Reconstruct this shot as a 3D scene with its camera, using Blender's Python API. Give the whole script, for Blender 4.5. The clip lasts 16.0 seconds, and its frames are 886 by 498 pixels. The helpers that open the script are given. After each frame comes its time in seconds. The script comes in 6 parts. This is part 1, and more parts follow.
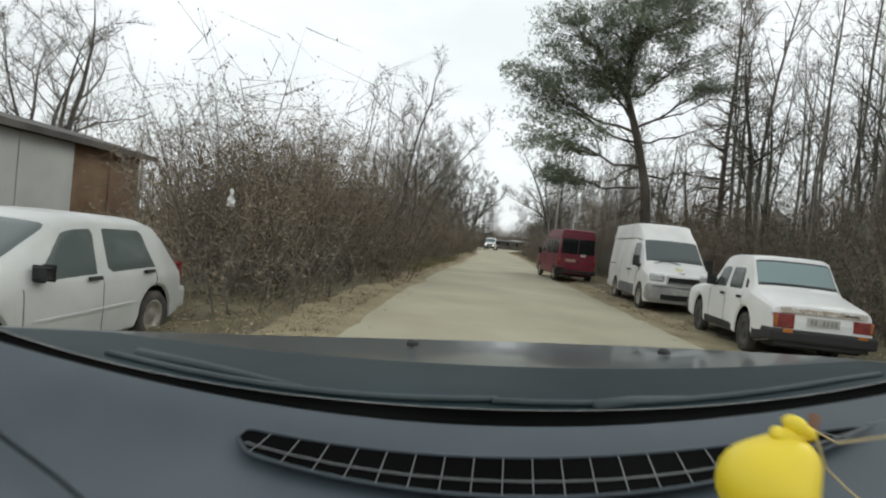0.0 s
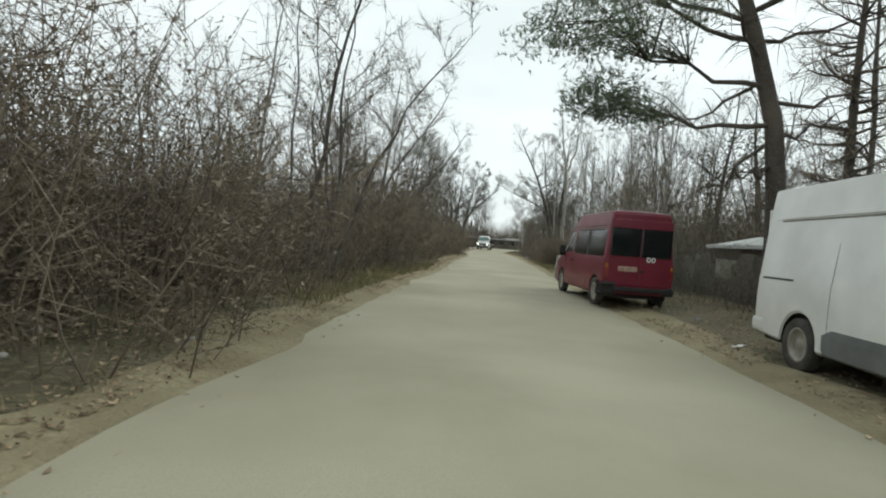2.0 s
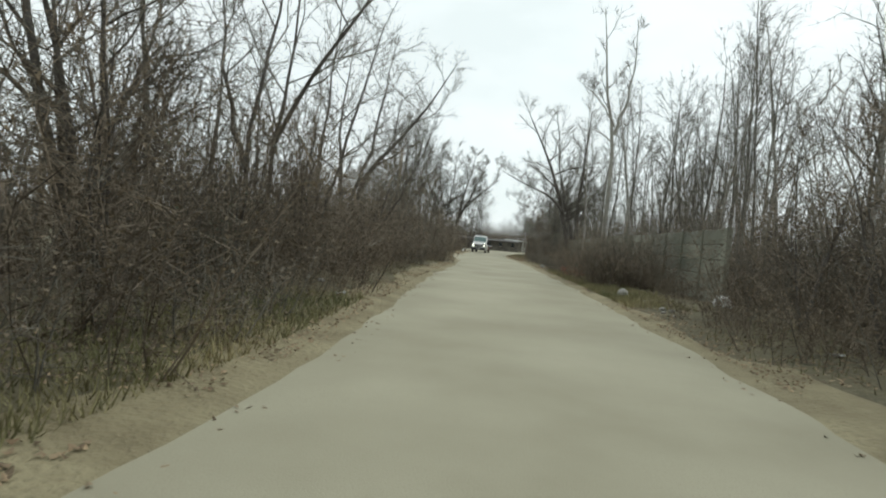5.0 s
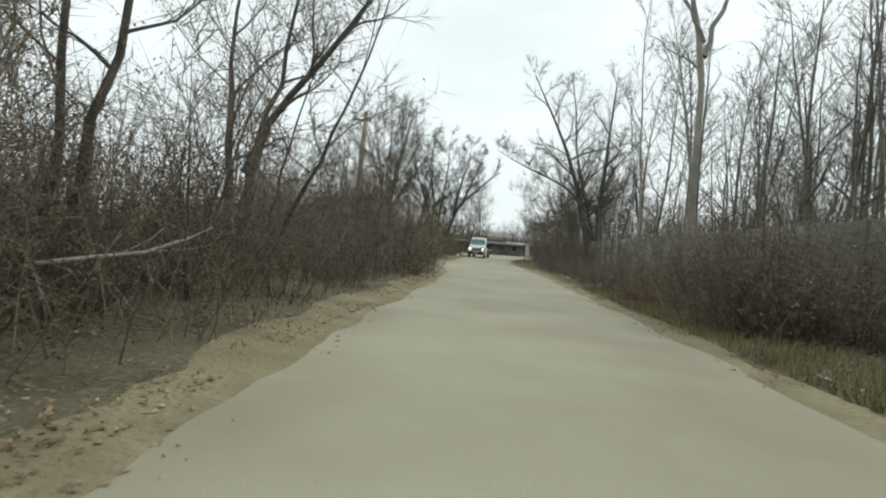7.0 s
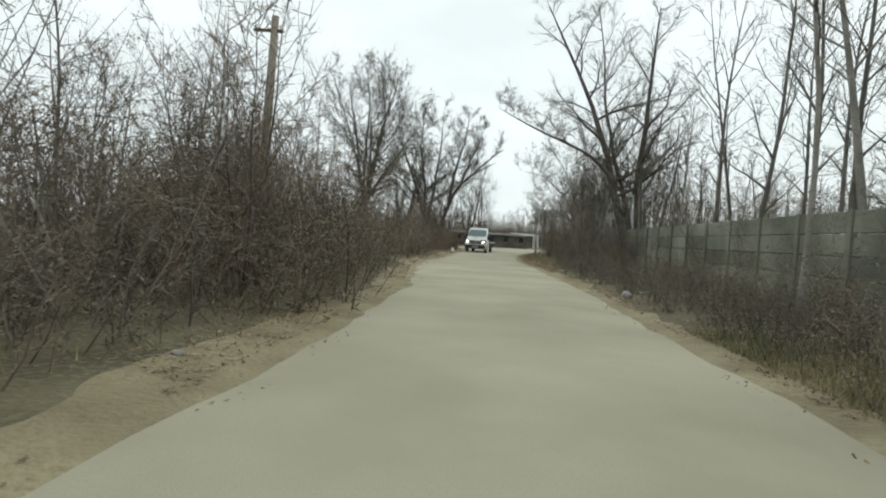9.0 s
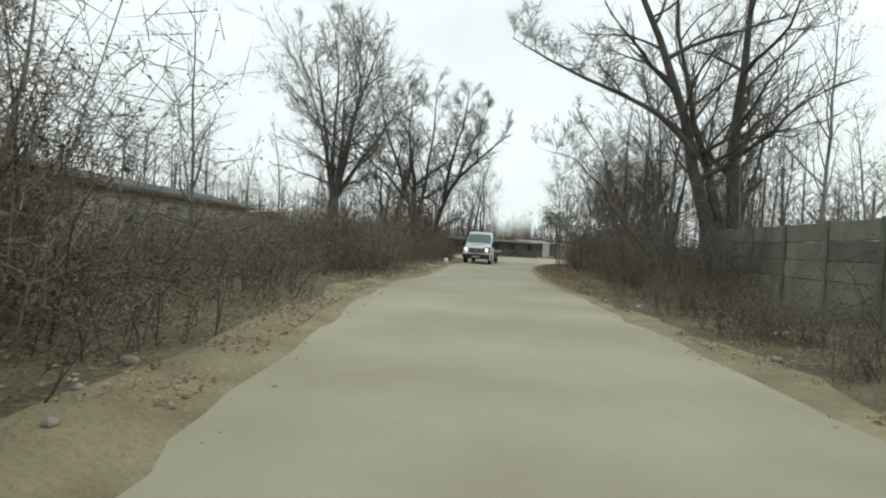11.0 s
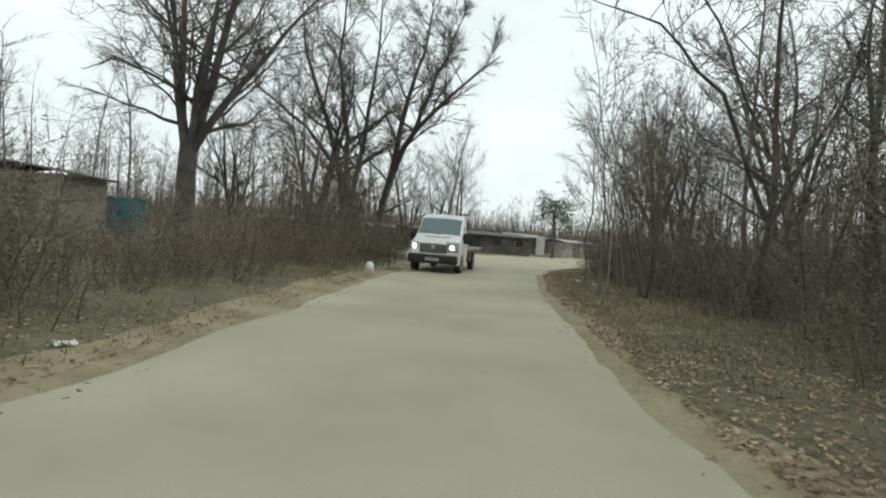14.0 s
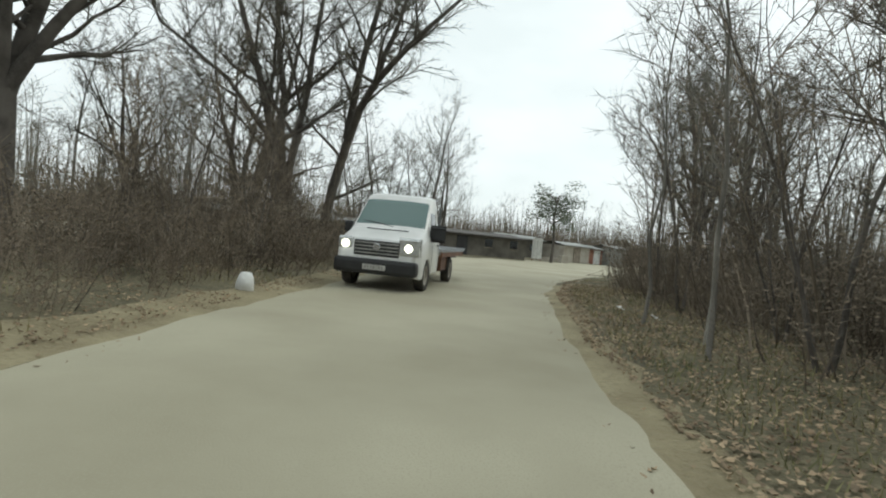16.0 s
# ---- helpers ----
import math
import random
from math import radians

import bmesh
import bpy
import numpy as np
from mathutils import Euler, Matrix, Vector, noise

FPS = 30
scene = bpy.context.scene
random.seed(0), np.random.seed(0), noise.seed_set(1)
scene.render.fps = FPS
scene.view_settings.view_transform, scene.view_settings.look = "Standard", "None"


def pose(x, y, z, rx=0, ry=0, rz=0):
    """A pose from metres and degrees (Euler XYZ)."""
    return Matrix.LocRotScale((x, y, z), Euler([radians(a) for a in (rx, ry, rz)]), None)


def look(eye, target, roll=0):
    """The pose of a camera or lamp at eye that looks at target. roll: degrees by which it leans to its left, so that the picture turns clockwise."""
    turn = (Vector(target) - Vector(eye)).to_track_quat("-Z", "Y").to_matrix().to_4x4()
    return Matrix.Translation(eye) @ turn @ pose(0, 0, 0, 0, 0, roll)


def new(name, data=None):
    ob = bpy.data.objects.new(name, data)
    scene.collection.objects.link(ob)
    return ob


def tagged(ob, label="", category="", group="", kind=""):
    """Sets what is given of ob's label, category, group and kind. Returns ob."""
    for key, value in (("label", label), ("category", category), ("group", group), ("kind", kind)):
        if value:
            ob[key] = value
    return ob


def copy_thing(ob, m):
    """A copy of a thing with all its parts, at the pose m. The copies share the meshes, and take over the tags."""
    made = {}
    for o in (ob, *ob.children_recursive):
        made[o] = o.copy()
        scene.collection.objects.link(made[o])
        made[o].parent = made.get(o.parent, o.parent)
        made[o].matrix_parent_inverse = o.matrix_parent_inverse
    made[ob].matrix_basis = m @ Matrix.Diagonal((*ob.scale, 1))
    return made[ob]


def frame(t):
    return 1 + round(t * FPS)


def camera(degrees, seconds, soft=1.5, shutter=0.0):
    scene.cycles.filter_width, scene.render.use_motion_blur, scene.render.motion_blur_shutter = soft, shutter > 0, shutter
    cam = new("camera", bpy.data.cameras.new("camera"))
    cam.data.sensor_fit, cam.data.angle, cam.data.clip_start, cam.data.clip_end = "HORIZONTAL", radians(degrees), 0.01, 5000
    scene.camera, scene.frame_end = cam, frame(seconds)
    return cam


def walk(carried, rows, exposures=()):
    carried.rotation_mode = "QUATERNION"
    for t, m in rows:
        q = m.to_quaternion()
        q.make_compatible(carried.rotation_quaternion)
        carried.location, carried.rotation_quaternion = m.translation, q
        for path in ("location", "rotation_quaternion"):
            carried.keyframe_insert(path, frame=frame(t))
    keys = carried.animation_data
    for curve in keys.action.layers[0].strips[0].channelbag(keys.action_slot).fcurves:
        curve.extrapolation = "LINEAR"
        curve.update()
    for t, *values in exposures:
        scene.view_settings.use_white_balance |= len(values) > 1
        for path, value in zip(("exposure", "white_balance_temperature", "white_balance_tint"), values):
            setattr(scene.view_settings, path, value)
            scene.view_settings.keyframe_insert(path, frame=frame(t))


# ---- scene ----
cam = camera(78.04, 16.0, soft=2.05, shutter=0.06)
PATH = [
    (0, look((0.000, -0.000, 1.340), (-0.173, 3.995, 1.260), 5.73)),
    (0.5, look((0.121, 2.683, 1.339), (-0.042, 6.679, 1.262), 5.65)),
    (1, look((0.281, 5.392, 1.327), (0.128, 9.388, 1.251), 5.56)),
    (1.5, look((0.457, 8.110, 1.286), (0.314, 12.107, 1.210), 5.16)),
    (2, look((0.604, 10.772, 1.282), (0.472, 14.770, 1.208), 4.55)),
    (2.5, look((0.754, 13.486, 1.249), (0.624, 17.484, 1.192), 5.07)),
    (3, look((0.878, 16.060, 1.256), (0.736, 20.057, 1.190), 4.64)),
    (3.5, look((1.008, 18.488, 1.269), (0.845, 22.484, 1.193), 4.27)),
    (6, look((1.226, 32.064, 1.298), (1.167, 36.063, 1.251), 5.53)),
    (6.5, look((1.456, 34.982, 1.266), (1.383, 38.981, 1.237), 5.21)),
    (7, look((1.703, 37.929, 1.246), (1.611, 41.928, 1.208), 4.64)),
    (7.5, look((1.986, 40.735, 1.307), (1.877, 44.733, 1.262), 4.23)),
    (8, look((2.154, 43.667, 1.300), (2.048, 47.665, 1.253), 4.68)),
    (8.5, look((2.374, 46.390, 1.295), (2.262, 50.388, 1.233), 4.32)),
    (9, look((2.664, 49.265, 1.317), (2.539, 53.262, 1.221), 3.66)),
    (11.5, look((3.170, 64.322, 1.259), (3.027, 68.320, 1.225), 3.63)),
    (12, look((3.410, 67.461, 1.276), (3.335, 71.460, 1.224), 3.67)),
    (12.5, look((3.710, 70.516, 1.310), (3.710, 74.515, 1.203), 4.34)),
    (13, look((4.035, 73.501, 1.327), (4.051, 77.501, 1.291), 4.27)),
    (13.5, look((4.300, 76.302, 1.310), (4.293, 80.301, 1.239), 4.29)),
    (14, look((4.511, 78.825, 1.326), (4.484, 82.825, 1.245), 4.55)),
    (14.5, look((4.731, 81.160, 1.290), (4.697, 85.158, 1.194), 4.87)),
    (15, look((4.935, 83.329, 1.250), (4.922, 87.328, 1.150), 4.75)),
    (15.5, look((5.132, 85.356, 1.264), (5.146, 89.356, 1.211), 4.96)),
    (16, look((5.345, 87.284, 1.246), (5.381, 91.283, 1.178), 5.57)),
]
walk(cam, PATH, [(0, -0.14, 6500, 3.4), (1, -0.15, 6380, -1.6), (16, -0.15, 6380, -1.6)])

# ---- light: an overcast winter day ----
world = bpy.data.worlds.new("overcast_sky")
scene.world = world
world.use_nodes = True
wn, wl = world.node_tree.nodes, world.node_tree.links
wn.clear()
w_out = wn.new("ShaderNodeOutputWorld")
w_bg = wn.new("ShaderNodeBackground")
w_sky = wn.new("ShaderNodeTexSky")
w_sky.sky_type = "NISHITA"
w_sky.sun_disc = False
w_sky.sun_elevation, w_sky.sun_rotation = radians(38), radians(70)
w_sky.air_density, w_sky.dust_density = 1.0, 4.0
w_co = wn.new("ShaderNodeTexCoord")
w_map = wn.new("ShaderNodeMapping")
w_map.inputs["Scale"].default_value = (1.6, 1.6, 4.5)
w_noise = wn.new("ShaderNodeTexNoise")
w_noise.inputs["Scale"].default_value = 1.7
w_noise.inputs["Detail"].default_value = 5
w_noise.inputs["Roughness"].default_value = 0.55
w_ramp = wn.new("ShaderNodeValToRGB")
w_ramp.color_ramp.elements[0].position, w_ramp.color_ramp.elements[0].color = 0.36, (11.0, 11.25, 11.7, 1)
w_ramp.color_ramp.elements[1].position, w_ramp.color_ramp.elements[1].color = 0.60, (12.5, 12.55, 13.1, 1)
w_mix = wn.new("ShaderNodeMixRGB")
w_mix.inputs["Fac"].default_value = 0.9
wl.new(w_co.outputs["Generated"], w_map.inputs["Vector"])
wl.new(w_map.outputs["Vector"], w_noise.inputs["Vector"])
wl.new(w_noise.outputs["Fac"], w_ramp.inputs["Fac"])
wl.new(w_sky.outputs["Color"], w_mix.inputs["Color1"])
wl.new(w_ramp.outputs["Color"], w_mix.inputs["Color2"])
wl.new(w_mix.outputs["Color"], w_bg.inputs["Color"])
w_bg.inputs["Strength"].default_value = 0.1
wl.new(w_bg.outputs["Background"], w_out.inputs["Surface"])

sun = new("sun", bpy.data.lights.new("sun", "SUN"))
sun.data.energy, sun.data.angle, sun.data.color = 0.8, radians(25), (1.0, 0.97, 0.92)
sun.matrix_world = look((0, 0, 30), (-12, -6, 18))


# ---- materials ----
def mat(name, c1, c2, scale=3.0, rough=0.8, bump=0.3, fine=40.0, c3=None, metal=0.0, contrast=(0.35, 0.65), coat=0.0, island=0.0, bump_dist=0.02):
    """Two tones mixed by a coarse noise, broken by a fine one, with a fine relief."""
    m = bpy.data.materials.new(name)
    m.use_nodes = True
    n, l = m.node_tree.nodes, m.node_tree.links
    b = n["Principled BSDF"]
    co = n.new("ShaderNodeNewGeometry")
    t1 = n.new("ShaderNodeTexNoise")
    t1.inputs["Scale"].default_value, t1.inputs["Detail"].default_value = scale, 6
    l.new(co.outputs["Position"], t1.inputs["Vector"])
    r = n.new("ShaderNodeValToRGB")
    r.color_ramp.elements[0].position, r.color_ramp.elements[0].color = contrast[0], (*c1, 1)
    r.color_ramp.elements[1].position, r.color_ramp.elements[1].color = contrast[1], (*c2, 1)
    l.new(t1.outputs["Fac"], r.inputs["Fac"])
    colour = r.outputs["Color"]
    t2 = n.new("ShaderNodeTexNoise")
    t2.inputs["Scale"].default_value, t2.inputs["Detail"].default_value = fine, 4
    l.new(co.outputs["Position"], t2.inputs["Vector"])
    if c3:
        r2 = n.new("ShaderNodeValToRGB")
        r2.color_ramp.elements[0].position, r2.color_ramp.elements[1].position = 0.5, 0.68
        r2.color_ramp.elements[0].color, r2.color_ramp.elements[1].color = (0, 0, 0, 1), (1, 1, 1, 1)
        l.new(t2.outputs["Fac"], r2.inputs["Fac"])
        mx = n.new("ShaderNodeMixRGB")
        l.new(r2.outputs["Color"], mx.inputs["Fac"])
        l.new(colour, mx.inputs["Color1"])
        mx.inputs["Color2"].default_value = (*c3, 1)
        colour = mx.outputs["Color"]
    if island:
        geo = n.new("ShaderNodeNewGeometry")
        hsv = n.new("ShaderNodeHueSaturation")
        mr = n.new("ShaderNodeMapRange")
        mr.inputs["To Min"].default_value, mr.inputs["To Max"].default_value = 1 - island, 1 + island
        l.new(geo.outputs["Random Per Island"], mr.inputs["Value"])
        l.new(mr.outputs["Result"], hsv.inputs["Value"])
        l.new(colour, hsv.inputs["Color"])
        colour = hsv.outputs["Color"]
    l.new(colour, b.inputs["Base Color"])
    b.inputs["Roughness"].default_value, b.inputs["Metallic"].default_value = rough, metal
    b.inputs["Coat Weight"].default_value = coat
    if bump:
        bp = n.new("ShaderNodeBump")
        bp.inputs["Strength"].default_value, bp.inputs["Distance"].default_value = bump, bump_dist
        l.new(t2.outputs["Fac"], bp.inputs["Height"])
        l.new(bp.outputs["Normal"], b.inputs["Normal"])
    return m


M_GROUND = mat("leaf_strewn_soil", (0.082, 0.072, 0.04), (0.15, 0.13, 0.077), 0.8, 0.95, 0.9, 14, (0.19, 0.165, 0.10), bump_dist=0.05)
M_ROAD = mat("dusty_asphalt", (0.31, 0.283, 0.20), (0.415, 0.386, 0.285), 0.35, 0.9, 0.35, 70, (0.345, 0.318, 0.23), bump_dist=0.01)
M_DIRT = mat("dry_dirt", (0.20, 0.166, 0.096), (0.325, 0.282, 0.172), 1.3, 0.95, 0.9, 16, (0.25, 0.212, 0.128), bump_dist=0.05)
M_BARK = mat("grey_bark", (0.058, 0.05, 0.043), (0.135, 0.118, 0.102), 2.0, 0.9, 0.8, 30, (0.105, 0.098, 0.082), bump_dist=0.03)
M_BARK_PALE = mat("pale_bark", (0.22, 0.21, 0.18), (0.36, 0.34, 0.30), 1.6, 0.9, 0.6, 25, (0.17, 0.16, 0.13), bump_dist=0.02)
M_BARK_GREY = mat("light_grey_bark", (0.10, 0.092, 0.08), (0.205, 0.19, 0.165), 1.8, 0.9, 0.6, 28, (0.15, 0.14, 0.12), bump_dist=0.02)
M_BARK_PINE = mat("pine_bark", (0.066, 0.054, 0.044), (0.135, 0.112, 0.09), 1.2, 0.9, 1.0, 18, (0.10, 0.092, 0.075), bump_dist=0.04)
M_TWIG = mat("bare_twigs", (0.096, 0.088, 0.072), (0.185, 0.17, 0.138), 0.7, 0.9, 0.0, 20, island=0.35)
M_TWIG_RED = mat("brown_twigs", (0.112, 0.09, 0.067), (0.218, 0.178, 0.132), 0.5, 0.9, 0.0, 20, island=0.45)
M_LEAF = mat("dead_leaves", (0.125, 0.098, 0.068), (0.235, 0.188, 0.13), 0.35, 0.85, 0.0, 20, island=0.45)
M_LITTER = mat("fallen_leaves", (0.18, 0.125, 0.075), (0.36, 0.275, 0.175), 1.2, 0.85, 0.0, 20, island=0.5)
M_NEEDLE = mat("pine_needles", (0.10, 0.13, 0.085), (0.20, 0.235, 0.15), 0.6, 0.7, 0.0, 20, island=0.4)
M_GRASS = mat("winter_grass", (0.15, 0.15, 0.065), (0.29, 0.25, 0.13), 0.5, 0.8, 0.0, 20, island=0.4)
M_IVY = mat("dark_evergreen_leaves", (0.036, 0.05, 0.027), (0.085, 0.10, 0.052), 0.6, 0.6, 0.0, 20, island=0.4)
M_CONCRETE = mat("weathered_concrete", (0.118, 0.121, 0.09), (0.265, 0.264, 0.21), 0.55, 0.9, 0.5, 12, (0.17, 0.172, 0.13), bump_dist=0.015)
def vary(material, low, high):
    """Each piece a little lighter or darker than its neighbour."""
    n, l = material.node_tree.nodes, material.node_tree.links
    into = n["Principled BSDF"].inputs["Base Color"]
    info, ramp, mix = n.new("ShaderNodeObjectInfo"), n.new("ShaderNodeMapRange"), n.new("ShaderNodeMixRGB")
    ramp.inputs["To Min"].default_value, ramp.inputs["To Max"].default_value = low, high
    mix.blend_type, mix.inputs["Fac"].default_value = "MULTIPLY", 1.0
    l.new(info.outputs["Random"], ramp.inputs["Value"])
    l.new(into.links[0].from_socket, mix.inputs["Color1"])
    l.new(ramp.outputs["Result"], mix.inputs["Color2"])
    l.new(mix.outputs["Color"], into)


vary(M_CONCRETE, 0.75, 1.3)
M_PLASTER = mat("stained_plaster", (0.22, 0.20, 0.155), (0.36, 0.33, 0.27), 0.8, 0.9, 0.4, 20, (0.28, 0.25, 0.20))
M_BRICKWORK = mat("brown_boards", (0.14, 0.085, 0.05), (0.22, 0.145, 0.09), 1.2, 0.85, 0.4, 25)
M_SHEET = mat("grey_sheet_metal", (0.42, 0.43, 0.41), (0.52, 0.53, 0.50), 0.7, 0.55, 0.1, 20)
M_ROOF = mat("dark_roofing", (0.06, 0.055, 0.05), (0.12, 0.11, 0.10), 1.0, 0.85, 0.5, 20)
M_STONE = mat("pale_stone", (0.22, 0.21, 0.185), (0.40, 0.385, 0.35), 4.0, 0.9, 0.8, 25, bump_dist=0.02)
M_PAPER = mat("pale_litter", (0.55, 0.55, 0.53), (0.75, 0.75, 0.72), 5.0, 0.6, 0.3, 20)


# ---- helpers for shapes ----
class Shape:
    def __init__(self):
        self.v, self.f = [], []

    def grid(self, rows, close=False):
        """A sheet through rows of points of equal length."""
        o, n = len(self.v), len(rows[0])
        for r in rows:
            self.v.extend(r)
        for i in range(len(rows) - 1):
            for j in range(n if close else n - 1):
                k = (j + 1) % n
                self.f.append((o + i * n + j, o + i * n + k, o + (i + 1) * n + k, o + (i + 1) * n + j))
        return o

    def tube(self, pts, radii, sides=5, cap=False):
        rows = []
        for i, p in enumerate(pts):
            p = Vector(p)
            d = (Vector(pts[min(i + 1, len(pts) - 1)]) - Vector(pts[max(i - 1, 0)])).normalized()
            a = d.orthogonal().normalized() if i == 0 else (a - d * a.dot(d)).normalized()
            b = d.cross(a)
            rows.append([tuple(p + (a * math.cos(2 * math.pi * k / sides) + b * math.sin(2 * math.pi * k / sides)) * radii[i]) for k in range(sides)])
        o = self.grid(rows, True)
        if cap:
            self.f.append(tuple(o + k for k in reversed(range(sides))))
            e = o + (len(pts) - 1) * sides
            self.f.append(tuple(e + k for k in range(sides)))

    def twig(self, pts, r0):
        """A thin three-sided twig that ends in a point."""
        o, n = len(self.v), len(pts)
        d = (Vector(pts[-1]) - Vector(pts[0])).normalized()
        a = d.orthogonal().normalized()
        b = d.cross(a)
        for i, p in enumerate(pts[:-1]):
            r = r0 * (1 - 0.75 * i / (n - 1))
            for k in range(3):
                w = a * math.cos(2.094 * k) + b * math.sin(2.094 * k)
                self.v.append((p[0] + w.x * r, p[1] + w.y * r, p[2] + w.z * r))
        self.v.append(tuple(pts[-1]))
        for i in range(n - 2):
            for k in range(3):
                q, s = o + 3 * i, (k + 1) % 3
                self.f.append((q + k, q + s, q + 3 + s, q + 3 + k))
        q, e = o + 3 * (n - 2), o + 3 * (n - 1)
        for k in range(3):
            self.f.append((q + k, q + (k + 1) % 3, e))

    def leaf(self, p, size, rng):
        """A small curled leaf, seen as a sliver."""
        a = Vector((rng.uniform(-1, 1), rng.uniform(-1, 1), rng.uniform(-0.8, 0.8))).normalized()
        b = a.orthogonal().normalized() * size * rng.uniform(0.3, 0.5)
        a, p, o = a * size, Vector(p), len(self.v)
        self.v.extend([tuple(p + b), tuple(p + a), tuple(p - b * 0.6 + a * 0.2)])
        self.f.append((o, o + 1, o + 2))

    def box(self, x0, x1, y0, y1, z0, z1, c=0.0):
        """A box with chamfered upright and lying edges of width c."""
        bm = bmesh.new()
        bmesh.ops.create_cube(bm, size=1.0)
        for q in bm.verts:
            q.co = Vector(((x0 + x1) / 2 + q.co.x * (x1 - x0), (y0 + y1) / 2 + q.co.y * (y1 - y0), (z0 + z1) / 2 + q.co.z * (z1 - z0)))
        if c:
            bmesh.ops.bevel(bm, geom=bm.edges[:], offset=c, segments=2, affect="EDGES", profile=0.6)
        self.bm(bm)

    def bm(self, bm, m=None):
        o = len(self.v)
        bm.verts.index_update()
        for q in bm.verts:
            self.v.append(tuple(m @ q.co if m else q.co))
        for q in bm.faces:
            self.f.append(tuple(o + w.index for w in q.verts))
        bm.free()

    def mesh(self, name, material, smooth=False):
        me = bpy.data.meshes.new(name)
        me.from_pydata(self.v, [], self.f)
        me.materials.append(material)
        if smooth:
            me.shade_smooth()
        me.update()
        return me


def part(name, shape, material, parent, label="", smooth=False, m=None):
    """One mesh object under a thing or a part."""
    data = shape if isinstance(shape, bpy.types.Mesh) else shape.mesh(name, material, smooth)
    ob = new(name, data)
    ob.parent = parent
    if m is not None:
        ob.matrix_basis = m
    return tagged(ob, label)


def thing(name, label, category, at=None, group="", kind=""):
    ob = new(name)
    ob.empty_display_size = 0.2
    if at is not None:
        ob.matrix_basis = at
    return tagged(ob, label, category, group, kind)


def single(name, shape, material, label, category="", group="", kind="", smooth=False, at=None):
    ob = new(name, shape.mesh(name, material, smooth))
    if at is not None:
        ob.matrix_basis = at
    return tagged(ob, label, category, group, kind)


# ---- the road and the ground ----
LEFT_Y = (-40, 0, 12, 27, 32, 45, 57, 64, 72, 78, 83, 90, 97, 106, 112, 120)
LEFT_X = (-1.9, -1.6, -1.5, -0.8, -0.2, 0.2, 1.1, 1.4, 0.9, 0.9, 1.7, 2.1, 2.6, 3.4, 3.4, 2.0)
RIGHT_Y = (-40, 9, 14, 26, 36, 49, 57, 64, 73, 84, 95, 103, 109, 116, 120)
RIGHT_X = (3.8, 4.0, 4.0, 4.15, 4.8, 5.6, 5.9, 6.3, 6.5, 6.4, 7.3, 8.6, 10.2, 13.2, 15.5)


def road_left(y):
    return float(np.interp(y, LEFT_Y, LEFT_X))


def road_right(y):
    return float(np.interp(y, RIGHT_Y, RIGHT_X))


CROSS = [(-60, 118), (-25, 117.5), (-8, 117), (3, 119), (12, 127), (21, 140), (32, 156), (52, 185), (80, 225)]


def cross_dist(x, y):
    """Distance from the middle of the crossing road."""
    best = 1e9
    for (ax, ay), (bx, by) in zip(CROSS, CROSS[1:]):
        dx, dy = bx - ax, by - ay
        k = max(0, min(1, ((x - ax) * dx + (y - ay) * dy) / (dx * dx + dy * dy)))
        best = min(best, math.hypot(x - ax - k * dx, y - ay - k * dy))
    return best


def off_road(x, y):
    """How far a place lies outside the roads; negative on them."""
    d = cross_dist(x, y) - 6.5
    if y < 120:
        d = min(d, max(road_left(y) - x, x - road_right(y)))
    return d


def ground_z(x, y):
    d = off_road(x, y)
    k = max(0.0, min(1.0, d / 2.5))
    n = noise.noise((x * 0.35, y * 0.35, 0)) * 0.10 + noise.noise((x * 1.1, y * 1.1, 3)) * 0.04
    z = -0.05 + k * (0.13 + n) + 0.04 * max(0.0, min(1.0, d / 0.7))
    return z - 0.31 * math.exp(-((x + 4.5) / 1.8) ** 2 - ((y - 5.1) / 3.4) ** 2)


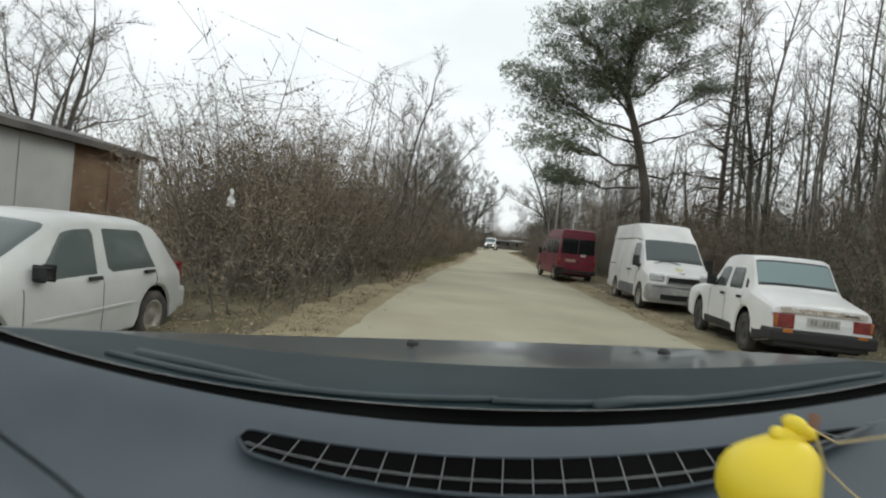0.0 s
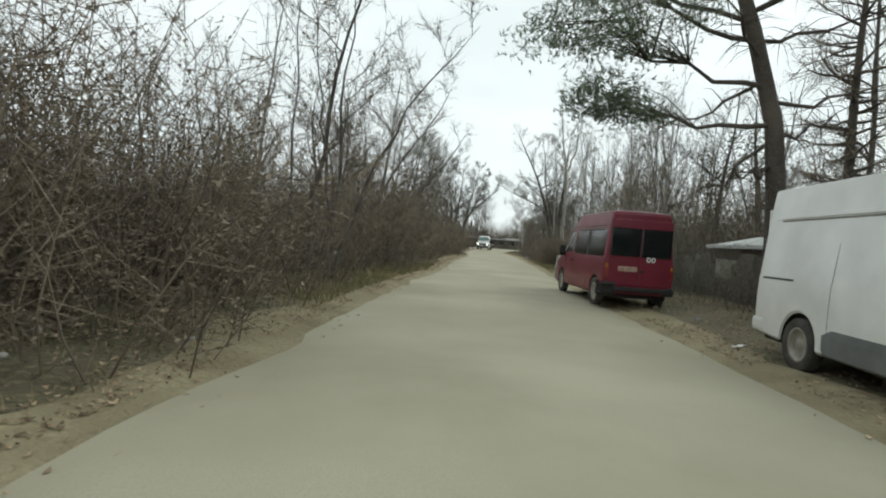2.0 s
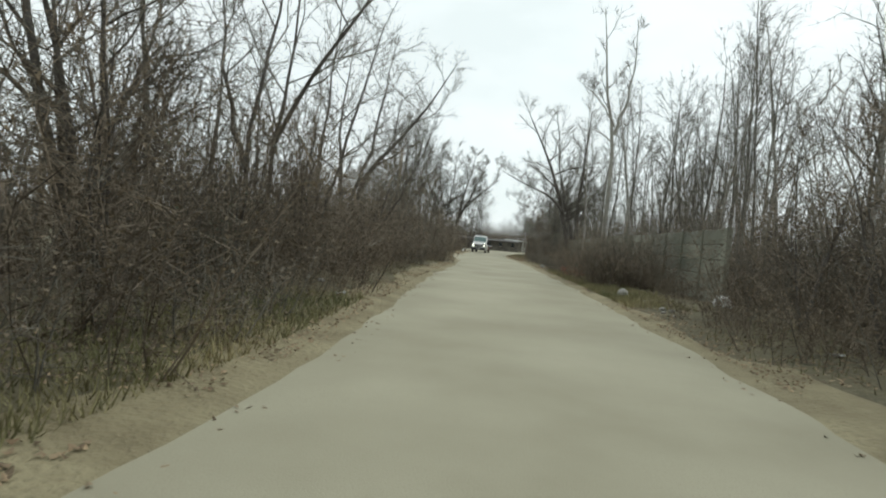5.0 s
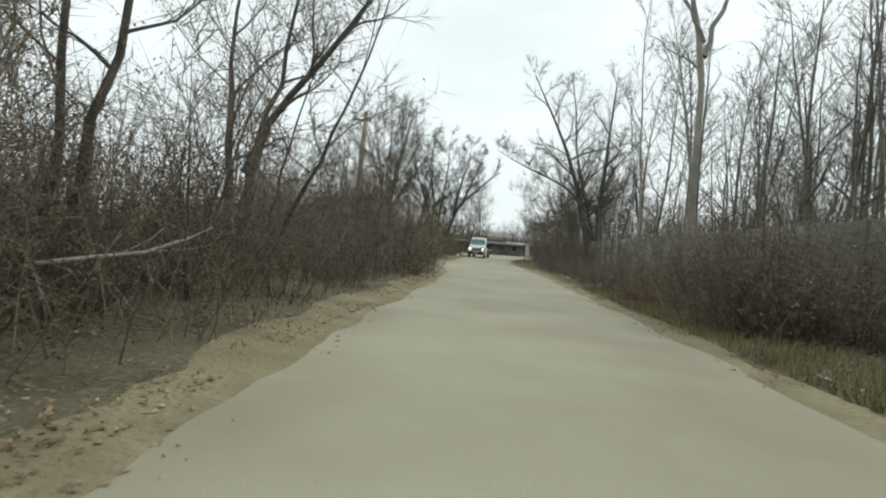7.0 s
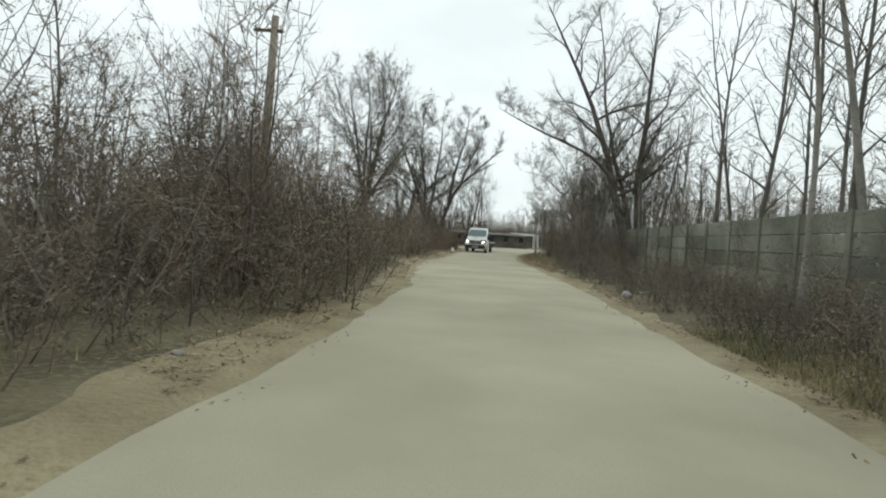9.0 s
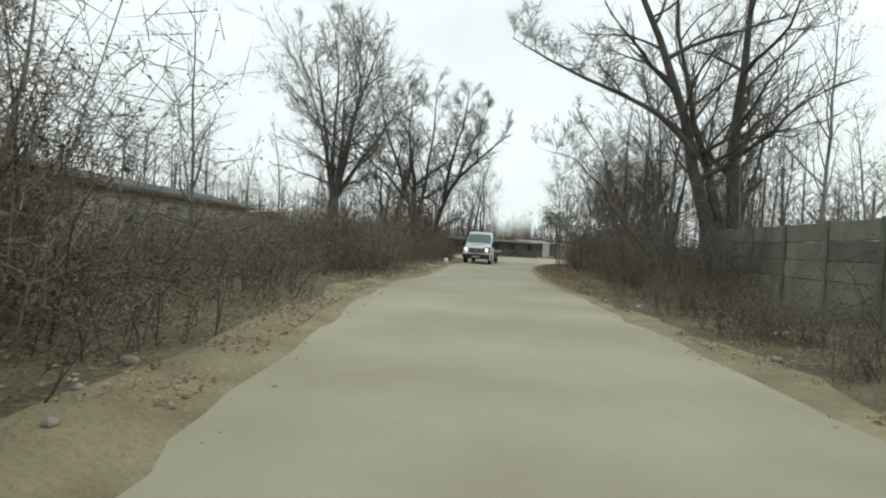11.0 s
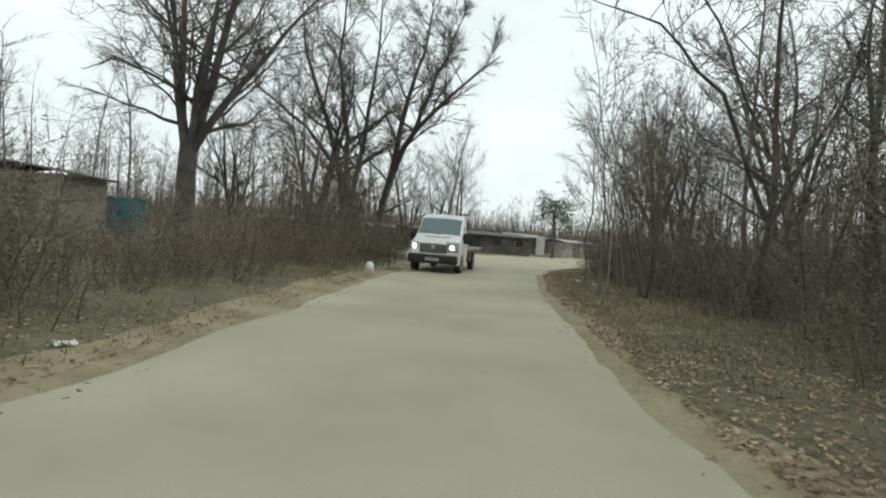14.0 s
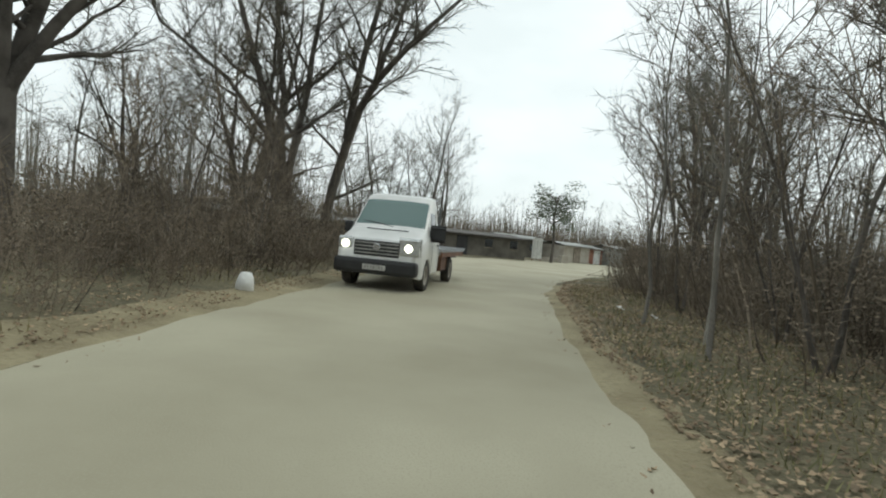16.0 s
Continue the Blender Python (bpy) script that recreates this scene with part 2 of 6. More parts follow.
def build_ground():
    xs = list(np.arange(-14, 20.01, 0.5)) + [24, 30, 40, 60, 100, 200, 500, 1500]
    xs = [-1500, -500, -200, -100, -60, -40, -28, -20] + xs
    ys = [-1500, -400, -120, -60, -40, -25] + list(np.arange(-14, 130.01, 0.6)) + [135, 142, 150, 160, 175, 200, 260, 400, 800, 1500]
    s = Shape()
    s.grid([[(x, y, ground_z(x, y)) for x in xs] for y in ys])
    single("ground", s, M_GROUND, "leaf-strewn brown winter soil with patches of thin grass", "ground", kind="structure", smooth=True)
    r = Shape()
    rows = []
    for y in np.arange(-40, 119.6, 0.5):
        a = road_left(y) + 0.22 * noise.noise((1.0, y * 0.45, 0)) + 0.1 * noise.noise((1.0, y * 1.7, 0))
        b = road_right(y) + 0.22 * noise.noise((9.0, y * 0.45, 0)) + 0.1 * noise.noise((9.0, y * 1.7, 0))
        row = []
        for i in range(17):
            k = i / 16
            edge = 1 - abs(2 * k - 1)
            z = 0.035 * min(1, edge * 5) - 0.035 + 0.008 * noise.noise((a + (b - a) * k, y * 0.8, 7))
            row.append((a + (b - a) * k, y, z))
        rows.append(row)
    r.grid(rows)
    single("road", r, M_ROAD, "dusty pale asphalt lane with crumbling edges", "road", kind="structure", smooth=True)
    c = Shape()
    rows = []
    for i, (x, y) in enumerate(CROSS):
        a, b = CROSS[max(0, i - 1)], CROSS[min(len(CROSS) - 1, i + 1)]
        t = Vector((b[0] - a[0], b[1] - a[1])).normalized()
        rows.append([(x - t.y * w, y + t.x * w, -0.004 - 0.0012 * abs(w)) for w in (-7, -3.5, 0, 3.5, 7)])
    c.grid(rows)
    single("road_crossing", c, M_ROAD, "dusty pale asphalt crossing road", "road", kind="structure", smooth=True)
    # bare dirt along both edges
    for name, side in (("verge_left", -1), ("verge_right", 1)):
        d = Shape()
        rows = []
        for y in np.arange(-20, 108, 0.5):
            e = road_left(y) if side < 0 else road_right(y)
            w = (1.0 if side < 0 or y < 34 else 0.6) + 0.5 * noise.noise((4.0 + side, y * 0.3, 0)) + 0.25 * noise.noise((4.0 + side, y * 1.3, 0))
            row = []
            for k in (-0.35, 0.0, 0.4, 0.8, 1.0):
                x = e + side * w * k
                row.append((x, y, ground_z(x, y) + (0.014 if k < 1 else -0.02)))
            rows.append(row)
        d.grid(rows)
        single(name, d, M_DIRT, "strip of bare dry dirt beside the lane", "verge", kind="structure", smooth=True)


build_ground()


# ---- trees ----
def grow(seed, height, radius, stems=1, limbs=10, first=0.3, spread=0.8, up=0.35, twigs=7, sub=7, lean=(0, 0), thin=0.006, droop=0.0, wander=0.05, fork=0.0, tilts=(0.08, 0.28), given=()):
    """Trunk and limbs as one shape, branches and twigs as another, standing at the origin."""
    rng = random.Random(seed)
    trunk, crown = Shape(), Shape()

    def path(p, d, length, n, wob, rise):
        pts, p, d = [Vector(p)], Vector(p), Vector(d).normalized()
        for _ in range(n):
            d = (d + Vector((rng.uniform(-wob, wob), rng.uniform(-wob, wob), rng.uniform(-wob, wob) + rise))).normalized()
            p = p + d * (length / n)
            pts.append(p.copy())
        return pts

    if fork:
        r0 = radius * 1.7
        trunk.tube([(0, 0, -0.2), (0.05, 0, 0.5), (0, 0.05, fork * 0.6), (0, 0, fork + 0.1)], [r0 * 1.35, r0 * 1.08, r0, r0 * 0.8], 10)
    for k in range(len(given) or stems):
        a = rng.uniform(0, 6.28)
        if fork:
            a = 6.28 * k / stems + rng.uniform(-0.4, 0.4)
        tilt = 0.0 if stems == 1 else rng.uniform(*tilts)
        d0 = Vector((math.cos(a) * tilt + lean[0], math.sin(a) * tilt + lean[1], 1))
        h = height * (1 if k == 0 else rng.uniform(0.7, 0.95))
        r = radius * (1 if k == 0 else rng.uniform(0.55, 0.85))
        base = (math.cos(a) * radius * 0.8 * (stems > 1), math.sin(a) * radius * 0.8 * (stems > 1), -0.15)
        if fork:
            base = (math.cos(a) * radius * 0.3, math.sin(a) * radius * 0.3, fork - 0.5)
        pts = path(base, d0, h, 9, wander, 0.02)
        if given:
            line, r = [Vector(p) for p in given[k][0]], given[k][1]
            pts = []
            for i in range(10):
                u = i / 9 * (len(line) - 1)
                j = min(len(line) - 2, int(u))
                pts.append(line[j].lerp(line[j + 1], u - j) + Vector((rng.uniform(-0.08, 0.08), rng.uniform(-0.08, 0.08), 0)) * (i > 0))
            h = sum((b - a).length for a, b in zip(line, line[1:]))
        radii = [r * (1.25 if i == 0 else (1 - i / 9.6) ** 0.85) for i in range(10)]
        trunk.tube(pts, radii, 8)
        for i in range(limbs):
            u = first + (1 - first) * (i + rng.random()) / limbs
            j = min(8, int(u * 9))
            q = pts[j].lerp(pts[j + 1], u * 9 - j)
            b = rng.uniform(0, 6.28)
            k2 = (u - first) / (1 - first)
            length = h * spread * (0.28 + 0.72 * math.sin(math.pi * min(1, 0.22 + 0.75 * k2))) * rng.uniform(0.6, 1.05)
            d = Vector((math.cos(b), math.sin(b), up + 0.5 * rng.random() + 0.7 * k2))
            lp = path(q, d, length, 5, 0.27, 0.09 - droop)
            lr = max(thin * 1.6, radii[j] * rng.uniform(0.35, 0.6))
            if lr > 0.035:
                trunk.tube(lp, [lr * (1 - 0.85 * w / 5) for w in range(6)], 5)
            else:
                crown.twig([lp[0], lp[2], lp[4], lp[5]], lr)
            nb = 4 if lr > 0.05 else 2
            for m in range(twigs):
                v = 0.2 + 0.8 * (m + rng.random()) / twigs
                jj = min(4, int(v * 5))
                q2 = lp[jj].lerp(lp[jj + 1], v * 5 - jj)
                d2 = ((lp[jj + 1] - lp[jj]).normalized() + Vector((rng.uniform(-1, 1), rng.uniform(-1, 1), rng.uniform(-0.6, 0.8))) * 1.05)
                l2 = length * rng.uniform(0.25, 0.5) * (1.15 - 0.5 * v) + 0.25
                bp = path(q2, d2, l2, nb, 0.26, 0.07 - droop)
                crown.twig(bp, max(thin * 1.3, lr * 0.32))
                for _ in range(sub):
                    w = rng.uniform(0.15, 1)
                    j3 = min(nb - 1, int(w * nb))
                    q3 = bp[j3].lerp(bp[j3 + 1], w * nb - j3)
                    d3 = ((bp[j3 + 1] - bp[j3]).normalized() + Vector((rng.uniform(-1, 1), rng.uniform(-1, 1), rng.uniform(-0.7, 0.8))) * 1.25)
                    crown.twig([q3, q3 + d3.normalized() * (l2 * rng.uniform(0.25, 0.6) + 0.12)], thin)
    return trunk, crown


def tree_kind(name, label, bark, twig, group="", **how):
    """A tree built once at the origin; copies take over its parts."""
    t = thing(name, label, "tree", group=group)
    trunk, crown = grow(**how)
    part("trunk", trunk, bark, t, smooth=True)
    part("crown", crown, twig, t, "bare grey-brown branches and twigs")
    return t


def set_tree(kind, x, y, turn=0.0, size=1.0, label=""):
    ob = copy_thing(kind, pose(x, y, ground_z(x, y), 0, 0, turn))
    ob.scale = (size, size, size)
    return tagged(ob, label)


def drop(kind):
    """Removes the first of a kind once it has been copied."""
    for o in (*kind.children_recursive, kind):
        bpy.data.objects.remove(o)


BIG = [
    tree_kind("oak_tree", "large bare oak with a thick forked grey trunk", M_BARK, M_TWIG, seed=18, height=11.5, radius=0.19, stems=7, fork=3.7, tilts=(0.1, 0.72), limbs=12, first=0.08, spread=0.5, up=0.25, twigs=9, sub=11, thin=0.010, droop=0.06, wander=0.1),
    tree_kind("bare_tree", "bare dark tree with several crooked spreading limbs", M_BARK, M_TWIG, seed=12, height=11.4, radius=0.19, stems=5, fork=1.5, tilts=(0.1, 0.6), limbs=10, first=0.12, spread=0.46, up=0.2, twigs=9, sub=11, thin=0.009, droop=0.05, wander=0.14),
    tree_kind("bare_tree", "tall bare tree with three grey stems", M_BARK, M_TWIG, seed=13, height=15, radius=0.20, stems=4, fork=1.2, tilts=(0.08, 0.4), limbs=11, first=0.18, spread=0.40, up=0.35, twigs=8, sub=10, thin=0.008, droop=0.05, wander=0.12),
    tree_kind("poplar_tree", "tall bare poplar with a slightly leaning pale trunk", M_BARK_PALE, M_TWIG, seed=14, height=15, radius=0.15, stems=1, wander=0.025, lean=(-0.16, 0.0), limbs=15, first=0.42, spread=0.26, up=0.6, twigs=8, sub=9, thin=0.007),
    tree_kind("leaning_tree", "bare tree leaning far over towards the lane", M_BARK, M_TWIG, seed=16, height=8.5, radius=0.07, limbs=10, first=0.3, spread=0.30, up=0.5, twigs=6, sub=8, thin=0.006, lean=(-1.0, -0.2), droop=0.03, wander=0.22),
]
THREE = tree_kind("three_stemmed_tree", "large bare tree with three thick stems behind the wall", M_BARK, M_TWIG, seed=17, height=14, radius=0.2, limbs=17, first=0.28, spread=0.30, up=0.35, twigs=10, sub=10, thin=0.008, droop=0.03, given=(
    (((-0.1, 0, -0.2), (-0.5, 0, 2.0), (-1.2, 0.1, 4.6), (-1.9, 0.2, 7.2), (-2.7, 0.2, 9.4), (-4.2, 0.2, 12.4), (-5.8, 0.2, 15.2)), 0.30),
    (((0.1, 0.1, -0.2), (-0.1, 0.2, 2.5), (-0.9, 0.4, 5.5), (-1.8, 0.6, 9.0), (-2.6, 0.7, 15.5)), 0.22),
    (((0.3, -0.1, -0.2), (0.35, 0.0, 2.5), (0.2, 0.2, 6.0), (0.5, 0.3, 9.5), (0.9, 0.3, 15.5)), 0.34),
    (((-1.2, 0.0, 4.9), (-2.2, -0.1, 6.1), (-3.7, -0.2, 6.9), (-6.5, -0.3, 8.0), (-8.3, -0.4, 8.9)), 0.13)))
SLIM = [
    tree_kind("young_tree", "slender bare young tree in the roadside wood", M_BARK_GREY if i % 3 else M_BARK_PALE, M_TWIG, "trees of the roadside wood", seed=21 + i, height=h, radius=r, stems=st, limbs=n, first=f, spread=sp, up=u, twigs=5, sub=5, thin=0.0065, wander=0.08)
    for i, (h, r, st, n, f, sp, u) in enumerate([(11, 0.09, 1, 16, 0.25, 0.24, 0.6), (9, 0.07, 2, 10, 0.2, 0.3, 0.5), (13, 0.10, 1, 18, 0.3, 0.2, 0.8), (7.5, 0.06, 3, 8, 0.15, 0.36, 0.4), (10, 0.08, 2, 10, 0.22, 0.3, 0.5)])
]
STEMS = [
    tree_kind("poplar_sapling", "very thin tall bare grey stem in the wood", M_BARK_GREY, M_TWIG, "thin stems of the wood", seed=71 + i, height=14.5, radius=0.065, stems=st, tilts=(0.03, 0.13), limbs=16, first=0.3, spread=0.13, up=1.0, twigs=5, sub=5, thin=0.006, wander=0.05, lean=(-0.05, 0))
    for i, st in enumerate((1, 2))
]
SAPLING = [
    tree_kind("sapling", "thin bare sapling with fine reddish twigs above the thicket", M_BARK, M_TWIG_RED, "saplings of the thicket", seed=41 + i, height=h, radius=0.035, stems=st, limbs=8, first=0.2, spread=0.34, up=0.5, twigs=4, sub=5, thin=0.0065, wander=0.12)
    for i, (h, st) in enumerate([(5.0, 4), (6.0, 3), (4.2, 5)])
]


def grow_bush(rng, s, lv, at, height, width, stems, side, leaves, leaf_size, thick=1.0):
    """Arching stems with side twigs and leaves, added to two shapes."""
    for _ in range(stems):
        a, b = rng.uniform(0, 6.28), rng.uniform(0, 1) ** 0.5 * width * 0.45
        p = Vector(at) + Vector((math.cos(a) * b, math.sin(a) * b, -0.1))
        a2 = a + rng.uniform(-1.3, 1.3)
        tilt = rng.uniform(0.05, 0.75)
        d = Vector((math.cos(a2) * tilt, math.sin(a2) * tilt, 1)).normalized()
        h = height * rng.uniform(0.4, 1.05)
        pts = [p]
        for i in range(4):
            d = (d + Vector((rng.uniform(-0.3, 0.3), rng.uniform(-0.3, 0.3), -0.07 * i))).normalized()
            flat = math.hypot(d.x, d.y)
            if flat > 0.5:
                d = Vector((d.x * 0.5 / flat, d.y * 0.5 / flat, 0.85))
            pts.append(pts[-1] + d * h / 4)
        s.twig(pts, rng.uniform(0.005, 0.014) * thick)
        for _ in range(side):
            w = rng.uniform(0.06, 1)
            j = min(3, int(w * 4))
            q = pts[j].lerp(pts[j + 1], w * 4 - j)
            e = Vector((rng.uniform(-1, 1), rng.uniform(-1, 1), rng.uniform(-0.45, 0.9))).normalized()
            end = q + e * h * rng.uniform(0.10, 0.34)
            s.twig([q, end], 0.005 * thick)
            for _ in range(leaves):
                lv.leaf(q.lerp(end, 0.15 + 0.9 * rng.random()), leaf_size * rng.uniform(0.6, 1.6), rng)


def bush_kind(seed, height, width, stems, leaves, twig, name="bush", label="tangled bare brown thicket shrub with dead leaves", leaf_mat=None, leaf_size=0.03):
    t = thing(name, label, "shrub", group="roadside thicket")
    s, lv = Shape(), Shape()
    grow_bush(random.Random(seed), s, lv, (0, 0, 0), height, width, stems, 19, leaves, leaf_size)
    part("branchwork", s, twig, t)
    part("foliage", lv, leaf_mat or M_LEAF, t, "rust-red leaves" if name == "rusty_shrub" else "small dry brown leaves" if not leaf_mat else "small dark green leaves")
    return t


def ivy_tree(seed, height):
    """A bare tree whose trunk and lower limbs are wrapped in ivy."""
    t = thing("ivy_covered_tree", "tree with trunk and limbs wrapped in dark green ivy", "tree", group="ivy-covered trees")
    trunk, crown = grow(seed=seed, height=height, radius=0.16, stems=2, limbs=9, first=0.25, spread=0.3, up=0.5, twigs=6, sub=8, thin=0.007, wander=0.1)
    rng = random.Random(seed)
    ivy = Shape()
    spots = [Vector(v) for v in trunk.v if v[2] < height * 0.8]
    for _ in range(3600):
        c = rng.choice(spots)
        k = 0.18 + 0.34 * rng.random() * (1.15 - c.z / height)
        ivy.leaf(c + Vector((rng.gauss(0, k), rng.gauss(0, k), rng.gauss(0, k))), rng.uniform(0.06, 0.13), rng)
    part("trunk", trunk, M_BARK, t, smooth=True)
    part("crown", crown, M_TWIG, t, "bare grey-brown branches and twigs")
    part("ivy", ivy, M_IVY, t, "dark green ivy leaves")
    return t


IVY = [ivy_tree(61, 9.5), ivy_tree(62, 7.5)]
BUSH = [
    bush_kind(31, 3.3, 2.6, 29, 4, M_TWIG_RED),
    bush_kind(32, 2.7, 2.5, 29, 5, M_TWIG_RED),
    bush_kind(33, 3.8, 2.4, 29, 2, M_TWIG),
    bush_kind(34, 2.2, 2.4, 29, 5, M_TWIG_RED),
    bush_kind(35, 1.4, 2.0, 32, 3, M_TWIG, label="low bramble with thin arching stems"),
    bush_kind(36, 3.0, 2.4, 29, 8, M_TWIG, label="dense shrub hung with dull dark green ivy", leaf_mat=M_IVY, leaf_size=0.042),
]


def bush(kind, x, y, rng, low=0.8, high=1.1):
    ob = copy_thing(BUSH[kind], pose(x, y, ground_z(x, y), 0, 0, rng.uniform(0, 360)))
    f = rng.uniform(low, high)
    ob.scale = (f, f, f * rng.uniform(0.88, 1.08))


DEEP = []  # places of the deeper thicket: x, y, height, share of green leaves


def wall_x(y):
    """The line of the concrete wall, which draws away from the lane."""
    return 8.97 + 0.085 * (y - 42.5)


def plant_thickets():
    rng = random.Random(5)
    y = 8.0
    while y < 113:  # left of the lane
        open_part = 69 < y < 79.4  # low brush before the yard building
        tall = 1.3 if y < 18 else 1.0 if y < 49 else 0.85 if y < 55 else 1.32 if y < 69 else 0.98 if 79.4 < y < 86.3 else 0.45 if 80 < y < 90 else 0.75 if 89 < y < 98 else 1.05 if y > 97 else 0.75
        rows = ((1.5, (1, 3, 4)), (2.6, (0, 1, 2, 3)), (4.1, (0, 2, 1)), (5.8, (0, 2)))
        if open_part:
            rows = ((1.9, (4, 4, 3)), (3.4, (3, 4)), (5.2, (3, 1)), (7.4, (3, 1)))
        for row, (off, kinds) in enumerate(rows):
            if open_part and row == 0 and rng.random() < 0.5:
                continue
            yy = y + rng.uniform(-0.7, 0.7)
            x = road_left(yy) - off - rng.uniform(0, 0.9) - 0.6 * max(0, noise.noise((2, yy * 0.2, 0)))
            if -x / yy > 0.55:
                continue
            if row > 1:
                DEEP.append((x, yy, rng.uniform(2.6, 3.5) * tall * (0.7 if open_part else 0.45 if 87 < yy < 100 and x < -2.6 else 1), 0.0))
                continue
            k = 5 if 60 < yy < 68 and rng.random() < 0.1 else rng.choice(kinds)
            bush(k, x, yy, rng, 0.8 * tall, 1.12 * tall)
        y += 1.75
    y = 31.0
    while y < 112:  # right of the lane
        dense = y > 77
        rows = ((1.3, (4, 4, 3)), (2.0, (3, 1, 2)), (4.4, (1, 2, 0)))
        if dense:
            rows = ((2.7, (4, 3)), (3.5, (3, 1, 1)), (4.5, (0, 1, 2)), (6.0, (0, 2, 5)))
        elif y > 55:  # low brush that leaves the wall in sight
            rows = ((1.2, (4, 4)), (2.0, (4, 3)), (3.0, (4, 4, 3)))
        elif y > 46:
            rows = ((1.2, (4, 4, 3)), (2.1, (3, 1, 2)), (2.9, (3, 1)))
        for row, (off, kinds) in enumerate(rows):
            if not dense and (40 < y < 50.5 and rng.random() < 0.88 or row < 2 and 38 < y < 45.5 and rng.random() < 0.75 or row == 0 and y < 51 and rng.random() < 0.5):
                continue
            yy = y + rng.uniform(-0.7, 0.7)
            if yy > 86:
                if row == 0 or row == 1 and rng.random() < 0.5:
                    continue
            x = road_right(yy) + off + rng.uniform(0, 0.6)
            if row == 3 and dense:
                DEEP.append((x, yy, rng.uniform(2.2, 3.2), 0.1))
                continue
            low = 55 < y < 77
            bush(rng.choice(kinds), x, yy, rng, 0.55 if low else 0.75, 0.75 if low else 1.0)
        y += 1.75
    for yy in np.arange(23.5, 38.5, 1.7):  # before the scrap fence
        bush(rng.choice((5, 1, 3, 2)), 7.7 + 0.08 * (yy - 23.5) + rng.uniform(-0.3, 0.2), yy, rng, 0.5, 0.75)
    for yy in np.arange(5, 22, 1.9):  # behind the parked vehicles
        bush(rng.choice((0, 1, 2, 0, 5)), 8.6 + rng.uniform(-0.5, 0.5), yy + rng.uniform(-0.6, 0.6), rng, 0.95, 1.3)
    for _ in range(250):
        yy = rng.uniform(4, 44)
        DEEP.append((max(9.4, road_right(yy) + 4.8) + rng.uniform(0, 1) ** 1.4 * 9, yy, rng.uniform(3.0, 5.4), 0.22))
    for _ in range(110):
        yy = rng.uniform(8, 44)
        DEEP.append((rng.uniform(11.5, 19), yy, rng.uniform(5.0, 7.0), 0.4))
    for _ in range(95):  # behind the wall
        yy = rng.uniform(42, 80)
        DEEP.append((wall_x(yy) + 1.2 + rng.uniform(0, 6), yy, rng.uniform(3.0, 5.2), 0.1))
    for _ in range(60):  # brush beyond the leafy verge at the end of the lane
        yy = rng.uniform(90, 109)
        DEEP.append((road_right(yy) + 2.9 + rng.uniform(0, 1) ** 1.4 * 7, yy, rng.uniform(1.8, 3.6), 0.2))
    for _ in range(105):  # dense middle of the left thicket
        yy = rng.uniform(20, 69)
        DEEP.append((road_left(yy) - 3.0 - rng.uniform(0, 4.2), yy, rng.uniform(3.0, 4.5) * (0.68 if 49 < yy < 55 else 1), 0.06))
    for _ in range(36):
        yy = rng.uniform(84, 112)
        x = road_left(yy) - 3.0 - rng.uniform(0, 6)
        DEEP.append((x, yy, rng.uniform(1.7, 2.5) * (0.5 if yy < 101 and x < -3.2 else 1.25), 0.05))
    for _ in range(40):  # scrub before the yard building
        yy = rng.uniform(70, 86)
        DEEP.append((road_left(yy) - 3.0 - rng.uniform(0, 7), yy, rng.uniform(1.5, 2.6), 0.05))
    late = random.Random(91)
    for _ in range(20):  # tall tangle at the end of the open part
        yy = late.uniform(80.5, 86.2)
        DEEP.append((road_left(yy) - 2.2 - late.uniform(0, 3.2), yy, late.uniform(2.4, 3.1), 0.05))
    for _ in range(11):  # upright shrubs that hide the wall
        yy = late.uniform(46.6, 50.4)
        bush(late.choice((2, 0, 2, 1)), late.uniform(6.9, 8.5), yy, late, 0.7, 0.92)
    for _ in range(8):
        yy = late.uniform(46.8, 50.2)
        DEEP.append((late.uniform(7.2, 8.6), yy, late.uniform(2.0, 3.0), 0.1))
    for yy in (43.6, 44.4, 45.2, 45.9):  # thin weeds at the foot of the wall
        bush(late.choice((2, 4, 3)), wall_x(yy) - 0.6 - late.uniform(0, 0.4), yy, late, 0.42, 0.62)
    for _ in range(26):
        yy = rng.uniform(11, 17.5)
        x = road_left(yy) - 2.4 - rng.uniform(0, 3)
        if -x / yy < 0.5:
            DEEP.append((x, yy, rng.uniform(4.2, 5.4), 0.05))
    for _ in range(16):
        yy = rng.uniform(69, 81)
        DEEP.append((road_left(yy) - 1.9 - rng.uniform(0, 1.6), yy, rng.uniform(0.9, 1.6), 0.05))
    for _ in range(30):  # tall hedge beside the shed
        yy = rng.uniform(9, 21)
        x = road_left(yy) - 2.6 - rng.uniform(0, 4.5)
        if -x / yy < 0.5:
            DEEP.append((x, yy, rng.uniform(3.4, 5.0), 0.05))


def wall_end():
    rng = random.Random(12)
    for x, y in ((9.6, 79.4), (10.0, 80.8), (10.6, 82.2)):
        bush(rng.choice((0, 2, 5)), x, y, rng, 0.85, 1.1)


